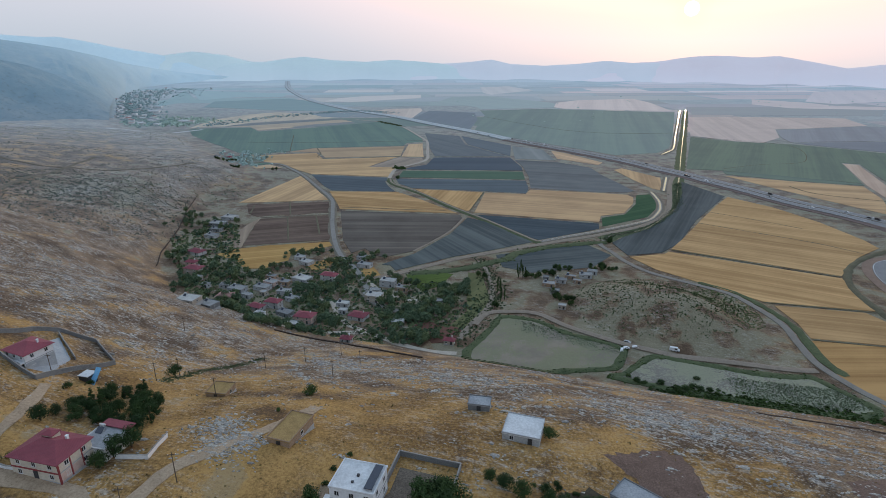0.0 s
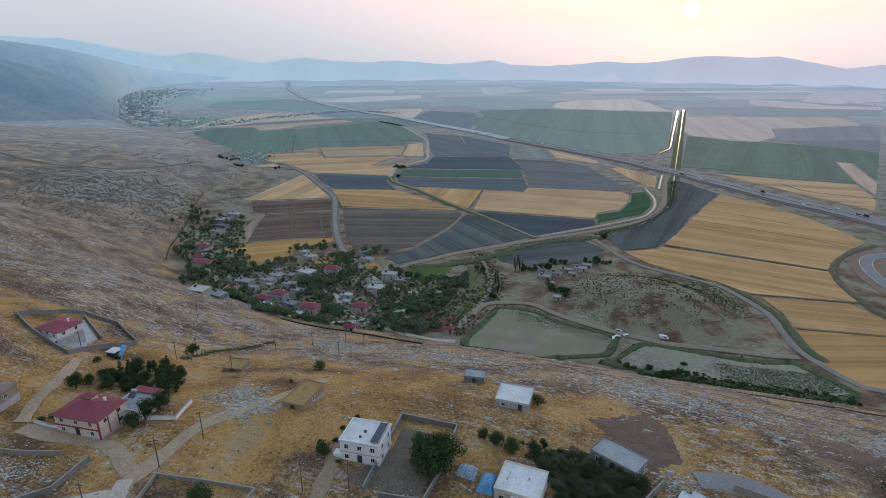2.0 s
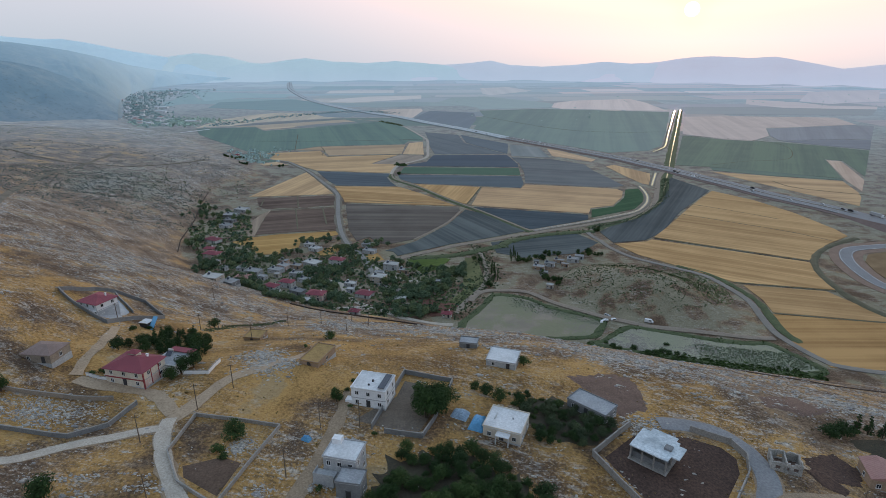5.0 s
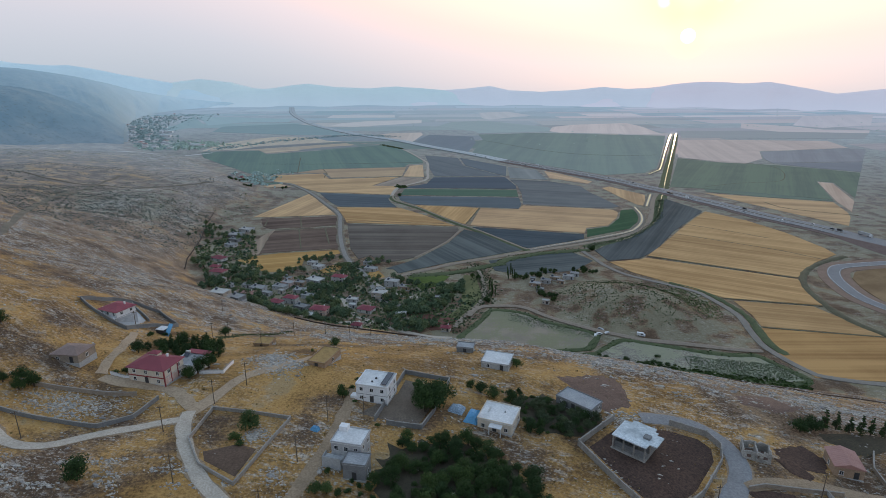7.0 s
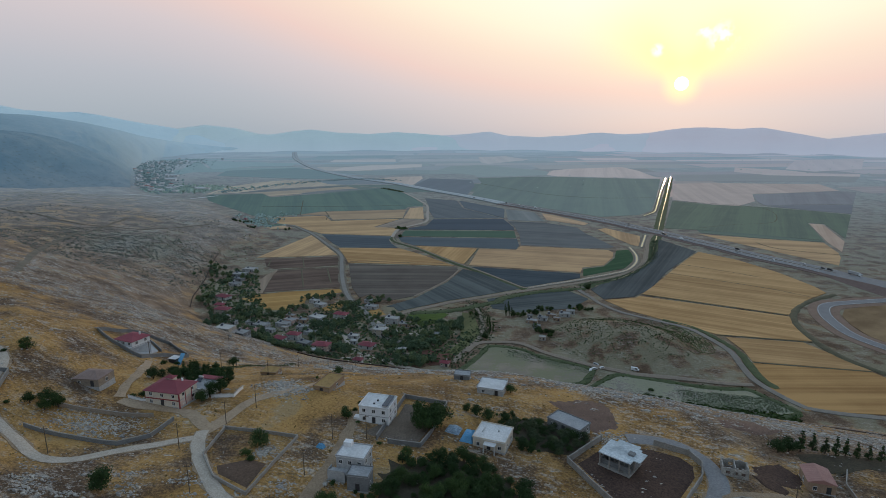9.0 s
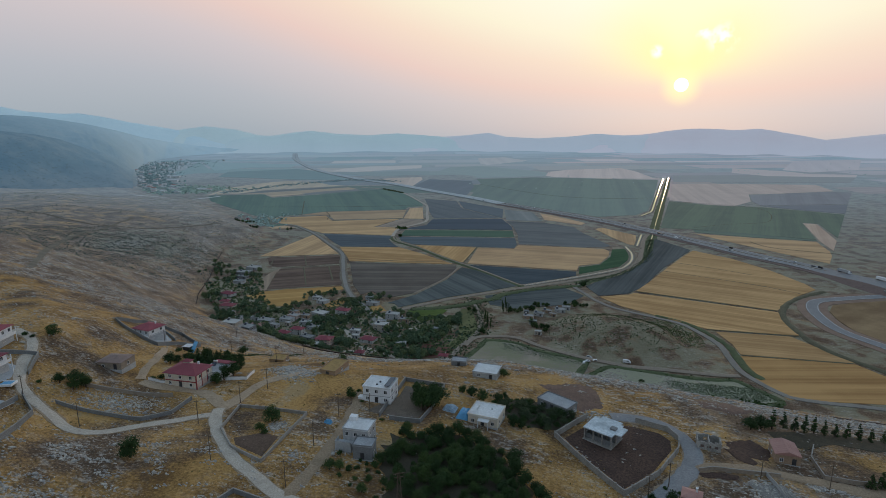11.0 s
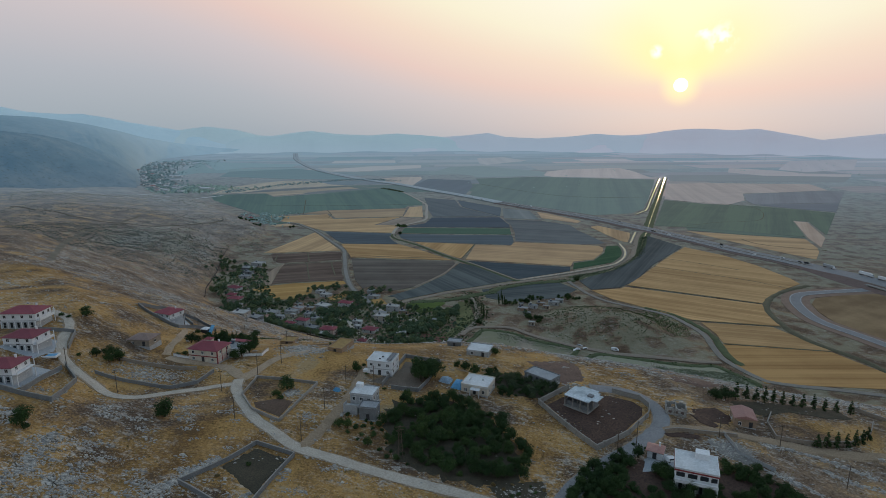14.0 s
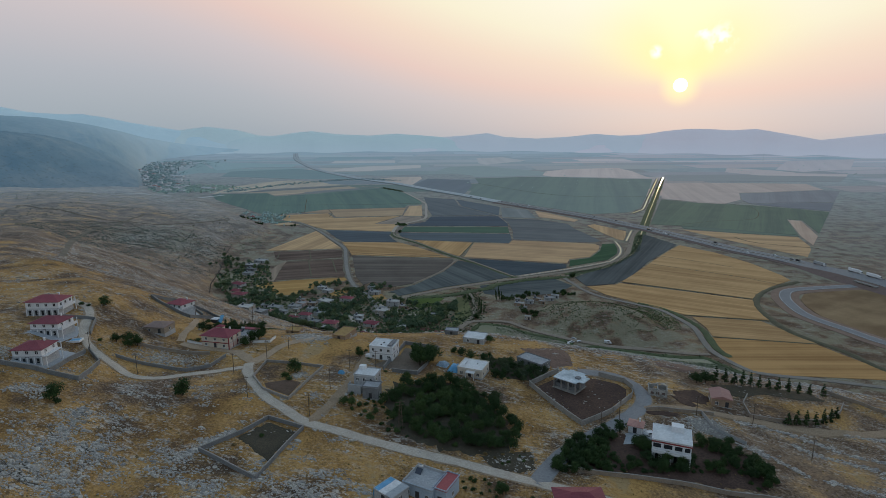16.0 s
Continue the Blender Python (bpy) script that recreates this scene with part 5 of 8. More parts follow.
def tree(x, y, kind, size, mat=None, label="", group="", z=None):
    mat = mat or leaf_dark
    rnd = random.Random(int(x * 13 + y * 7))
    key = (kind, rnd.randrange(4), mat.name)
    if key not in CROWNS:
        t, c = tree_meshes(kind, hash_of(key), 3.0)
        CROWNS[key] = (t, mesh_of("crown", c, mat))
    t, c = CROWNS[key]
    label = label or {"round": "dark green leafy broadleaf tree", "tall": "tall slim dark poplar", "pine": "dark green conical pine", "bush": "low dense green bush"}[kind]
    name = {"round": "tree", "tall": "poplar_tree", "pine": "pine_tree", "bush": "bush"}[kind]
    e = new(name)
    m = pose(x, y, (h(x, y) if z is None else z), 0, 0, rnd.uniform(0, 360))
    e.matrix_world = m @ Matrix.Diagonal((size * rnd.uniform(0.9, 1.1), size * rnd.uniform(0.9, 1.1), size * rnd.uniform(0.85, 1.15), 1))
    for nm, me in (("trunk", t), ("crown", c)):
        o = new(nm, me)
        o.parent = e
    return tagged(e, label, "bush" if kind == "bush" else "tree", group)


def hash_of(key):
    return sum(ord(ch) * (i + 1) for i, ch in enumerate(str(key)))


def pole(x, y, hgt=8.0, arm=True, lean=0.0):
    e = thing("utility_pole", x, y, (x * 7) % 40 - 20, "weathered wooden utility pole with crossarm", "pole", "utility poles")
    bm = bmesh.new()
    limb(bm, (0, 0, -0.8), (lean, 0, hgt), 0.14, 0.09, 7)
    part("shaft", bm, wood_old, e)
    if arm:
        boxed("crossarm", e, wood_old, (-0.9 + lean, -0.06, hgt - 0.7, 0.9 + lean, 0.06, hgt - 0.56))
        for sx in (-0.8, 0, 0.8):
            bm = bmesh.new()
            bmesh.ops.create_cone(bm, segments=6, radius1=0.06, radius2=0.04, depth=0.18, cap_ends=True, matrix=pose(sx + lean, 0, hgt - 0.47))
            part("insulator", bm, plaster_white, e)
    return e


def car(x, y, yaw, material, label, van=False, z=None):
    e = thing("van" if van else "car", x, y, yaw, label, "van" if van else "car", "", z)
    L, W = (5.4, 2.0) if van else (4.2, 1.75)
    prof = [(-L / 2, 0.35), (-L / 2, 0.85), (-L / 2 + 0.15, 0.95), (-L / 2 + 0.55, 1.45), (L / 2 - 1.5, 1.48), (L / 2 - 0.95, 0.98), (L / 2 - 0.05, 0.82), (L / 2, 0.35)]
    if van:
        prof = [(-L / 2, 0.4), (-L / 2, 2.2), (-L / 2 + 0.1, 2.35), (L / 2 - 1.3, 2.35), (L / 2 - 0.75, 1.35), (L / 2 - 0.05, 1.1), (L / 2, 0.4)]
    bm = bmesh.new()
    a = [bm.verts.new((px, -W / 2 + (0.12 if pz > 1.2 else 0), pz)) for px, pz in prof]
    b = [bm.verts.new((px, W / 2 - (0.12 if pz > 1.2 else 0), pz)) for px, pz in prof]
    bm.faces.new(a)
    bm.faces.new(b[::-1])
    for i in range(len(prof)):
        j = (i + 1) % len(prof)
        bm.faces.new((a[i], b[i], b[j], a[j]))
    bmesh.ops.recalc_face_normals(bm, faces=bm.faces)
    part("body", bm, material, e)
    zt = 1.35 if van else 0.98
    zb = 2.1 if van else 1.38
    boxed("side_window", e, glass, (-L / 2 + (2.6 if van else 0.7), -W / 2 - 0.005, zt, L / 2 - 1.4, W / 2 + 0.005, zb))
    for sx in (-L * 0.3, L * 0.3):
        for sy in (-1, 1):
            bm = bmesh.new()
            bmesh.ops.create_cone(bm, segments=12, radius1=0.33, radius2=0.33, depth=0.22, cap_ends=True, matrix=pose(sx, sy * (W / 2 - 0.1), 0.33, 90, 0, 0))
            part("wheel", bm, dark_metal, e, "black tyre")
    return e


# ---- hilltop settlement: roads and yards ----
MAIN = [(120, -12), (80, 2), (55, 9), (39.5, 13.5), (24.7, 18.5), (5.6, 25.2), (-11.3, 30), (-25.8, 35.3), (-37.5, 40.2), (-46.8, 48.1), (-54.6, 54.9), (-62.6, 65.7), (-67.9, 75.7), (-69.5, 83)]
WEST = [(-68.6, 78.8), (-76.6, 77.1), (-89.1, 71.3), (-97.3, 64.2), (-105.4, 63.6), (-114, 68.5), (-124.2, 74.1), (-130.3, 79.1), (-136.6, 89.6), (-140.6, 99.7), (-147, 107), (-156, 112)]
NE = [(-36.3, 39.2), (-32.4, 50.7), (-29.1, 64.3), (-26, 85.4), (-25.1, 98)]
EAST = [(32.1, 15.2), (37.7, 24), (46, 34.9), (57.5, 44.6), (69.5, 55.1), (80.3, 68), (83.2, 79.5), (78.8, 88.5), (70.5, 91.8), (62, 92)]
EAST2 = [(79.6, 64.8), (89.8, 66.2), (101.4, 65.6), (115.4, 62.5), (131.7, 60.1), (150, 60), (180, 68)]
road_dust = plain_mat("road_dust", (0.33, 0.285, 0.235), (0.53, 0.465, 0.39), 1.8, 0.95, 0.25, relief=0.03)
trodden = plain_mat("trodden_earth", (0.205, 0.148, 0.096), (0.36, 0.27, 0.185), 2.0, 0.95, 0.3, relief=0.03)
tan_earth = plain_mat("tan_earth", (0.27, 0.195, 0.128), (0.44, 0.335, 0.235), 2.4, 0.95, 0.3, relief=0.03)
for line, w, mat, lab in ((MAIN, 3.6, road_dust, "pale dusty gravel road of the hilltop"), (WEST, 3.1, road_dust, "pale dusty gravel lane curving to the upper houses"), (NE, 2.6, trodden, "trodden earth lane between houses"),
                          (EAST, 5.5, asphalt_pale, "grey paved lane round the walled plot"), (EAST2, 3.8, trodden, "rough earth track past the ruins")):
    tagged(ribbon("gravel_road", line, w + 0.9, 0.10, trodden, 2.5, across=4, crown=0.06, uneven=0.22, depth=0.6), "worn earth shoulder of the lane", "road", kind="structure")
    tagged(ribbon("gravel_road", line, w, 0.19, mat, 2.5, across=4, crown=0.08, uneven=0.08, depth=0.6), lab, "road", kind="structure")
for line, w in (([(-104.4, 100.2), (-106.7, 107.3), (-108.7, 118.2), (-111.2, 129.3), (-114, 137)], 3.0), ([(-69.7, 85), (-75.9, 91.6), (-80.8, 94.9), (-88, 96), (-103, 98.4)], 4.0),
                ([(-69, 82), (-65, 91), (-61, 101), (-52, 110), (-42, 122), (-36, 135)], 4.2)):
    tagged(ribbon("driveway", line, w, 0.14, tan_earth, 2.5, across=3, crown=0.05, uneven=0.2, depth=0.5), "bare earth driveway", "road", kind="structure")


def ground_patch(name, outline, lift, material, label, ragged=None):
    """A patch of made ground that follows the slope; outside walls its edge is ragged."""
    loose = ragged if ragged is not None else 0.0 if "yard" in name else 0.16
    bm = bmesh.new()
    n = len(outline)
    cx, cy = sum(p[0] for p in outline) / n, sum(p[1] for p in outline) / n
    rings = []
    for k in (1.0, 0.8, 0.6, 0.4, 0.2):
        ring = []
        for i in range(n):
            a, b = outline[i], outline[(i + 1) % n]
            for j in range(9):
                px, py = a[0] + (b[0] - a[0]) * j / 9, a[1] + (b[1] - a[1]) * j / 9
                q = k * (1 + loose * noise.noise(Vector((px * 0.35, py * 0.35, 4.0))) + loose * 0.8 * noise.noise(Vector((px * 1.1, py * 1.1, 9.0))))
                px, py = cx + (px - cx) * q, cy + (py - cy) * q
                ring.append(bm.verts.new((px, py, h(px, py) + lift - (0.4 if k == 1.0 else 0))))
        rings.append(ring)
    m = len(rings[0])
    for a, b in zip(rings, rings[1:]):
        for i in range(m):
            bm.faces.new((a[i], a[(i + 1) % m], b[(i + 1) % m], b[i]))
    c = bm.verts.new((cx, cy, h(cx, cy) + lift))
    for i in range(m):
        bm.faces.new((rings[-1][i], rings[-1][(i + 1) % m], c))
    bmesh.ops.recalc_face_normals(bm, faces=bm.faces)
    return tagged(new(name, mesh_of(name, bm, material, True)), label, "ground", kind="structure")


red_soil = plain_mat("red_soil", (0.032, 0.020, 0.016), (0.11, 0.066, 0.05), 2.4, 0.95, 0.3, relief=0.12)
dug_soil = plain_mat("dug_soil", (0.085, 0.052, 0.04), (0.21, 0.14, 0.11), 1.5, 0.95, 0.3, relief=0.1)
garden_soil = plain_mat("garden_soil", (0.036, 0.032, 0.022), (0.085, 0.07, 0.046), 1.5, 0.95, 0.3, relief=0.1)
paved = plain_mat("paved_yard", (0.27, 0.295, 0.32), (0.39, 0.415, 0.44), 1.5, 0.9, 0.25)
rubble_grey = plain_mat("grey_rubble", (0.10, 0.09, 0.08), (0.30, 0.285, 0.265), 0.7, 0.95, 0.3, relief=0.15)
ground_patch("yard_soil", [(53, 88), (40.5, 77), (47, 61.5), (53, 50), (66, 60), (77.5, 74), (79.5, 80), (77, 84.5), (69, 88)], 0.2, red_soil, "dark red-brown dug soil inside the walled plot")
ground_patch("yard_soil", [(-56, 29), (-49, 39.2), (-38, 34.8), (-41.5, 17), (-47, 21), (-52, 26)], 0.2, garden_soil, "dark brown soil in a corner of the lower walled yard", 0.12)
ground_patch("yard_soil", [(-59, 65), (-50.3, 69), (-44.5, 67), (-46.5, 55.5), (-57, 61)], 0.16, plain_mat("tilled", (0.075, 0.048, 0.034), (0.15, 0.10, 0.072), 2, 0.95, 0.3, relief=0.1), "red-brown turned earth of a walled garden")
ground_patch("garden_soil", [(-18, 66), (-8, 78), (8, 76), (22, 69), (30, 51), (32, 36), (26, 24), (8, 25), (-6, 31), (-14, 42)], 0.15, garden_soil, "dark shaded soil under the orchard trees")
ground_patch("garden_soil", [(20, 98), (34, 104), (47, 95), (52, 86), (40, 79), (26, 83)], 0.15, garden_soil, "dark soil under garden trees")
ground_patch("garden_soil", [(40, 25), (48, 37), (62, 47), (74, 44), (92, 45), (107, 40), (106, 24), (100, 17), (80, 19), (56, 22)], 0.15, red_soil, "dark red-brown garden soil among shrubs")
ground_patch("burnt_ground", [(16, 28), (26, 31), (34, 32), (34, 22), (28, 19.5), (20, 21)], 0.14, garden_soil, "dark burnt ground strewn with debris")
ground_patch("dug_ground", [(78, 62.5), (84, 63.6), (92, 62.4), (91, 59.5), (84, 60), (79, 60)], 0.14, red_soil, "dark red soil behind the curved wall")
ground_patch("dug_ground", [(94, 78), (99, 78), (102, 70), (99, 67), (95, 71)], 0.16, red_soil, "long heap of dark red soil")
ground_patch("paved_yard", [(-125.7, 143), (-117.5, 144.5), (-122, 160), (-136, 175), (-133, 150)], 0.25, paved, "grey paved yard of the walled house")
ground_patch("paved_yard", [(-138, 49.5), (-127, 51), (-124, 58), (-124, 70), (-140, 66)], 0.25, paved, "grey paved forecourt of an upper house")
ground_patch("paved_yard", [(-148, 72), (-134, 71), (-132, 80), (-136, 88), (-150, 84)], 0.25, paved, "grey paved forecourt of an upper house")
ground_patch("paved_yard", [(-24, 84), (-16, 82), (-4, 81), (-1, 88), (3, 104), (-10, 107), (-12, 98)], 0.15, plain_mat("yard_dust", (0.085, 0.066, 0.050), (0.215, 0.175, 0.14), 1.6, 0.95, 0.3), "grey-brown dusty back yard")
ground_patch("paved_yard", [(66, 46), (74, 50), (84, 47), (72, 40), (62, 38)], 0.22, paved, "grey forecourt of the white house")
ground_patch("dug_ground", [(40, 115), (52, 119), (63, 118), (64, 104), (61, 96), (52, 93), (46, 102)], 0.14, dug_soil, "reddish dug slope beside a shell building")
ground_patch("dug_ground", [(96, 82), (108, 86), (112, 78), (106, 71), (94, 74)], 0.14, red_soil, "heap of dark red soil")
ground_patch("dug_ground", [(112, 93), (162, 97), (168, 88), (150, 84), (136, 88), (124, 82), (118, 84)], 0.14, garden_soil, "dark tilled strip below the pine row")
ground_patch("dug_ground", [(100, 112), (116, 116), (124, 106), (112, 100), (98, 104)], 0.14, dug_soil, "reddish bare scrape on the slope")
ground_patch("rubble_ground", [(91, 59.5), (104, 59), (104, 45), (98, 46), (92, 52)], 0.14, rubble_grey, "grey rubble-strewn plot")

# walls
YW = "grey concrete-block yard wall"
for line, hh, mat, lab, posts in (
        ([(-63.2, 84.1), (-56.7, 82.9), (-40.2, 80.5), (-46.4, 53.5), (-57, 59.5), (-63.6, 69.3), (-63.2, 84.1)], 1.0, concrete, "low pale wall round a garden plot", False),
        ([(53, 89.5), (39.6, 76.9), (46.8, 60.6), (52.9, 48.9), (66.7, 59.7), (78.1, 73.6), (80.5, 79.5), (78.8, 84.8), (69.7, 89.5)], 1.9, concrete, "new pale concrete wall with piers round the plot", True),
        ([(-62.5, 20.4), (-54, 31.3), (-49.1, 40.4), (-36.9, 35.7), (-43.1, 9.7), (-62.5, 20.4)], 1.3, block_wall, "grey concrete-block wall round the lower yard", False),
        ([(-142, 48), (-128.4, 49.9), (-113.6, 49.2), (-116.9, 65.7), (-125.3, 73.2)], 1.6, block_wall, "grey concrete-block wall below the upper houses", False),
        ([(-125, 71), (-124.5, 58.2), (-124, 51)], 1.5, block_wall, YW, False),
        ([(-119.1, 87), (-101.8, 89.6), (-88.2, 90.5)], 1.3, stone_wall, "long grey stone field wall", False),
        ([(-116.5, 74.7), (-90.7, 74.8), (-83.8, 79.9), (-81.4, 89.5)], 1.3, block_wall, "long grey block wall beside the lane", False),
        ([(-10.2, 109.1), (-17, 81.9)], 1.7, block_wall, YW, False),
        ([(-13.6, 80.9), (-3.7, 79.5), (-0.4, 88), (4.4, 106), (-10.2, 109.1)], 1.5, block_wall, YW, False),
        ([(-144.8, 155.3), (-142.5, 172), (-138.3, 179), (-128.9, 182.7), (-112.4, 166), (-113.8, 157.4), (-117.3, 143.9), (-117.6, 138.3), (-125.7, 142.5), (-133.7, 146.5), (-144.8, 155.3)], 1.6, block_wall, "grey wall round the hillside house", False),
        ([(-137.1, 176.3), (-121.2, 160.1)], 1.4, block_wall, "grey dividing wall in the yard", False),
        ([(-102, 101.1), (-97.1, 99.8), (-92.8, 99.7)], 1.0, plaster_white, "low white-plastered garden wall", False),
        ([(-76, 105), (-68, 104.3), (-68.8, 114.9)], 1.2, plaster_white, "low white-plastered garden wall", False),
        ([(128.2, 84.2), (122, 76), (118.4, 64.5), (132.8, 64), (145.4, 65.7), (161.2, 77.2), (169.4, 86.8)], 1.3, stone_wall, "rough grey stone wall round a grassy plot", False),
        ([(79.7, 63), (84.6, 64.3), (95.2, 63.3), (104.2, 63)], 1.2, stone_wall, "curved stone wall beside the track", False),
        ([(40, 24), (48, 22.5), (73, 19.5), (92.1, 15.8), (120, 12)], 1.3, stone_wall, "pale stone terrace wall", False),
        ([(100, 64), (99, 52), (106, 44)], 1.2, plaster_grey, "grey concrete wall beside the rubble plot", False),
        ([(-148, 90), (-136, 96), (-131, 84)], 1.5, block_wall, YW, False),
        ([(172, 100), (180, 84), (200, 72)], 1.4, stone_wall, "rough grey stone wall", False)):
    yard_wall(line, hh, mat, lab, posts=posts)
for line in ([(-94.3, 277), (-77, 274), (-54.4, 266), (-25.6, 250), (-10, 243)], [(128, 190), (162, 193), (200, 187), (240, 172)], [(-222, 400), (-233, 430), (-250, 500), (-268, 560), (-280, 610)]):
    yard_wall(line, 0.7 if line[0][0] < 0 else 0.35, plain_mat("old_wall", (0.05, 0.035, 0.028), (0.10, 0.07, 0.055), 0.8, 0.95, 0.3), "long dark conduit wall along the hill foot", thick=0.5, name="conduit_wall", coping=MATS["old_wall"])

# ---- hilltop houses ----
h1 = house(-17.9, 95.2, -14, 9.8, 8.4, 5.6, "flat", plaster_white, roof_screed, "white two-storey flat-roofed house with dark solar panels", 2, win=3, tanks=0)
boxed("solar_panel", h1, solar_black, (2.6, -3.6, 6.35, 4.4, 3.6, 6.5), label="long dark blue solar panel row")
for b in ((2.7, -3.4, 5.8, 2.8, -3.3, 6.35), (4.2, -3.4, 5.8, 4.3, -3.3, 6.35), (2.7, 3.3, 5.8, 2.8, 3.4, 6.35), (4.2, 3.3, 5.8, 4.3, 3.4, 6.35)):
    boxed("panel_rail", h1, steel, b)
for b in ((-0.3, -0.2, 5.8, 0.2, 0.3, 6.3), (-0.8, -2.2, 5.8, -0.3, -1.8, 6.2)):
    boxed("roof_vent", h1, dark_metal, b)
boxed("side_porch", h1, plaster_white, (-6.9, -4.2, -2, -4.9, -2.2, 1.6))
slab = house(21.4, 121.6, -18, 9.6, 8.6, 2.4, "flat", plaster_grey, roof_screed, "unfinished grey building with a bare concrete slab roof", 1, win=2, tanks=0)
red_house = house(-87.8, 102.0, -13, 12.6, 9.0, 5.2, "hip", plaster_cream, tile_red, "cream house with dark red hipped tile roof and garage doors", 2, 2.0, 3, stacks=1, tanks=0)
boxed("roof_dormer", red_house, plaster_cream, (-2.6, 0.8, 5.4, 0.2, 2.8, 7.6))
bm = bmesh.new()
hip_roof(bm, 2.8, 2.0, 0, 0.7, 0.3, 0.1)
bmesh.ops.translate(bm, vec=(-1.2, 1.8, 7.6), verts=bm.verts)
part("dormer_roof", bm, tile_red, red_house)
boxed("red_pier", red_house, red_trim, (6.25, -4.62, 0, 6.6, -4.3, 5.0), (6.25, -1.5, 0, 6.4, -1.2, 5.0), (6.25, 1.5, 0, 6.4, 1.8, 5.0), (-6.3, -4.62, 2.5, 6.3, -4.5, 2.85), label="dark red painted trim")
for yy in (-3.0, 0.1):
    boxed("garage_door", red_house, plaster_pink, (6.31, yy - 1.2, 0.1, 6.36, yy + 1.2, 2.3))
annex = house(-80.2, 108.8, -14, 7.5, 8.0, 4.0, "flat", plaster_white, roof_grey, "white flat-roofed annex behind the red-roofed house", 1, win=2, tanks=1)
boxed("awning", annex, tile_red, (-3.9, 3.0, 4.5, 4.2, 5.6, 4.65), label="dark red sheet awning")
far_red = house(-127, 149.6, -22, 9.6, 8.4, 4.8, "hip", plaster_white, tile_red, "white hillside house with red hipped roof and balcony", 2, 1.7, 3, stacks=1, tanks=0)
boxed("balcony", far_red, plaster_white, (-4.6, -5.6, 2.3, 4.6, -4.2, 2.5), (-4.6, -5.6, 2.5, 4.6, -5.48, 3.3), (-4.6, -5.5, -1, -4.4, -5.3, 2.3), (4.4, -5.5, -1, 4.6, -5.3, 2.3))
hut = house(-115.5, 105.5, -6, 9.2, 7.6, 2.9, "hip", stone_wall, tile_brown, "old stone hut with a sagging brown tile roof", 1, 1.3, 2, tanks=0, overhang=0.25)
house(-37.9, 115.4, -18, 6.2, 11.0, 2.4, "flat", mud_wall, straw_roof, "abandoned mud-brick shed with a grass-grown earth roof", 1, win=1, tanks=0, name="shed")
house(-69.8, 149.4, -8, 6.6, 6.2, 2.0, "flat", mud_wall, straw_roof, "low ruined mud-brick shed with earth roof", 1, win=1, tanks=0, name="shed")
h2 = house(-21.0, 66.2, -13, 7.8, 6.4, 6.0, "flat", plaster_grey, roof_screed, "grey two-storey house with open terrace", 2, win=3, tanks=0)
boxed("terrace", h2, plaster_grey, (-5.4, -5.8, -3, -0.5, -3.2, 2.6), (-5.4, -5.8, 2.6, -5.25, -3.2, 3.5), (-5.4, -5.8, 2.6, -0.5, -5.65, 3.5))
boxed("stair_head", h2, plaster_white, (-3.6, 1.2, 6.2, -1.4, 3.0, 7.6))
house(-18.6, 59.7, -10, 5.6, 4.4, 4.4, "flat", block_wall, roof_grey, "small grey block outbuilding below the house", 1, win=1, tanks=0, name="outbuilding")
h3 = house(18.4, 84.8, -22, 10.0, 9.2, 3.4, "flat", plaster_cream, roof_screed, "pale flat-roofed house with arched porch", 1, win=3, tanks=0)
boxed("porch_roof", h3, roof_screed, (-1.2, -6.6, 2.7, 2.4, -4.6, 2.9), (-1.2, -6.5, -1, -0.95, -6.25, 2.7), (2.15, -6.5, -1, 2.4, -6.25, 2.7))
boxed("roof_pipe", h3, steel, (-3.2, -1.0, 3.6, -2.9, 1.6, 4.0))
boxed("roof_vent", h3, steel, (1.4, 0.6, 3.6, 1.8, 1.0, 4.2))
house(44.2, 96.4, -44, 12.0, 6.6, 2.7, "flat", block_wall, roof_grey, "long grey concrete shell building with a bare slab", 1, win=3, tanks=0, name="shell_building")
house(10.8, 136.4, -11, 6.2, 4.4, 2.3, "flat", block_wall, roof_grey, "small grey block hut on the rim of the slope", 1, win=1, tanks=0, name="hut")


slab_stained = plain_mat("stained_slab", (0.36, 0.42, 0.46), (0.66, 0.71, 0.74), 2.6, 0.9, 0.75)
ruin_plaster = plain_mat("flaking_whitewash", (0.22, 0.205, 0.185), (0.50, 0.49, 0.46), 1.3, 0.95, 0.6)


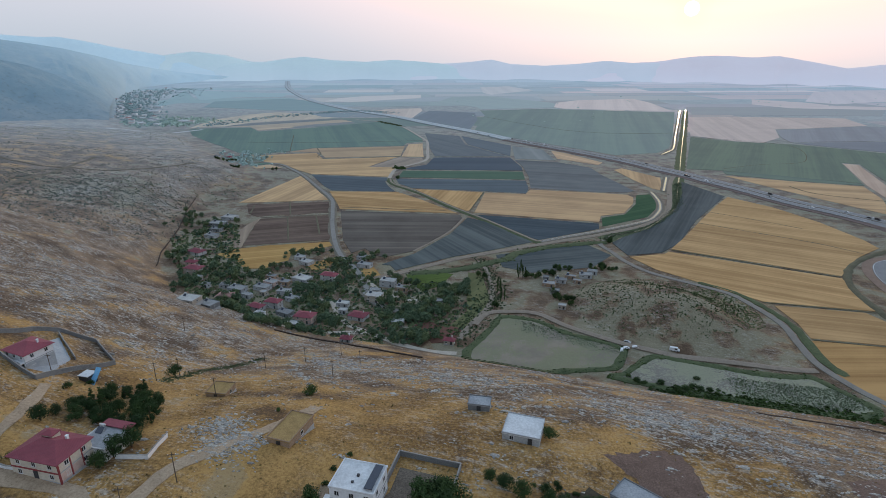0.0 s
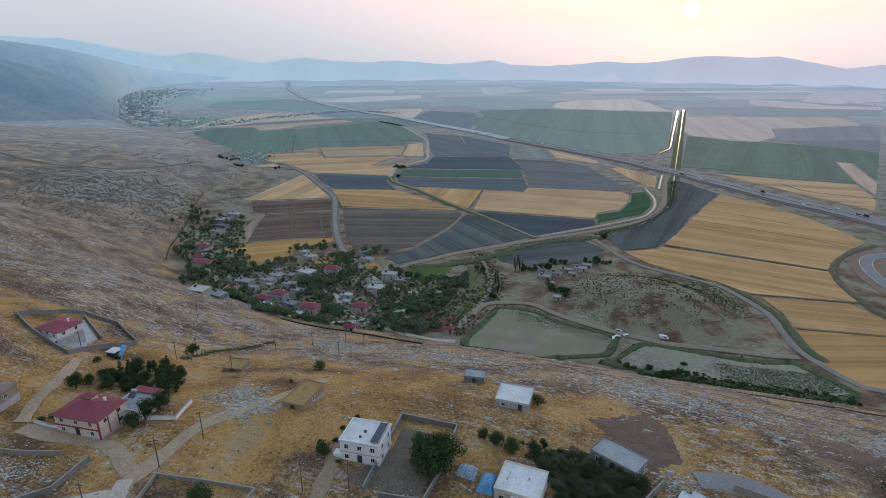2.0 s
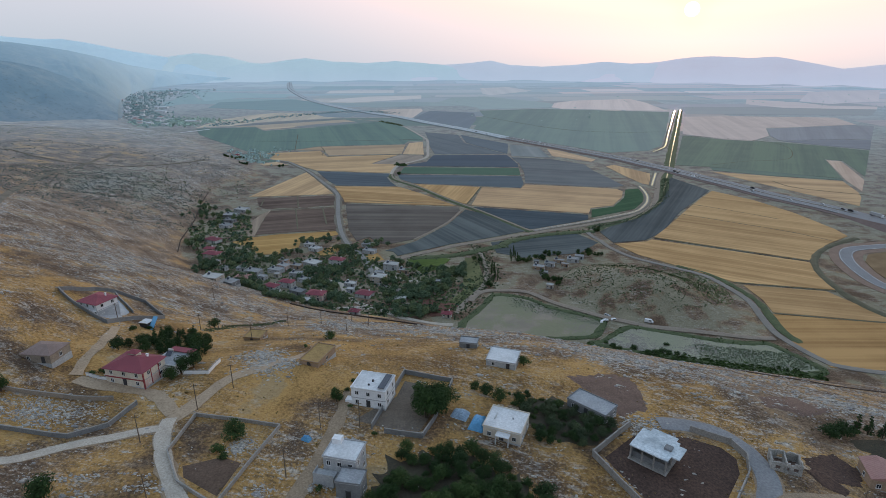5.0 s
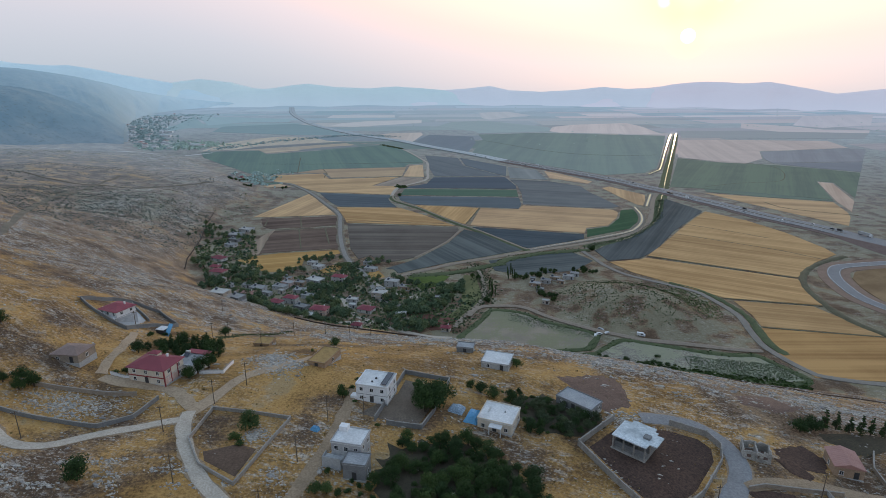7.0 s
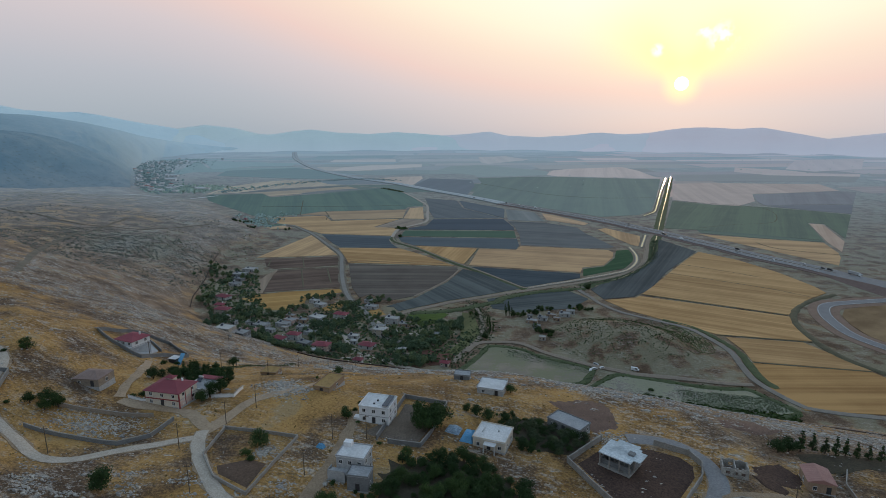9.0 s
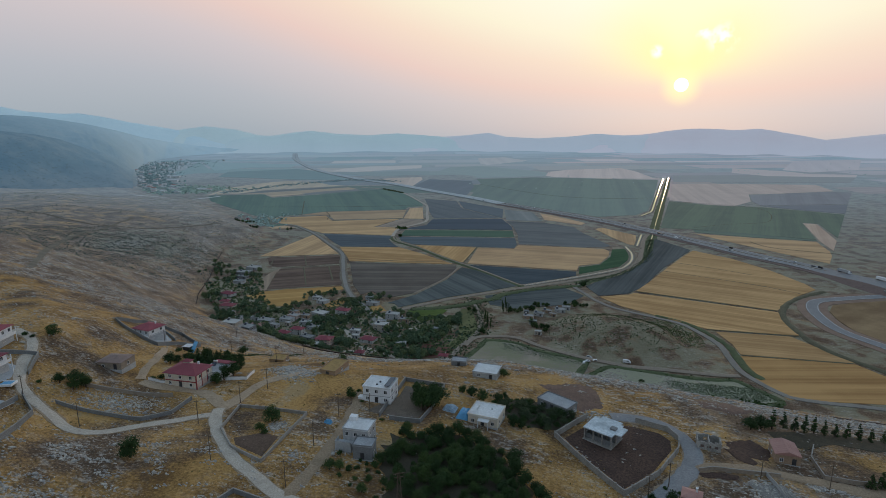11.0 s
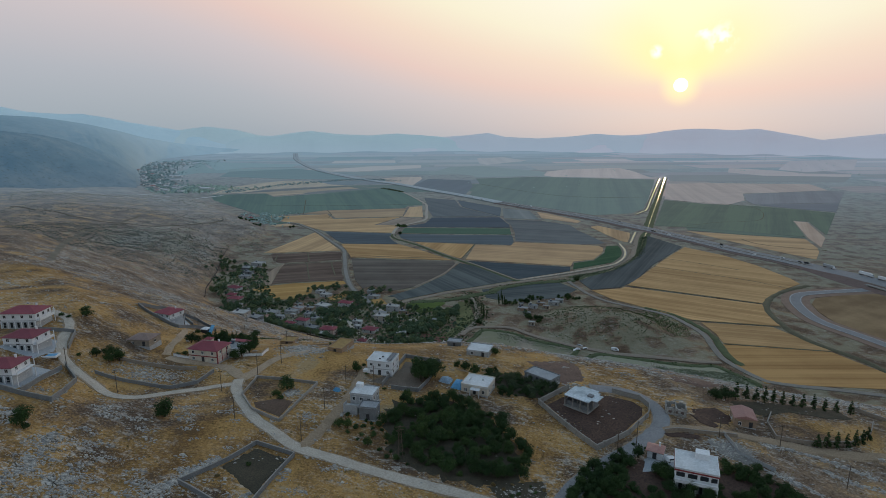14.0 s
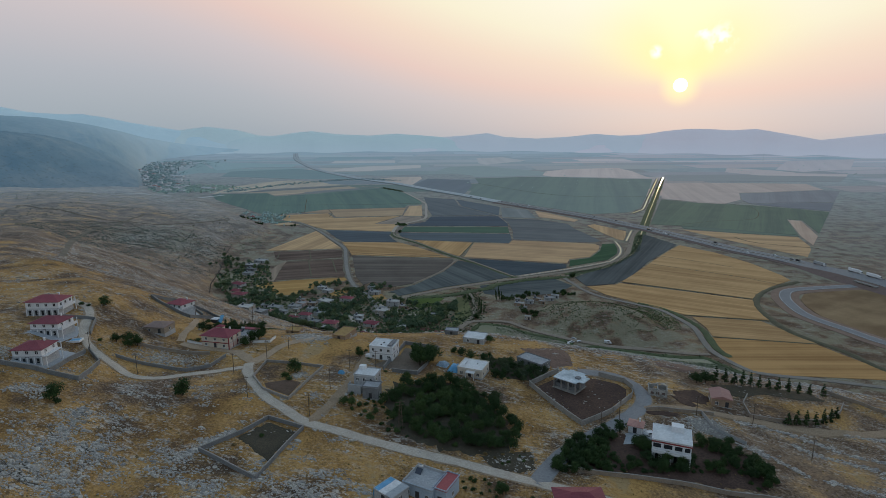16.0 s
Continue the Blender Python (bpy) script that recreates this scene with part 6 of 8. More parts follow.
def unfinished_building(x, y, yaw, w, d, hgt):
    """Bare concrete frame: columns, beams, a stepped slab and infill walls."""
    e = thing("unfinished_building", x, y, yaw, "unfinished concrete frame house with a bare pale slab roof", "building")
    boxed("roof_slab", e, slab_stained, (-w / 2, -d / 2, hgt, w / 2, d / 2, hgt + 0.3), (w / 2, -d / 2 + 2.2, hgt, w / 2 + 2.0, d / 2 - 1.2, hgt + 0.3), (-w / 2 + 2, d / 2, hgt, w / 2 - 1, d / 2 + 1.6, hgt + 0.3))
    for ix in range(4):
        for iy in range(3):
            cx, cy = -w / 2 + 0.4 + ix * (w - 0.8) / 3, -d / 2 + 0.4 + iy * (d - 0.8) / 2
            boxed("column", e, concrete, (cx - 0.18, cy - 0.18, -2.5, cx + 0.18, cy + 0.18, hgt))
    boxed("infill_wall", e, block_wall, (-w / 2 + 0.6, 0.2, -2, w / 2 - 0.6, 0.4, hgt), (-w / 2 + 0.5, d / 2 - 0.5, -2, w / 2 - 0.5, d / 2 - 0.3, hgt), (w / 2 - 0.5, 0.4, -2, w / 2 - 0.3, d / 2 - 0.5, hgt))
    boxed("low_wall", e, block_wall, (-w / 2 + 0.3, -d / 2 + 1.5, -2, w / 2 - 0.3, -d / 2 + 1.7, 2.2), (-w / 2 + 0.2, -d / 2 + 0.6, -2, -w / 2 + 0.4, d / 2 - 0.6, 2.6))
    boxed("floor_slab", e, concrete, (-w / 2 - 0.1, -d / 2 - 0.1, 0.35, w / 2 + 0.1, d / 2 + 0.1, 0.6))
    boxed("stair_head", e, block_wall, (w / 2 - 2.4, -0.6, hgt + 0.3, w / 2 - 0.6, 1.2, hgt + 0.9))
    return e


unfinished_building(54.9, 76.8, -41, 9.6, 8.6, 4.5)


def ruin(x, y, yaw, w, d, hgt, wall, label):
    """A small house without its roof: walls with broken tops, window holes, an inner wall and fallen blocks."""
    e = thing("ruined_house", x, y, yaw, label, "ruin")
    rr = random.Random(3)

    def broken(name, along_x, fixed, lo, hi, holes):
        edges = sorted({lo, hi, *(v for g in holes for v in g)})
        for a, b in zip(edges, edges[1:]):
            hole = any(g[0] <= a and b <= g[1] for g in holes)
            n = max(1, int((b - a) / 0.7))
            crest = [(a + (b - a) * i / n, hgt * rr.uniform(0.78, 1.05)) for i in range(n + 1)]
            pieces = [("wall_foot", [(a, -2), (b, -2), (b, 0.9), (a, 0.9)])] if hole else []
            pieces.append(("lintel" if hole else name, [(a, 2.0 if hole else -2), (b, 2.0 if hole else -2), *((u, max(z, 2.25)) for u, z in reversed(crest))]))
            for piece, outline in pieces:
                bm = bmesh.new()
                two_sides = [[bm.verts.new((u, fixed + t, z) if along_x else (fixed + t, u, z)) for u, z in outline] for t in (0, 0.3)]
                bm.faces.new(two_sides[0])
                bm.faces.new(two_sides[1][::-1])
                for i in range(len(outline)):
                    j = (i + 1) % len(outline)
                    bm.faces.new((two_sides[0][j], two_sides[0][i], two_sides[1][i], two_sides[1][j]))
                bmesh.ops.recalc_face_normals(bm, faces=bm.faces)
                part(piece, bm, wall, e)

    broken("front_wall", True, -d / 2, -w / 2, w / 2, ((-w * 0.36, -w * 0.2), (-0.5, 0.6), (w * 0.22, w * 0.38)))
    broken("back_wall", True, d / 2 - 0.3, -w / 2, w / 2, ((-w * 0.2, 0.0),))
    broken("side_wall", False, -w / 2, -d / 2 + 0.3, d / 2 - 0.3, ((-0.5, 0.5),))
    broken("side_wall", False, w / 2 - 0.3, -d / 2 + 0.3, d / 2 - 0.3, ((-0.5, 0.5),))
    broken("inner_wall", False, -0.15, -d / 2 + 0.3, d / 2 - 0.3, ())
    boxed("earth_floor", e, dug_soil, (-w / 2 + 0.3, -d / 2 + 0.3, -2, w / 2 - 0.3, d / 2 - 0.3, 0.5))
    return e


ruin(89.4, 77.8, -20, 7.0, 5.3, 3.3, ruin_plaster, "roofless ruin with whitewashed walls")
house(112.6, 75.2, -18, 7.0, 8.4, 3.3, "gable", mud_wall, tile_pink, "old hut with faded pink tile roof and whitewashed front", 1, 1.2, 2, tanks=0, overhang=0.25, name="hut")
big = house(77.1, 35.0, -22, 11.0, 9.4, 6.6, "flat", plaster_white, roof_screed, "large white two-storey flat-roofed house with dark eaves band", 2, win=4, tanks=0)
boxed("eaves_band", big, red_trim, (-5.72, -4.92, 6.05, 5.72, 4.92, 6.4), label="dark red painted eaves band")
boxed("stair_head", big, plaster_white, (-0.2, 1.8, 6.8, 3.4, 4.6, 8.6), label="white stair head on the roof")
boxed("balcony", big, plaster_white, (-5.5, -6.3, 3.3, 5.5, -4.7, 3.5), (-5.5, -6.3, 3.5, 5.5, -6.2, 4.3), (-5.4, -6.2, -2, -5.2, -6.0, 3.3), (-0.1, -6.2, -2, 0.1, -6.0, 3.3), (5.2, -6.2, -2, 5.4, -6.0, 3.3))
house(70.5, 47.5, -28, 4.2, 4.0, 2.8, "hip", plaster_white, tile_pink, "small white kiosk with red hipped roof", 1, 0.9, 1, tanks=0, name="kiosk", stacks=1)
la = house(-156, 98.5, 2, 13.0, 9.0, 5.6, "hip", plaster_white, tile_red, "large white two-storey house with red hipped roof", 2, 1.9, 4, stacks=1, tanks=0)
boxed("balcony", la, plaster_white, (6.5, -4.3, 2.6, 8.0, 4.3, 2.8), (7.9, -4.3, 2.8, 8.0, 4.3, 3.6), (7.8, -4.3, -2, 8.0, -4.1, 5.4), (7.8, 4.1, -2, 8.0, 4.3, 5.4), label="white balcony with slim posts")
lb = house(-141.3, 78.6, -2, 10.5, 8.4, 4.6, "hip", plaster_white, tile_red, "white house with red hipped roof and veranda", 2, 1.7, 3, stacks=1, tanks=0)
boxed("veranda", lb, plaster_white, (5.25, -4.2, 2.2, 6.8, 4.2, 2.4), (6.6, -4.2, -2, 6.8, -4.0, 4.4), (6.6, 4.0, -2, 6.8, 4.2, 4.4), (6.7, -4.2, 2.4, 6.8, 4.2, 3.2))
lc = house(-132.8, 57.5, 2, 9.6, 8.2, 4.8, "hip", plaster_white, tile_red, "white house with red hipped roof above a paved yard", 2, 1.7, 3, stacks=1, tanks=0)
boxed("veranda", lc, plaster_white, (4.8, -4.1, 2.3, 6.2, 4.1, 2.5), (6.0, -4.1, -2, 6.2, -3.9, 4.5), (6.0, 3.9, -2, 6.2, 4.1, 4.5))
def ground_storey(e, w, d, top, mat, posts, post_mat=plaster_white):
    """A lower storey set between slim posts, under the white upper floor; its shade is put into the colour."""
    boxed("ground_storey", e, mat, (-w / 2 - 0.09, -d / 2 - 0.09, -2.6, w / 2 + 0.09, d / 2 + 0.09, top), label="lower storey greyed for the shade under the upper floor")
    for i in range(posts):
        u = -w / 2 + 0.2 + i * (w - 0.4) / (posts - 1)
        boxed("post", e, post_mat, (u - 0.16, -d / 2 - 0.3, -2.6, u + 0.16, -d / 2 - 0.1, top))
    for i in range(posts - 1):
        u = -w / 2 + 0.2 + (i + 0.5) * (w - 0.4) / (posts - 1)
        # dark plates on the wall stand for shaded openings
        boxed("opening", e, glass, (u - 0.45, -d / 2 - 0.14, 0.1, u + 0.45, -d / 2 - 0.1, top - 0.35))


# grey that stands in for shade on the lower storeys
dim_wall = plain_mat("bare_block", (0.32, 0.34, 0.36), (0.46, 0.48, 0.50), 1.2, 0.95, 0.3)
ground_storey(la, 13.0, 9.0, 2.5, dim_wall, 6)
ground_storey(lb, 10.5, 8.4, 2.1, dim_wall, 5)
ground_storey(lc, 9.6, 8.2, 2.2, dim_wall, 5)
ground_storey(far_red, 9.6, 8.4, 2.1, dim_wall, 5)
ground_storey(big, 11.0, 9.4, 3.0, dim_wall, 5)
boxed("strip_window", big, glass, (-5.2, -4.8, 4.4, -3.0, -4.72, 5.7), (-2.2, -4.8, 4.4, 0.2, -4.72, 5.7), (1.0, -4.8, 4.4, 3.0, -4.72, 5.7), (3.8, -4.8, 4.4, 5.2, -4.72, 5.7), label="wide dark upper windows")
gr = house(1.5, 10.0, -28, 8.6, 8.0, 3.8, "flat", plaster_blue, roof_grey, "pale blue flat-roofed house with a bare concrete roof beside the road", 1, win=3, tanks=1)
boxed("roof_parapet", gr, plaster_grey, (-4.3, 3.8, 4.0, 4.3, 4.0, 4.7), (-4.3, -4.0, 4.0, -4.1, 4.0, 4.6))
boxed("rebar", gr, steel, (-4.2, -3.9, 4.0, -4.14, -3.84, 5.0), (0.2, 3.86, 4.7, 0.26, 3.92, 5.6), (-2.2, 3.86, 4.7, -2.14, 3.92, 5.5), label="rusty steel rods left standing on the roof")
house(7.2, 8.2, -28, 3.6, 7.6, 4.3, "flat", plaster_blue, red_sheet, "small red-roofed extension of a grey house", 1, 1.3, 1, tanks=0)
sh = house(-7.0, 6.0, -40, 6.4, 6.0, 2.6, "flat", plaster_grey, roof_grey, "small shed under white and blue roof sheets", 1, win=1, tanks=0, name="shed")
for i, (x0, x1, mat, lab) in enumerate(((-3.4, -1.5, blue_tarp, "blue tarpaulin over the roof edge"), (-1.4, 0.9, roof_screed, "white roof sheet"), (0.95, 3.3, paved, "grey roof sheet"))):
    boxed("roof_sheet", sh, mat, (x0, -3.2, 3.0 + 0.07 * i, x1, 0.4, 3.06 + 0.07 * i), (x0, 0.45, 2.98 + 0.06 * i, x1, 3.2, 3.03 + 0.06 * i), label=lab)
boxed("tarpaulin", sh, blue_tarp, (-3.5, -3.1, 0.6, -3.38, 3.1, 3.0), label="blue tarpaulin hanging down the wall")
house(41, 3.6, 0, 12, 8.0, 5.0, "hip", plaster_cream, tile_red, "cream house with red hipped roof beside the road", 1, 1.8, 3, tanks=0)

# dark store with its leaning blue sheets
st = thing("storage_shed", -108.6, 147.2, -14, "dark storage shed with leaning blue sheets", "shed")
boxed("body", st, dark_metal, (-2.2, -1.6, -1, 1.2, 1.6, 2.6))
boxed("lid", st, roof_screed, (-2.4, -1.8, 2.6, 1.4, 1.8, 2.75))
bm = bmesh.new()
v = [bm.verts.new(p) for p in ((1.5, -2.4, 0), (3.6, -2.4, 0), (3.0, 2.2, 3.9), (1.0, 2.2, 3.9), (1.5, -2.5, -0.1), (3.6, -2.5, -0.1), (3.0, 2.1, 3.8), (1.0, 2.1, 3.8))]
for f in ((0, 1, 2, 3), (7, 6, 5, 4), (0, 4, 5, 1), (1, 5, 6, 2), (2, 6, 7, 3), (3, 7, 4, 0)):
    bm.faces.new([v[i] for i in f])
part("blue_sheet", bm, blue_paint, st, "pale blue corrugated sheet")


def tarp(x, y, w, d, hgt, material, label):
    """A stack under a crumpled tarpaulin."""
    rnd = random.Random(int(x * 10))
    e = thing("tarpaulin_stack", x, y, -20, label, "tarpaulin")
    bm = bmesh.new()
    n = 10
    g = [[bm.verts.new(((i / n - 0.5) * w, (j / n - 0.5) * d, (hgt * min(1, 4 * min(i / n, 1 - i / n, j / n, 1 - j / n)) + rnd.uniform(-0.2, 0.2)) - 0.15)) for j in range(n + 1)] for i in range(n + 1)]
    for i in range(n):
        for j in range(n):
            bm.faces.new((g[i][j], g[i + 1][j], g[i + 1][j + 1], g[i][j + 1]))
    part("tarpaulin", bm, material, e)
    return e


tarp(11.0, 86.5, 4.5, 6.5, 2.3, blue_tarp, "stack under a crumpled bright blue tarpaulin")
mixed = plain_mat("spotted_tarp", (0.05, 0.09, 0.14), (0.45, 0.58, 0.70), 1.2, 0.6, 0.1)
tarp(6.2, 90.5, 5.0, 4.5, 1.6, mixed, "heap of blue and white plastic sheeting")
tarp(-32.5, 76.2, 2.6, 1.8, 1.2, blue_tarp, "small blue covered cart beside the lane")
pool = thing("fountain_basin", -131.5, 75.2, 6, "small blue and white tiled basin in the yard", "basin")
boxed("rim", pool, plaster_white, (-2.6, -1.6, 0, 2.6, -1.3, 0.7), (-2.6, 1.3, 0, 2.6, 1.6, 0.7), (-2.6, -1.3, 0, -2.3, 1.3, 0.7), (2.3, -1.3, 0, 2.6, 1.3, 0.7))
boxed("water", pool, blue_paint, (-2.3, -1.3, 0.1, 2.3, 1.3, 0.5))
car(75.0, 45.5, 10, plaster_white, "white parked hatchback car")
car(132.6, 278.6, -22, plaster_white, "white parked minibus on the pond track", True)
for cx, cy, ya, col in ((106, 282, 20, plaster_white), (112, 283, 5, plaster_white), (109, 289, -30, plaster_grey), (103, 280, 70, plaster_white)):
    car(cx, cy, ya, col, "small parked car beside the ponds")

# ---- hilltop trees ----
rnd = random.Random(21)


def inside(poly, x, y):
    r = False
    for (ax, ay), (bx, by) in zip(poly, poly[1:] + poly[:1]):
        if (ay > y) != (by > y) and x < (bx - ax) * (y - ay) / (by - ay) + ax:
            r = not r
    return r


def grove(poly, count, size, kinds, label, group, gap=2.2):
    done = []
    xs, ys = [p[0] for p in poly], [p[1] for p in poly]
    for _ in range(count * 12):
        if len(done) >= count:
            break
        x, y = rnd.uniform(min(xs), max(xs)), rnd.uniform(min(ys), max(ys))
        if inside(poly, x, y) and all((x - a) ** 2 + (y - b) ** 2 > gap * gap for a, b in done):
            done.append((x, y))
            k, m = rnd.choice(kinds)
            tree(x, y, k, size * rnd.uniform(0.75, 1.25), m, label, group)


ORCHARD = [(-12, 62), (-8, 76), (8, 76), (20, 69), (27, 57), (32, 42), (29, 33), (14, 30), (0, 33), (-6, 42), (-10, 50)]
grove(ORCHARD, 120, 1.1, [("round", leaf_dark)] * 3 + [("round", leaf_mid), ("bush", leaf_mid)], "dark green orchard tree in dense planting", "orchard trees", 2.5)
grove([(-28, 53), (-16, 59), (-10, 48), (-4, 34), (-12, 38)], 24, 0.75, [("round", leaf_mid), ("bush", leaf_mid), ("bush", leaf_dark)], "dusty green shrub at the edge of the orchard", "orchard trees", 2.2)
grove([(18, 29), (32, 33), (33, 25), (24, 23)], 10, 0.6, [("bush", leaf_dry), ("bush", leaf_mid)], "scorched scrub on the burnt ground", "orchard trees", 2.0)
grove([(9, 17), (18, 16), (27, 12), (20, 8), (14, 8)], 12, 0.7, [("bush", leaf_mid), ("bush", leaf_dark)], "low green bush below the road", "garden trees", 2.0)
grove([(38, 23), (47, 38), (62, 49), (66, 46), (58, 40), (54, 34), (60, 30), (54, 24), (46, 21)], 70, 0.95, [("round", leaf_dark), ("round", leaf_dark), ("bush", leaf_dark)], "dark tree in a dense row beside the lane", "garden trees", 2.0)
grove([(54, 24), (60, 31), (70, 32), (84, 31), (82, 26), (60, 24)], 34, 0.95, [("round", leaf_dark), ("bush", leaf_dark)], "dark garden tree in a row before the white house", "garden trees", 2.2)
grove([(66, 38), (71, 42), (74, 38), (70, 34)], 7, 1.0, [("round", leaf_dark)], "dark garden tree beside the white house", "garden trees", 1.8)
grove([(88, 40), (95, 44), (100, 41), (94, 36)], 12, 0.8, [("bush", leaf_mid), ("round", leaf_dark)], "green garden shrub behind the white house", "garden trees", 2.0)
grove([(20, 103), (30, 101), (46, 93), (49, 88), (38, 80), (27, 80), (26, 90)], 62, 0.85, [("round", leaf_olive), ("round", leaf_dark), ("bush", leaf_mid)], "garden tree in a dense row planting", "garden trees", 2.2)
grove([(80, 27), (92, 33), (98, 39), (106, 38), (104, 22), (97, 17), (92, 26), (80, 24)], 26, 1.0, [("round", leaf_dark), ("round", leaf_dark), ("bush", leaf_dark)], "dark garden tree beside the white house", "garden trees", 2.3)
grove([(38, 24), (46, 33), (60, 43), (63, 40), (52, 30), (42, 21)], 16, 0.8, [("round", leaf_dark), ("bush", leaf_dark)], "clipped dark shrub along the lane", "garden trees", 2.0)
grove([(86, 44), (98, 48), (100, 42), (92, 38), (87, 40)], 10, 0.8, [("round", leaf_mid), ("bush", leaf_mid)], "green leafy garden shrub", "garden trees", 2.0)
grove([(-103, 122), (-97, 140), (-90, 148), (-80, 134), (-74, 112), (-79, 113), (-86, 118)], 40, 1.05, [("round", leaf_dark)] * 2 + [("pine", leaf_dark)], "dark tree of the grove behind the red-roofed house", "grove trees", 2.4)
for i, (x, y) in enumerate([(111.1, 91.9), (115.5, 93.3), (120.1, 94.4), (124.7, 95.4), (128, 94), (131, 93.4), (134.8, 94), (138.3, 93.7), (142, 93.3), (146, 93), (150.2, 93), (154.6, 92.8), (159.6, 93.3), (166, 94)]):
    tree(x, y, "round" if i < 2 else "pine", (1.5, 1.5, 1.35, 1.2)[min(i // 2, 3)], leaf_dark, "dark conical tree in a planted row", "row of pines")
for x, y in ((131.3, 62.6), (134.8, 63), (138.5, 63.4), (142.4, 64), (146.2, 65.2), (150, 67), (155, 71)):
    tree(x, y, "pine", 1.2, leaf_dark, "dark conical tree along the stone wall", "row of pines")
for x, y, s, k, m in ((-112, 35, 1.7, "round", leaf_dark), (-110.5, 34, 1.2, "bush", leaf_dark), (-82, 53, 1.7, "round", leaf_dark), (-83.5, 54, 1.2, "bush", leaf_dark), (-141, 111, 1.3, "round", leaf_dark), (-145, 106, 1.1, "bush", leaf_dark), (-149, 108, 1.2, "bush", leaf_dark), (-126, 82, 1.1, "bush", leaf_dark),
                      (-122, 85, 1.1, "round", leaf_dark), (-119, 88, 1.15, "round", leaf_dark), (-115, 87, 1.3, "round", leaf_dark), (-117, 84, 1.1, "round", leaf_mid), (-50, 76, 1.7, "round", leaf_mid), (-52, 70, 1.6, "bush", leaf_mid), (-50, 68, 1.3, "bush", leaf_mid), (-28, 93, 1.2, "round", leaf_dark),
                      (-26, 98, 0.9, "bush", leaf_dark), (-25, 103, 0.9, "bush", leaf_dark), (-22, 108, 0.8, "bush", leaf_mid), (-17, 104, 0.8, "bush", leaf_mid), (-4, 93, 2.1, "round", leaf_dark), (0, 90, 2.1, "round", leaf_dark), (-3, 88, 1.9, "round", leaf_dark), (2, 94, 1.9, "round", leaf_mid), (-1, 97, 1.6, "round", leaf_dark),
                      (14, 101, 1.2, "round", leaf_dark), (18, 99, 1.2, "round", leaf_mid), (11, 103, 0.9, "round", leaf_dark), (22, 97, 1.0, "bush", leaf_mid), (28, 120, 1.0, "round", leaf_mid), (-107, 145, 1.2, "bush", leaf_dark), (-109, 138, 1.4, "bush", leaf_mid), (-92, 165, 1.2, "round", leaf_mid),
                      (-103, 119, 1.2, "round", leaf_dark), (-99, 104, 1.3, "bush", leaf_dark), (-97, 106, 1.3, "bush", leaf_mid), (-101, 102, 1.1, "bush", leaf_mid), (-77, 106, 1.6, "round", leaf_dark), (-75, 110, 1.5, "round", leaf_dark), (-78, 102, 1.1, "round", leaf_mid), (-83, 136, 0.8, "round", leaf_mid),
                      (-41, 148, 1.1, "round", leaf_mid), (-46, 131, 0.8, "bush", leaf_mid), (-24, 91, 0.7, "bush", leaf_mid), (-14, 57, 1.0, "round", leaf_mid), (-26, 60, 0.9, "bush", leaf_mid), (-22, 53, 1.0, "bush", leaf_dark), (-134, 40, 1.2, "round", leaf_mid), (15, 15, 0.9, "bush", leaf_dark),
                      (22, 10, 1.1, "round", leaf_dark), (30, 8, 1.0, "bush", leaf_dark), (-16, 80, 0.8, "bush", leaf_mid), (66, 53, 0.8, "bush", leaf_dark), (69, 51, 0.7, "bush", leaf_mid), (-54, 24, 0.8, "bush", leaf_dry), (-48, 30, 0.8, "bush", leaf_mid), (2, 20, 0.8, "bush", leaf_dark), (-70, 94, 0.6, "bush", leaf_dry)):
    tree(x, y, k, s, m, "" if k != "bush" else "low dense bush with dusty green leaves")
for x, y in ((-72, 73), (-60, 53), (-37, 44), (-34, 63), (-58, 97), (-64, 87), (59, 48), (67, 54), (-20, 82), (-124, 72), (-104, 66), (117, 60), (126, 41), (97, 61), (-91, 166), (-118, 145), (-70, 146), (-30, 81), (-58, 205), (-47, 226), (-35, 206), (-69, 188), (-94, 157), (-40, 175),
             (-120, 230)):
    pole(x, y, 8.0 if y < 120 else 7.0)


def lattice_mast(x, y, hgt):
    """A four-legged steel lattice mast with crossarms."""
    e = thing("lattice_mast", x, y, 15, "rusty steel lattice power mast", "mast")
    w0, w1 = 0.75, 0.22
    lv = [i * hgt / 7 for i in range(8)]
    for sx, sy in ((-1, -1), (1, -1), (1, 1), (-1, 1)):
        bm = bmesh.new()
        limb(bm, (sx * w0, sy * w0, -0.5), (sx * w1, sy * w1, hgt), 0.06, 0.05, 4)
        part("leg", bm, wood_old, e)
    cs = ((-1, -1), (1, -1), (1, 1), (-1, 1))
    for a, b in zip(lv, lv[1:]):
        wa, wb = w0 + (w1 - w0) * a / hgt, w0 + (w1 - w0) * b / hgt
        for i in range(4):
            p, q = cs[i], cs[(i + 1) % 4]
            bm = bmesh.new()
            limb(bm, (p[0] * wa, p[1] * wa, a), (q[0] * wb, q[1] * wb, b), 0.03, 0.03, 3)
            part("brace", bm, wood_old, e)
    boxed("crossarm", e, wood_old, (-1.4, -0.08, hgt - 0.5, 1.4, 0.08, hgt - 0.34), (-1.1, -0.08, hgt - 1.5, 1.1, 0.08, hgt - 1.36))
    return e


lattice_mast(-7, 38, 10.5)


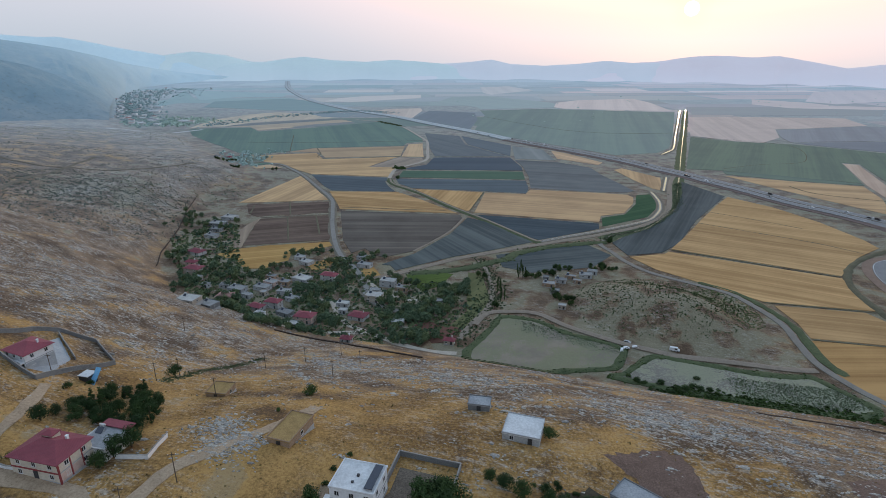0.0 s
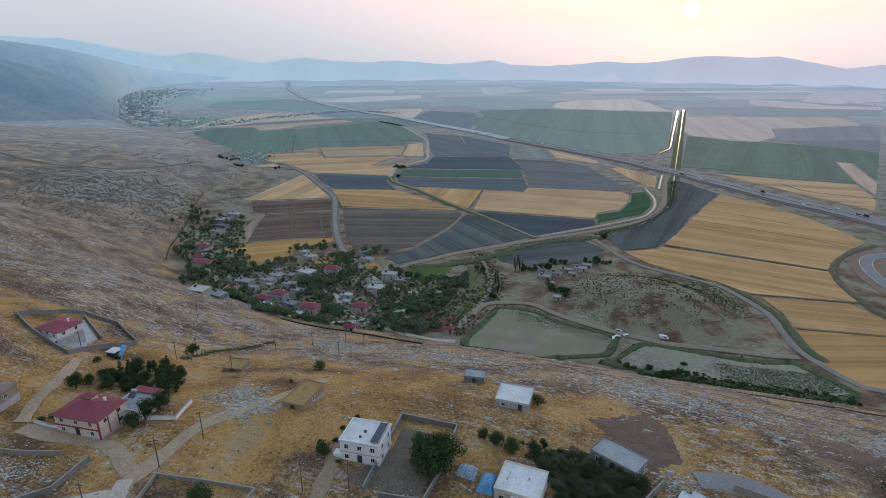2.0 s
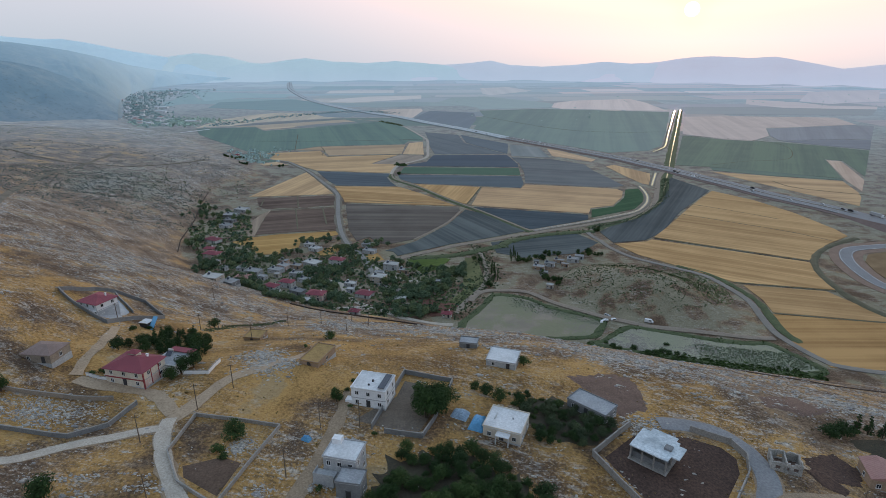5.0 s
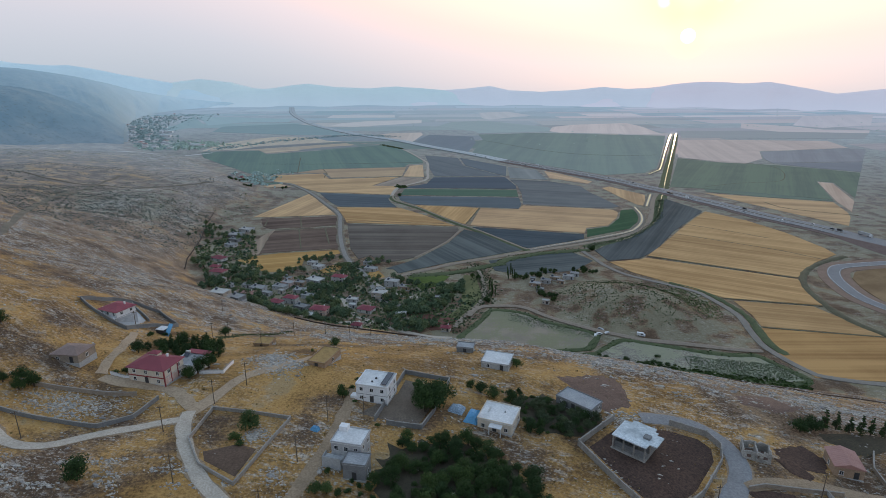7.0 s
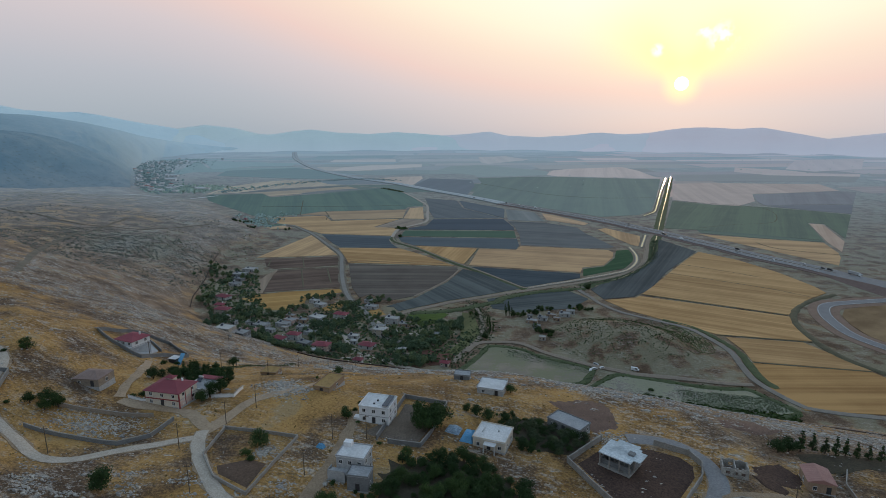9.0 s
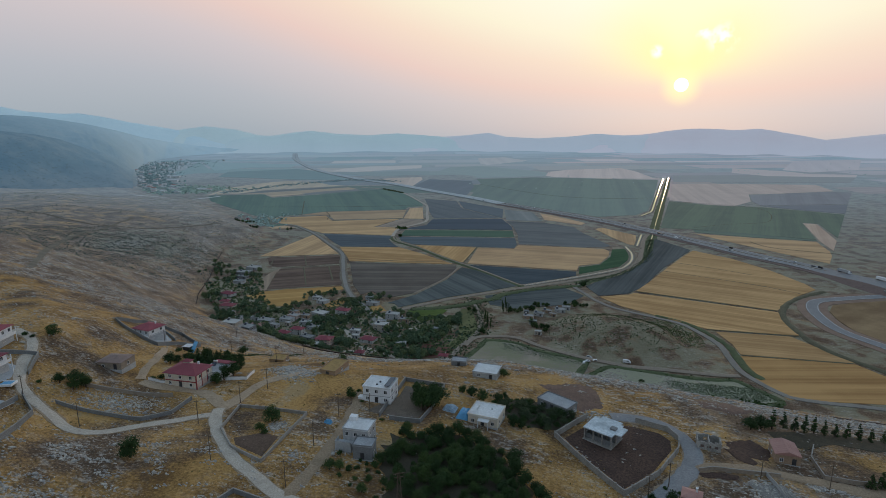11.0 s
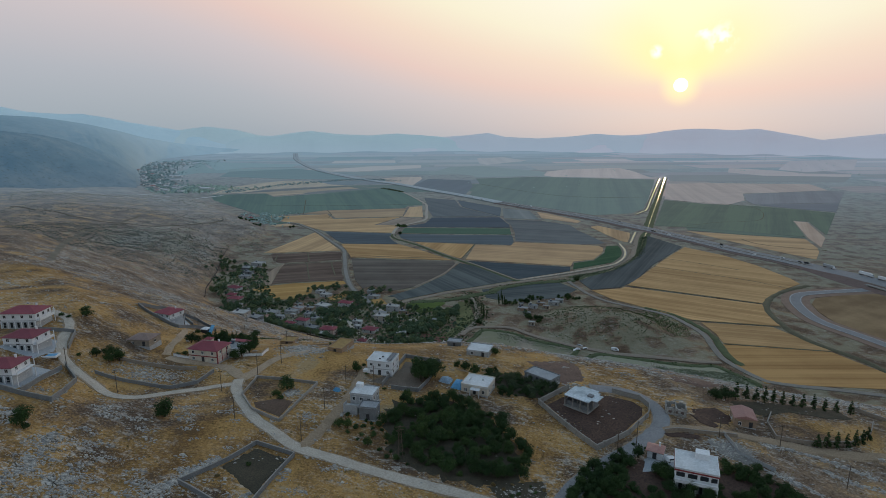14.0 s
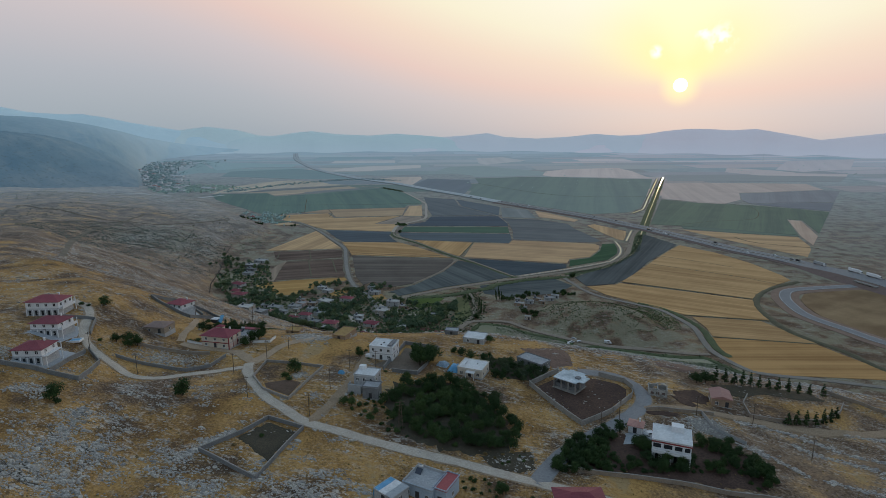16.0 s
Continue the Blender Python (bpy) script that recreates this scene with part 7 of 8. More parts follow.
def join_trees(name, spots, label):
    """A wood of trees too many to count: trunks and leafy crowns in one mesh."""
    cv, cf, mats = [], [], []
    zs = height([p[0] for p in spots], [p[1] for p in spots])
    rr = random.Random(12)
    base = []
    for s in range(4):
        t, c = tree_meshes("round", 100 + s, 0.5)
        c = mesh_of("crown", c, leaf_dark)
        base.append([(np.array([v.co for v in m.vertices]), [tuple(p.vertices) for p in m.polygons]) for m in (t, c)])
        bpy.data.meshes.remove(t)
        bpy.data.meshes.remove(c)
    for (x, y, s), z in zip(spots, zs):
        a, pick = rr.uniform(0, 6.28), rr.randrange(4)
        rot = np.array([[math.cos(a), -math.sin(a), 0], [math.sin(a), math.cos(a), 0], [0, 0, rr.uniform(0.8, 1.15)]]) * s
        leaf = 1 if rr.random() < 0.65 else 2
        for k, (v, f) in enumerate(base[pick]):
            o = len(cv)
            cv.extend((v @ rot.T + (x, y, z)).tolist())
            cf.extend(tuple(i + o for i in p) for p in f)
            mats.extend([leaf if k else 0] * len(f))
    me = bpy.data.meshes.new(name)
    me.from_pydata(cv, [], cf)
    for m in (bark, leaf_village, leaf_village_light):
        me.materials.append(m)
    me.polygons.foreach_set("material_index", mats)
    return tagged(new(name, me), label, "trees", kind="stuff")


# ---- village at the foot of the hill ----
old_white = plain_mat("weathered_whitewash", (0.36, 0.365, 0.37), (0.52, 0.525, 0.53), 2.0, 0.9, 0.35, objvar=0.15)
old_cream = plain_mat("weathered_cream", (0.32, 0.285, 0.24), (0.46, 0.415, 0.36), 2.0, 0.9, 0.35, objvar=0.15)
old_slab = plain_mat("dusty_slab_roof", (0.30, 0.30, 0.295), (0.46, 0.46, 0.455), 1.8, 0.9, 0.4, objvar=0.2)
old_grey = plain_mat("old_grey_roof", (0.19, 0.195, 0.20), (0.31, 0.315, 0.32), 1.8, 0.9, 0.4, objvar=0.2)
VILLAGE = [(-209, 442, 14, "hr"), (-202, 416, 9, "hr"), (-192, 398, 13, "hr"), (-184, 384, 7, "fw"), (-149, 296, 12, "fw"), (-139, 299, 10, "fg"), (-172, 370, 5, "fw"), (-223, 526, 15, "fg"), (-219, 548, 14, "fw"),
           (-214, 487, 11, "fg"), (-217, 506, 11, "fg"), (-158, 370, 7, "fg"), (-147, 364, 12, "fg"), (-150, 349, 10, "hp"), (-136, 352, 7, "fg"), (-130, 367, 11, "fg"), (-126, 376, 10, "fp"), (-126, 357, 5, "fw"),
           (-116, 376, 8, "fg"), (-129, 387, 8, "fg"), (-105, 383, 13, "fw"), (-112, 359, 9, "fg"), (-103, 347, 9, "fg"), (-118, 429, 8, "fw"), (-110, 418, 10, "fw"), (-85, 385, 12, "hr"), (-123, 332, 10, "hr")]
VILLAGE += [(-113, 337, 10, "hr"), (-117, 320, 6, "fb"), (-102, 324, 10, "fg"), (-87, 316, 12, "hr"), (-91, 302, 7, "fw"), (-67, 339, 8, "fw"), (-65, 328, 5, "fw"), (-54, 321, 11, "hr"), (-47, 348, 11, "fw"), (-66, 429, 9, "fg"),
            (-62, 412, 11, "fg"), (-40, 374, 11, "fw"), (-29, 366, 9, "fg"), (-48, 361, 7, "fg"), (-3, 343, 6, "fg"), (-28, 312, 7, "fw"), (4, 288, 6, "hr"), (-54, 276, 6, "hr"), (78, 374, 9, "fg"), (88, 381, 8, "fg"),
            (97, 388, 8, "fg"), (109, 391, 9, "fg"), (116, 398, 7, "fg"), (80, 361, 6, "fg"), (100, 379, 6, "fg"), (80, 336, 5, "fw"), (78, 386, 4, "fg"), (-352, 868, 9, "fw"), (-360, 880, 8, "fg"), (-345, 892, 7, "hr")]
rv = random.Random(8)
for x, y, w, k in VILLAGE:
    d = max(4.0, w * rv.uniform(0.55, 0.75))
    two = (k == "hr" and w > 9 and rv.random() < 0.5) or (k == "fw" and w == 11)
    hh = 4.6 if two else 2.7
    yaw = rv.choice((-24, -18, -12)) + rv.uniform(-6, 6)
    wall = {"r": rv.choice((old_white, old_cream, plaster_pink)), "w": rv.choice((old_white, old_cream, plaster_grey)), "g": rv.choice((plaster_grey, mud_wall, block_wall)), "p": plaster_pink, "b": plaster_white}[k[1]]
    if k[0] == "h":
        house(x, y, yaw, w, d, hh, "hip", wall, tile_red if k[1] == "r" else tile_pink, "village house with red hipped tile roof", 2 if two else 1, 1.5, 2, "village houses", tanks=0, stacks=1)
    else:
        house(x, y, yaw, w, d, hh, "flat", wall, old_slab if k[1] in "wb" else old_grey, "flat-roofed village house with a " + ("whitish" if k[1] in "wb" else "grey") + " slab roof", 2 if two else 1, 1.5, 2, "village houses", tanks=1 if w > 7 else 0)

CLUMPS = [(-219, 431, 6, 17, 6), (-189, 379, 5, 18, 8), (-182, 380, 8, 21, 8), (-165, 350, 8, 13, 5), (-221, 521, 15, 21, 10), (-248, 524, 10, 20, 8), (-261, 547, 5, 11, 4), (-163, 388, 9, 18, 6), (-181, 413, 7, 20, 6), (-146, 346, 10, 14, 7), (-129, 325, 8, 13, 10),
          (-111, 293, 5, 8, 8), (-100, 298, 5, 9, 8), (-84, 290, 6, 6, 4), (-140, 394, 9, 10, 8), (-130, 413, 5, 8, 3)]
CLUMPS += [(-110, 442, 9, 7, 8), (-127, 439, 3, 7, 3), (-99, 354, 6, 13, 4), (-90, 359, 7, 15, 6), (-101, 370, 5, 9, 4), (-82, 371, 6, 12, 6), (-83, 414, 7, 16, 8), (-71, 382, 6, 17, 6), (-76, 320, 5, 11, 5), (-88, 339, 6, 10, 4), (-68, 312, 6, 7, 5), (-58, 382, 4, 12, 3),
           (-58, 435, 8, 10, 6), (-33, 325, 6, 15, 10), (-23, 316, 8, 13, 10), (-16, 330, 6, 21, 12)]
CLUMPS += [(-9, 339, 5, 20, 9), (-25, 296, 10, 8, 11), (-13, 294, 7, 6, 6), (-37, 349, 5, 8, 4), (7, 360, 7, 13, 9), (16, 369, 4, 11, 6), (1, 330, 3, 11, 4), (7, 339, 2, 10, 3), (-36, 382, 8, 8, 6), (-22, 371, 4, 7, 3), (-3, 360, 4, 9, 3)]
VILLAGE_GREEN = [(-28, 395), (-6, 402), (8, 396), (-2, 374), (-14, 364), (-24, 378)]
SPOTS = [(x + rv.gauss(0, a * 0.8), y + rv.gauss(0, b * 0.6), rv.uniform(0.85, 1.55)) for x, y, a, b, n in CLUMPS for _ in range(int(n * 2.3))]
GREEN = [(-244, 470), (-228, 545), (-200, 520), (-176, 450), (-152, 400), (-120, 398), (-96, 430), (-76, 440), (-52, 386), (-20, 384), (12, 374), (28, 340), (8, 296), (-30, 286), (-90, 288), (-130, 312), (-165, 338), (-192, 372), (-218, 425)]
while len(SPOTS) < 540:
    x, y = rv.uniform(-244, 28), rv.uniform(286, 545)
    if inside(GREEN, x, y) and all(abs(x - q[0]) + abs(y - q[1]) > q[2] * 0.5 + 3 for q in VILLAGE) and not inside(VILLAGE_GREEN, x, y):
        SPOTS.append((x, y, rv.uniform(0.5, 1.1)))
join_trees("village_trees", SPOTS, "dark green broadleaf trees among the village houses")
GROVES = [(60, 395, 3, 10, 6), (70, 391, 7, 5, 6), (82, 397, 5, 4, 6), (95, 405, 6, 4, 6), (124, 408, 7, 6, 9), (132, 405, 5, 5, 4), (41, 360, 2, 14, 7), (35, 344, 2, 8, 3), (87, 344, 4, 6, 6), (79, 355, 3, 7, 4), (30, 395, 3, 6, 3), (150, 474, 3, 3, 4), (-338, 862, 14, 16, 12), (-300, 790, 8, 6, 5), (-60, 745, 4, 6, 4), (-245, 800, 3, 3, 2)]
for x, y, a, b, n in GROVES:
    for _ in range(n):
        tree(x + rv.uniform(-a, a), y + rv.uniform(-b, b), "tall" if x in (60, 41) else "round", rv.uniform(0.9, 1.35), rv.choice((leaf_dark, leaf_mid)), "dark tree beside the farm lane", "farm trees")
tagged(sheet("field", VILLAGE_GREEN, 0.3, field_mat("lush_crop", (0.055, 0.085, 0.02), (0.10, 0.14, 0.04), 20, 2.0, 0.4)), "lush green vegetable field beside the village", "field", kind="structure")
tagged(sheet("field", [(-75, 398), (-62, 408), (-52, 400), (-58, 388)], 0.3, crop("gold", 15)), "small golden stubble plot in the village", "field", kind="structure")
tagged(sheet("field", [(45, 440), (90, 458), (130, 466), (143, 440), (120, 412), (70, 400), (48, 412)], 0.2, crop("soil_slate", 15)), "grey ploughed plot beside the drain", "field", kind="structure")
tagged(sheet("field", [(-20, 310), (-6, 316), (12, 306), (8, 290), (-6, 288)], 0.3, field_mat("red_field", (0.10, 0.05, 0.04), (0.17, 0.09, 0.07), 20, 2.0, 0.4)), "reddish bare plot at the village edge", "field", kind="structure")
tagged(sheet("field", [(20, 400), (30, 396), (33, 350), (24, 320), (8, 300), (2, 306), (16, 330), (18, 370)], 0.26, crop("crop_dry", 60)), "green meadow strip beside the stream", "field", kind="structure")
WADI = [(30, 425), (34, 409), (36, 380), (35, 355), (30, 336), (23, 323), (17, 311), (10, 293)]
tagged(ribbon("stream_bed", WADI, 3.2, 0.32, dirt, 4, across=2, crown=0.1, uneven=0.35), "pale stony stream bed", "stream", kind="structure")
for line, w in (([(-112, 300), (-94, 296), (-70, 300), (-46, 300), (-24, 286), (-6, 278), (8, 276)], 4.0), ([(-100, 360), (-88, 350), (-76, 345), (-70, 330), (-60, 312), (-48, 303)], 3.5), ([(-120, 395), (-108, 380), (-100, 362)], 3.0), ([(-66, 400), (-50, 372), (-36, 356), (-22, 348), (-8, 350)], 3.5)):
    tagged(ribbon("village_lane", line, w, 0.3, road_dust, 4, across=2, crown=0.1), "pale village lane between gardens", "road", kind="structure")


def rocks(name, count, seed, size, where, material, label):
    """Weathered limestone blocks, half sunk in the ground, joined as one ledge field."""
    rr = random.Random(seed)
    rs = np.random.RandomState(seed)
    verts, faces = [], []
    xs, ys = where(rs, count)
    for x, y, z in zip(xs.tolist(), ys.tolist(), height(xs, ys).tolist()):
        s = size * rr.uniform(0.4, 1.0) * (2.0 if rr.random() < 0.06 else 1.0)
        a = rr.gauss(-0.25, 0.35)
        ca, sa = math.cos(a), math.sin(a)
        base = len(verts)
        L, W, H = s * rr.uniform(1.0, 2.2), s * rr.uniform(0.6, 1.0), s * rr.uniform(0.35, 0.8)
        for zz, k in ((-0.3, 1.0), (0.55, 0.95), (1.0, 0.55)):
            for i in range(5):
                t = i * 1.2566
                px, py = L * k * math.cos(t) * rr.uniform(0.7, 1.1), W * k * math.sin(t) * rr.uniform(0.7, 1.1)
                verts.append((x + px * ca - py * sa, y + px * sa + py * ca, z + H * zz * rr.uniform(0.8, 1.15)))
        for r in (0, 5):
            for i in range(5):
                j = (i + 1) % 5
                faces.append((base + r + i, base + r + j, base + r + 5 + j, base + r + 5 + i))
        faces.append(tuple(base + 10 + i for i in range(5)))
    me = bpy.data.meshes.new(name)
    me.from_pydata(verts, [], faces)
    me.materials.append(material)
    return tagged(new(name, me), label, "rocks", kind="stuff")


def rock_mat():
    m, nt, b = tree_of("limestone")
    g = nt.nodes.new("ShaderNodeNewGeometry")
    n = noise_node(nt, g.outputs["Position"], 0.5, 5, 0.7)
    r = ramp_node(nt, [(0.3, (0.17, 0.164, 0.155)), (0.7, (0.55, 0.53, 0.495))])
    nt.links.new(n, r.inputs[0])
    c = mixc(nt, 1.0, r.outputs[0], mixc(nt, g.outputs["Random Per Island"], (0.65, 0.65, 0.68), (1.25, 1.2, 1.12)), "MULTIPLY")
    nt.links.new(c, b.inputs["Base Color"])
    b.inputs["Roughness"].default_value = 0.95
    bump(nt, b, n, 0.6, 0.1)
    return m


limestone = rock_mat()


def in_zone(x0, x1, y0, y1, bias):
    def pick(rs, n):
        x, y = rs.uniform(x0, x1, n * 12), rs.uniform(y0, y1, n * 12)
        lump = wavy(x, y * 2.2, 7.0, 9.0)
        ok = (zones(x, y)[1] + 0.45 * lump > bias + rs.uniform(-0.15, 0.15, n * 12)) & (toe_distance(x, y) > 3)
        return x[ok][:n], y[ok][:n]
    return pick


def heap(cx, cy, sx, sy):
    return lambda rs, n: (rs.normal(cx, sx, n), rs.normal(cy, sy, n))


rocks("limestone_rocks", 6500, 1, 0.46, in_zone(-60, 260, 105, 235, 0.42), limestone, "grey weathered limestone ledges along the slope")
rocks("limestone_rocks", 7000, 2, 0.36, in_zone(-150, -20, -20, 62, 0.40), limestone, "grey limestone outcrops in dry grass")
rocks("limestone_rocks", 4500, 3, 0.42, in_zone(-260, -40, 100, 330, 0.40), limestone, "scattered pale stones on the hillside")
rocks("limestone_rocks", 1100, 4, 0.34, in_zone(-30, 180, 40, 110, 0.38), limestone, "scattered pale stones between the plots")
rocks("limestone_rocks", 700, 5, 0.35, heap(-52, 110, 4, 3.5), limestone, "heap of pale limestone rubble")
rocks("limestone_rocks", 900, 6, 0.3, heap(97, 54, 4, 3.5), limestone, "grey building rubble")
rocks("limestone_rocks", 500, 7, 0.35, heap(-102, 82, 7, 3), limestone, "stones lying in the fallow plot")
rocks("limestone_rocks", 400, 8, 0.3, heap(57, 90, 3, 3), limestone, "rubble heap beside the shell building")


def ledge(lines, spread):
    """Stones strung along lines, as walls fallen down or beds that crop out."""
    pts = [p for line in lines for p in resample(line, 0.5)]

    def pick(rs, n):
        at = rs.randint(0, len(pts), n)
        return np.array([pts[i].x for i in at]) + rs.normal(0, spread, n), np.array([pts[i].y for i in at]) + rs.normal(0, spread, n)
    return pick


rocks("limestone_rocks", 1300, 9, 0.42, ledge([[(108, 42), (113, 36), (117, 29)], [(111, 60), (126, 57), (138, 49), (151, 42)], [(122, 27), (130, 26), (137, 24)], [(149, 59), (165, 59)], [(104, 44), (110, 38)], [(125, 48), (150, 33), (170, 26)]], 0.7), limestone,
      "broken ledges of pale stone across the slope")
rocks("limestone_rocks", 700, 10, 0.4, ledge([[(-66, 17), (-62, 25), (-57, 32)], [(-126, 36), (-118, 40)]], 1.0), limestone, "bank of loose stones outside the yard wall")
rocks("limestone_rocks", 1200, 11, 0.42, ledge([[(-103, 36), (-100, 20), (-102, 4)], [(-90, 24), (-88, 10), (-84, -2)], [(-30, 14), (-14, 8), (-4, 2)], [(-34, 10), (-20, 2)], [(-72, 12), (-52, 4)]], 1.2), limestone, "low ridges of limestone in the grass")
rocks("limestone_rocks", 500, 14, 0.35, heap(-57, 121, 4, 3), limestone, "heap of pale limestone blocks")
rocks("limestone_rocks", 250, 15, 0.3, heap(-47.5, 73, 1.6, 1.6), limestone, "pile of cleared stones in the garden plot")
rocks("limestone_rocks", 350, 16, 0.25, ledge([[(44, 69), (52, 64), (62, 74)], [(60, 68), (70, 78)]], 2.5), limestone, "building rubble inside the walled plot")
rocks("limestone_rocks", 500, 17, 0.28, heap(-100, 86, 8, 3.5), limestone, "loose stones in the fallow plot")
rocks("limestone_rocks", 600, 12, 0.28, ledge([MAIN[3:14], WEST], 3.0), limestone, "stones cleared to the roadside")
rocks("limestone_rocks", 350, 13, 0.3, heap(27, 25, 5, 2.5), limestone, "debris strewn beside the road")


def tufts(name, count, seed, where, size, mat, label, category="shrubs", z=None):
    """Low shrubs or reeds, far too many to count."""
    rr = random.Random(seed)
    bm_v, bm_f = [], []
    spots = [where(rr) for _ in range(count)]
    zs = height([p[0] for p in spots], [p[1] for p in spots]).tolist() if z is None else [z] * count
    for (x, y), zz in zip(spots, zs):
        s = size * rr.uniform(0.5, 1.4)
        for k in range(7):
            a, t = rr.uniform(0, 6.28), rr.uniform(0.2, 1.0)
            c = Vector((x + s * 0.5 * math.cos(a), y + s * 0.5 * math.sin(a), zz + s * 0.4 * t))
            n = Vector((math.cos(a), math.sin(a), rr.uniform(0.2, 1.2))).normalized()
            u = n.orthogonal().normalized() * s * 0.45
            v = n.cross(u)
            b = len(bm_v)
            bm_v += [tuple(c + u), tuple(c + v), tuple(c - u), tuple(c - v)]
            bm_f.append((b, b + 1, b + 2, b + 3))
    me = bpy.data.meshes.new(name)
    me.from_pydata(bm_v, [], bm_f)
    me.materials.append(mat)
    return tagged(new(name, me), label, category, kind="stuff")


leaf_garden = leaf_mat("leaf_garden", (0.085, 0.115, 0.062), (0.155, 0.19, 0.10), 0.05)
# the next two are paled leaf colours, aerial haze put into them
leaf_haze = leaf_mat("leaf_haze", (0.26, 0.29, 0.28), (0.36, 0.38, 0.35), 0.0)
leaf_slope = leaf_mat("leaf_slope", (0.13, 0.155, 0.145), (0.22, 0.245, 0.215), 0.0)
leaf_shrub = leaf_mat("leaf_shrub", (0.070, 0.095, 0.055), (0.135, 0.16, 0.095), 0.05)
weed = leaf_mat("leaf_weed", (0.15, 0.18, 0.115), (0.24, 0.27, 0.185))


def disc(cx, cy, rx, ry):
    def pick(rr):
        a, r = rr.uniform(0, 6.28), math.sqrt(rr.random())
        return cx + rx * r * math.cos(a), cy + ry * r * math.sin(a)
    return pick


def along(line, spread):
    pts = resample(line, 2.0)

    def pick(rr):
        p = rr.choice(pts)
        return p.x + rr.gauss(0, spread), p.y + rr.gauss(0, spread)
    return pick


def in_green(rr):
    while True:
        x, y = rr.uniform(-244, 28), rr.uniform(286, 545)
        if inside(GREEN, x, y) and all(abs(x - q[0]) + abs(y - q[1]) > q[2] * 0.75 + 1 for q in VILLAGE):
            return x, y


tufts("garden_shrubs", 2600, 31, in_green, 1.7, leaf_garden, "green vegetable beds and hedges between the village houses")
tufts("garden_shrubs", 500, 32, in_green, 2.2, leaf_village, "dark hedges and vines between the village houses")
tufts("shrubs", 1500, 1, disc(145, 336, 60, 50), 0.62, leaf_shrub, "low olive-green shrubs dotting the mound")
tufts("shrubs", 700, 33, disc(150, 345, 52, 42), 0.7, leaf_mid, "small green bushes dotting the mound")
tufts("shrubs", 900, 2, disc(190, 335, 18, 34), 0.6, leaf_garden, "yellow-green scrub on the mound's flank")
tufts("reeds", 1100, 3, along(POND_A + POND_A[:1], 0.9), 1.1, leaf_mid, "dark reeds fringing the pond", "reeds")
tufts("reeds", 1300, 4, along(POND_B + POND_B[:1], 1.0), 1.1, leaf_mid, "dark reeds fringing the pond", "reeds")
tufts("reeds", 700, 5, lambda rr: (lambda t: (112 + 90 * t + rr.gauss(0, 2), 240 - 24 * t + rr.gauss(0, 2.5)))(rr.random()), 1.5, leaf_mid, "dense dark reed bed along the hill side of the pond", "reeds")
tufts("water_weed", 2600, 6, lambda rr: (lambda t: (150 + 54 * t + rr.uniform(-4, 4), 240 - 8 * t + rr.uniform(-15, 12) * (1 - 0.4 * t)))(rr.random()), 0.55, weed, "pale green floating weed on the pond", "water weed", 0.36)
for x, y, k in ((98, 252, 1.5), (101, 247, 2.2), (104, 246, 1.6), (112, 245, 2.3), (105, 239, 1.6), (119, 239, 2.4), (123, 240, 2.6), (128, 242, 2.4), (131, 240, 2.0), (133, 250, 1.7), (135, 239, 1.8), (137, 235, 1.8), (87, 242, 1.6), (115, 237, 1.8), (151, 237, 1.0)):
    tree(x, y, "bush", k, leaf_mid, "dark green willow bush standing in the pond", "pond bushes", z=0.3)
tufts("water_weed", 1500, 34, lambda rr: (lambda t, u: (50 + 54 * t + rr.gauss(0, 2.5), 316 - 32 * t - 13 * u + rr.gauss(0, 2)))(rr.random(), rr.random() ** 2), 0.42, weed, "pale green floating weed along the pond edge", "water weed", 0.36)
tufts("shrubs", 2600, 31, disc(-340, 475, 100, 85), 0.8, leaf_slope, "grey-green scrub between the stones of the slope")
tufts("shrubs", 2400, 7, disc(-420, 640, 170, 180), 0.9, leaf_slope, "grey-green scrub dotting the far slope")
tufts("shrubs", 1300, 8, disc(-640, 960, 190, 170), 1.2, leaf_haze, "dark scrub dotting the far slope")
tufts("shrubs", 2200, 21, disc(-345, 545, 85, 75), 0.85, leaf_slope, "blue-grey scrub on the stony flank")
tufts("shrubs", 300, 9, disc(-300, 640, 60, 90), 1.0, leaf_shrub, "grey-green scrub on the stony slope")
tufts("shrubs", 900, 10, along(DRAIN, 2.6), 1.1, leaf_shrub, "weeds along the drain", "weeds")
tufts("shrubs", 1100, 11, along(STREAM[4:], 2.4), 1.1, leaf_shrub, "weeds along the stream", "weeds")
tufts("shrubs", 700, 12, along(WADI, 5), 1.1, leaf_shrub, "weeds along the stream bed", "weeds")
tufts("shrubs", 700, 13, along([(-92, 158), (-86, 178), (-80, 196), (-76, 205)], 1.1), 0.4, leaf_shrub, "green weeds along a seep", "weeds")
tufts("dry_tufts", 3200, 14, lambda rr: (rr.uniform(-160, 190), rr.uniform(-10, 160)), 0.34, leaf_straw, "dry grass and thistle tufts", "dry grass")

# leaves of the distance: haze painted into the leaf colour
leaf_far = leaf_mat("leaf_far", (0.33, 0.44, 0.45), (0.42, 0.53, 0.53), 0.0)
# far town under the left hills and trees along the plain's roads
rf = random.Random(4)
TOWN = [(-720, 1370), (-860, 1500), (-1010, 1720), (-1150, 1960), (-1300, 2350), (-1330, 2750)]


def in_town(rr):
    """A place in the town that follows the foot of the hills, thinning with distance."""
    k = min(4, int(5 * rr.random() ** 1.5))
    a, b = Vector(TOWN[k]), Vector(TOWN[k + 1])
    p = a.lerp(b, rr.random())
    w = 26 + 14 * k
    return p.x + 30 + rr.gauss(0, w), p.y + rr.gauss(0, w)


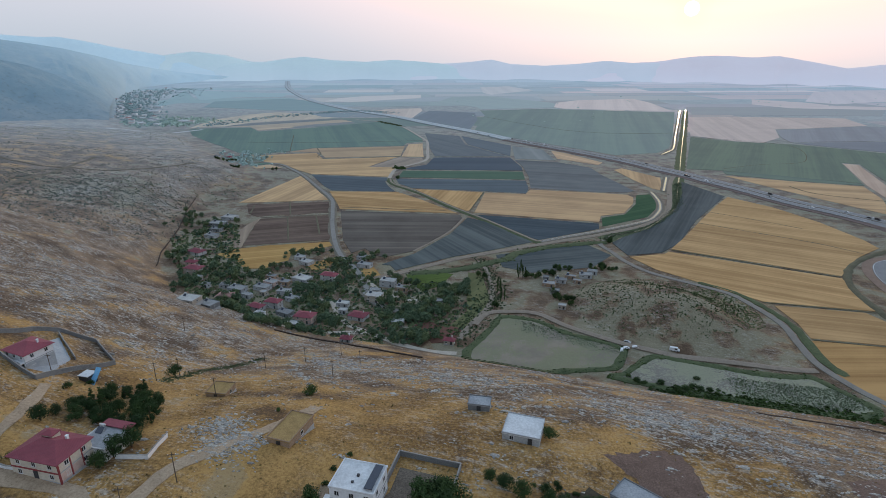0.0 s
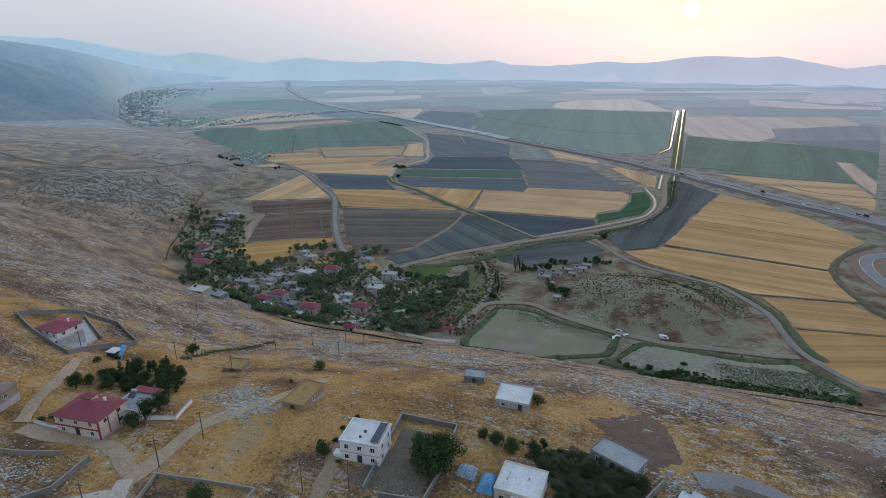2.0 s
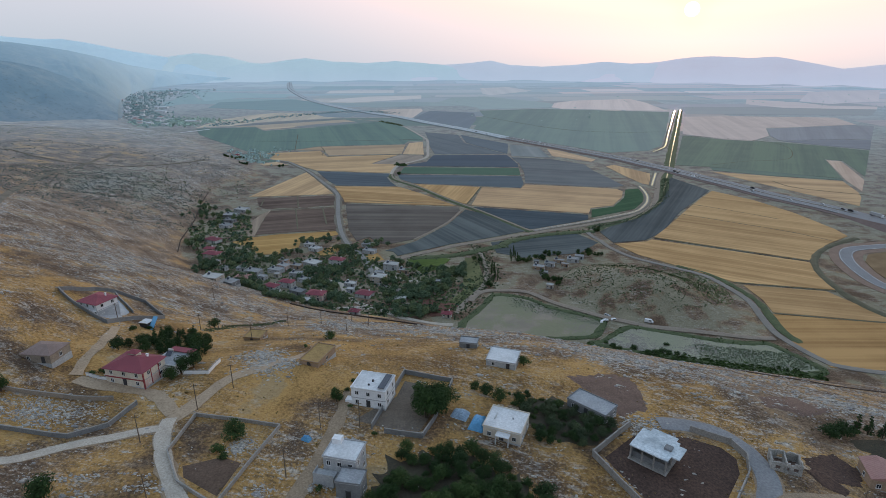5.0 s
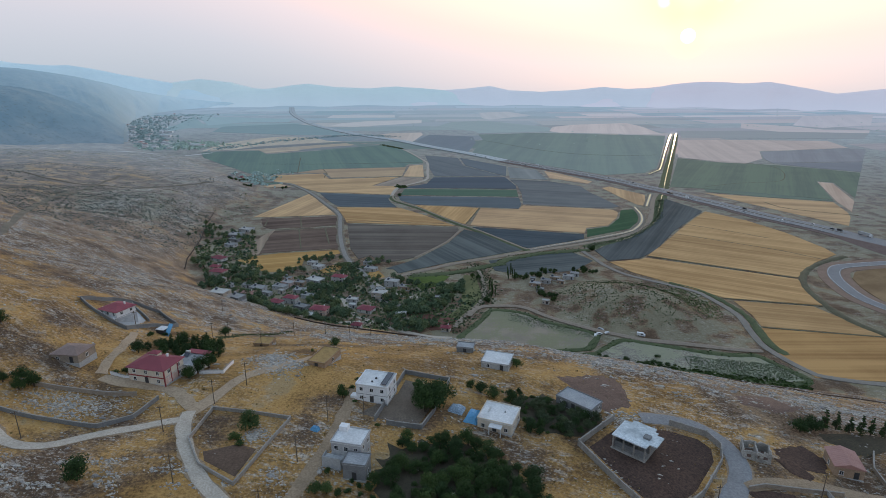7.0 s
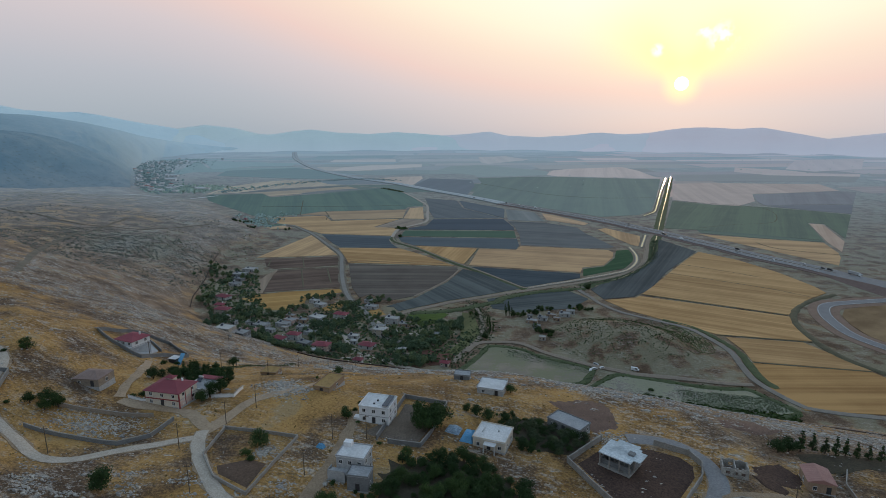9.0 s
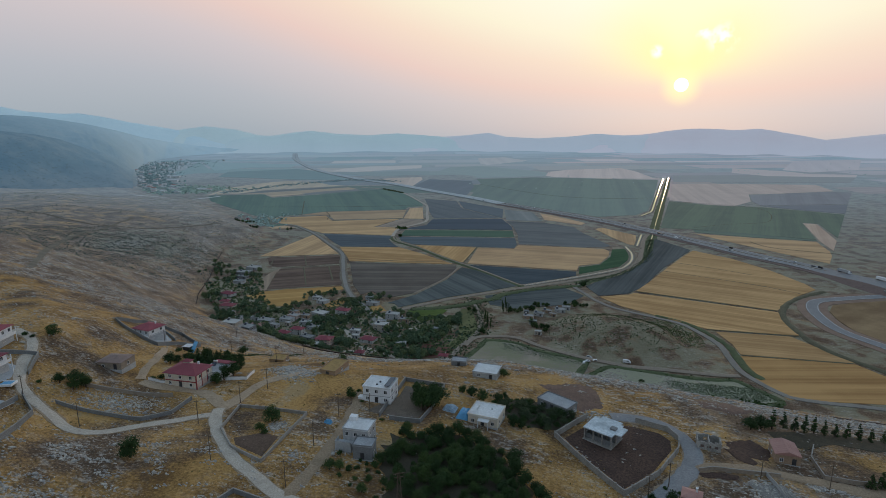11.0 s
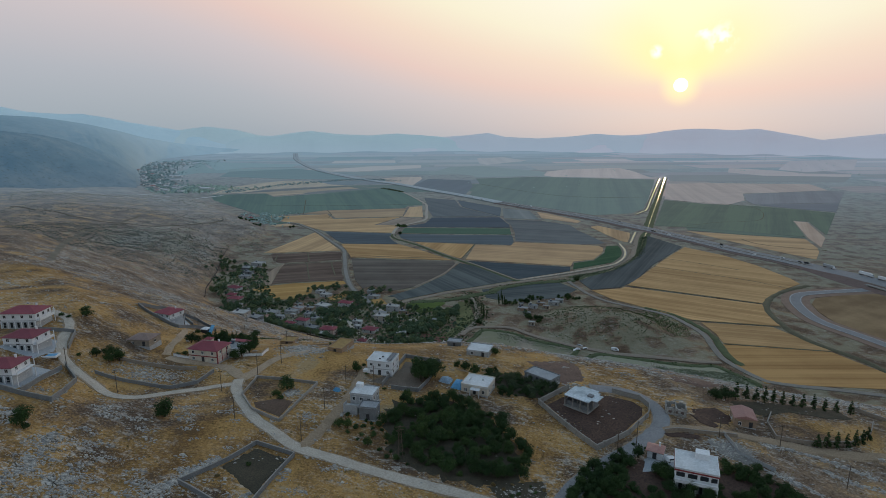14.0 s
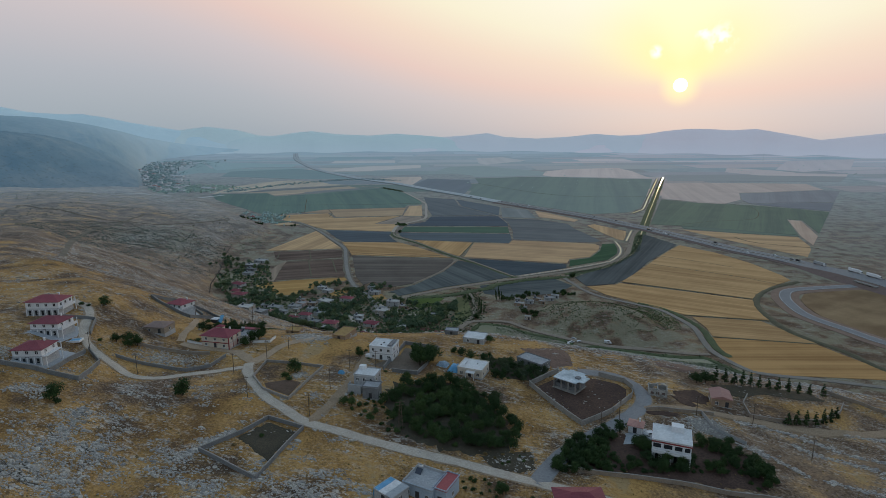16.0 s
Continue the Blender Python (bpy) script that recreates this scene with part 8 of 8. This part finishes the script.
for _ in range(95):
    x, y = in_town(rf)
    house(x, y, rf.uniform(-30, 30), rf.uniform(8, 15), rf.uniform(7, 11), rf.uniform(3.0, 6.5), rf.choice(("flat", "flat", "hip")), plaster_white, rf.choice((roof_screed, roof_grey, tile_pink)), "pale house of the distant town", 1, 1.5, 1, "distant town houses", tanks=0, z=0.0)
for x, y, w in ((-905, 1790, 46), (-840, 1650, 34), (-640, 1395, 26), (-720, 1345, 14)):
    house(x, y, -8, w, 11, 5.5, "gable", plaster_white, roof_screed, "long white shed at the edge of the distant town", 1, 1.6, 4, "distant town houses", tanks=0, z=0.0, name="warehouse")
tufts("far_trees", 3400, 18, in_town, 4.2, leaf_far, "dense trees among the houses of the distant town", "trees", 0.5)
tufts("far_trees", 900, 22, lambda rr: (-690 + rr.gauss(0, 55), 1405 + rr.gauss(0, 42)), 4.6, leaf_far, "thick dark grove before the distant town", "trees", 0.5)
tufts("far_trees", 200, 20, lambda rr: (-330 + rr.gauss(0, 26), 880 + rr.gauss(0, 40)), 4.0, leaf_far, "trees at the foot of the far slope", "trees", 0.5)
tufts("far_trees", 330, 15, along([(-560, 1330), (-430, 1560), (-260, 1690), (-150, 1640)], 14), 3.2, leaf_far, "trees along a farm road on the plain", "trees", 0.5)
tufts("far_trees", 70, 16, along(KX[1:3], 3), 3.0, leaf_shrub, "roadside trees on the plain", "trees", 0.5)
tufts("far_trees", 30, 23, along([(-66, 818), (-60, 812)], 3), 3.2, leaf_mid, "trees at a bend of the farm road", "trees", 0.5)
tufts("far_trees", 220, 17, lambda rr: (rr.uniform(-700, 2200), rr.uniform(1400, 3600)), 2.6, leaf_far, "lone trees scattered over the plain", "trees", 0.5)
for _ in range(22):
    t = rf.uniform(0.35, 0.95)
    i = int(t * (len(HIGHWAY) - 1))
    a, b = Vector(HIGHWAY[i]), Vector(HIGHWAY[min(i + 1, len(HIGHWAY) - 1)])
    d = (b - a).normalized()
    lane = rf.choice((7.2, -7.2, 5.2, -9.0))
    p = a.lerp(b, rf.random()) + Vector((-d.y, d.x)) * lane
    car(p.x, p.y, math.degrees(math.atan2(d.y, d.x)), rf.choice((plaster_white, plaster_grey, dark_metal)), "vehicle standing on the highway", rf.random() < 0.4, 1.74)


# ---- where the slip road runs under the highway ----
def overpass():
    """The highway rises over the slip road on an embankment with a concrete bridge."""
    a, b = Vector((440, 538)), Vector((481, 330))
    d = (b - a).normalized()
    side = Vector((-d.y, d.x))
    n = 24
    bank, deck = bmesh.new(), bmesh.new()
    rows, tops = [], []
    for i in range(n + 1):
        t = i / n
        c = a.lerp(b, t)
        top = 1.8 + 3.6 * float(smooth(np.array(min(t, 1 - t) * 2), 0.0, 0.75))
        w = 13.5 + (top - 1.8) * 2.0 + 4
        rows.append([bank.verts.new((c.x + side.x * o, c.y + side.y * o, z)) for o, z in ((-w, 0.0), (-13.6, top - 0.12), (13.6, top - 0.12), (w, 0.0))])
        tops.append([deck.verts.new((c.x + side.x * o, c.y + side.y * o, z)) for o, z in ((-13, top - 0.3), (-13, top), (13, top), (13, top - 0.3))])
    for bm, rr in ((bank, rows), (deck, tops)):
        for p, q in zip(rr, rr[1:]):
            for j in range(3):
                bm.faces.new((p[j], p[j + 1], q[j + 1], q[j]))
        bmesh.ops.recalc_face_normals(bm, faces=bm.faces)
    tagged(new("embankment", mesh_of("embankment", bank, MATS["ramp_bank"], False)), "reddish bare embankment carrying the highway", "embankment", kind="structure")
    tagged(new("road", mesh_of("road", deck, asphalt_pale, False)), "raised grey carriageway of the highway", "road", kind="structure")
    c = a.lerp(b, 0.5)
    yaw = math.degrees(math.atan2(d.y, d.x))
    e = new("overpass")
    e.matrix_world = pose(c.x, c.y, 0, 0, 0, yaw)
    tagged(e, "concrete highway bridge over the slip road", "bridge")
    boxed("girder", e, concrete, (-13, -18.4, 3.7, 13, -13.2, 4.7), (-13, 13.2, 3.7, 13, 18.4, 4.7))
    boxed("parapet", e, concrete, (-16, -13.6, 5.2, 16, -13.3, 6.1), (-16, 13.3, 5.2, 16, 13.6, 6.1))
    # solid near-black block that stands in for the shade under the bridge
    boxed("underpass", e, plain_mat("shaded_concrete", (0.03, 0.03, 0.032), (0.06, 0.06, 0.062), 2.0), (-9.5, -18.2, 0.2, 9.5, 18.2, 3.7))
    boxed("abutment", e, concrete, (-11.5, -18.6, 0, -9.5, 18.6, 3.7), (9.5, -18.6, 0, 11.5, 18.6, 3.7))


overpass()


def lorry(x, y, yaw, z, trailer_mat, label):
    e = new("lorry")
    e.matrix_world = pose(x, y, z, 0, 0, yaw)
    tagged(e, label, "truck")
    boxed("cab", e, plaster_white, (5.6, -1.2, 0.6, 7.8, 1.2, 3.0), (5.3, -1.2, 0.6, 5.6, 1.2, 3.4))
    boxed("windscreen", e, glass, (7.8, -1.0, 1.8, 7.84, 1.0, 2.7))
    boxed("trailer", e, trailer_mat, (-8.0, -1.25, 1.1, 5.0, 1.25, 3.9))
    boxed("chassis", e, dark_metal, (-7.8, -0.8, 0.7, 5.6, 0.8, 1.1))
    for wx in (-6.6, -5.3, -4.0, 3.9, 6.6):
        for wy in (-1.05, 1.05):
            bm = bmesh.new()
            bmesh.ops.create_cone(bm, cap_ends=True, segments=10, radius1=0.5, radius2=0.5, depth=0.35, matrix=Matrix.Translation((wx, wy, 0.5)) @ Matrix.Rotation(radians(90), 4, "X"))
            part("wheel", bm, dark_metal, e)


for x, y, mat, lab in ((454, 517, plaster_grey, "grey lorry with box trailer on the highway"), (463.5, 473, plaster_white, "white articulated lorry on the highway"), (467.5, 451, plaster_white, "white lorry with a long trailer on the highway")):
    lorry(x, y, -78, 1.8 + 3.6 * float(smooth(np.array(min(545 - y, y - 330) / 215 * 2), 0.0, 0.75)) if y < 545 else 1.75, mat, lab)
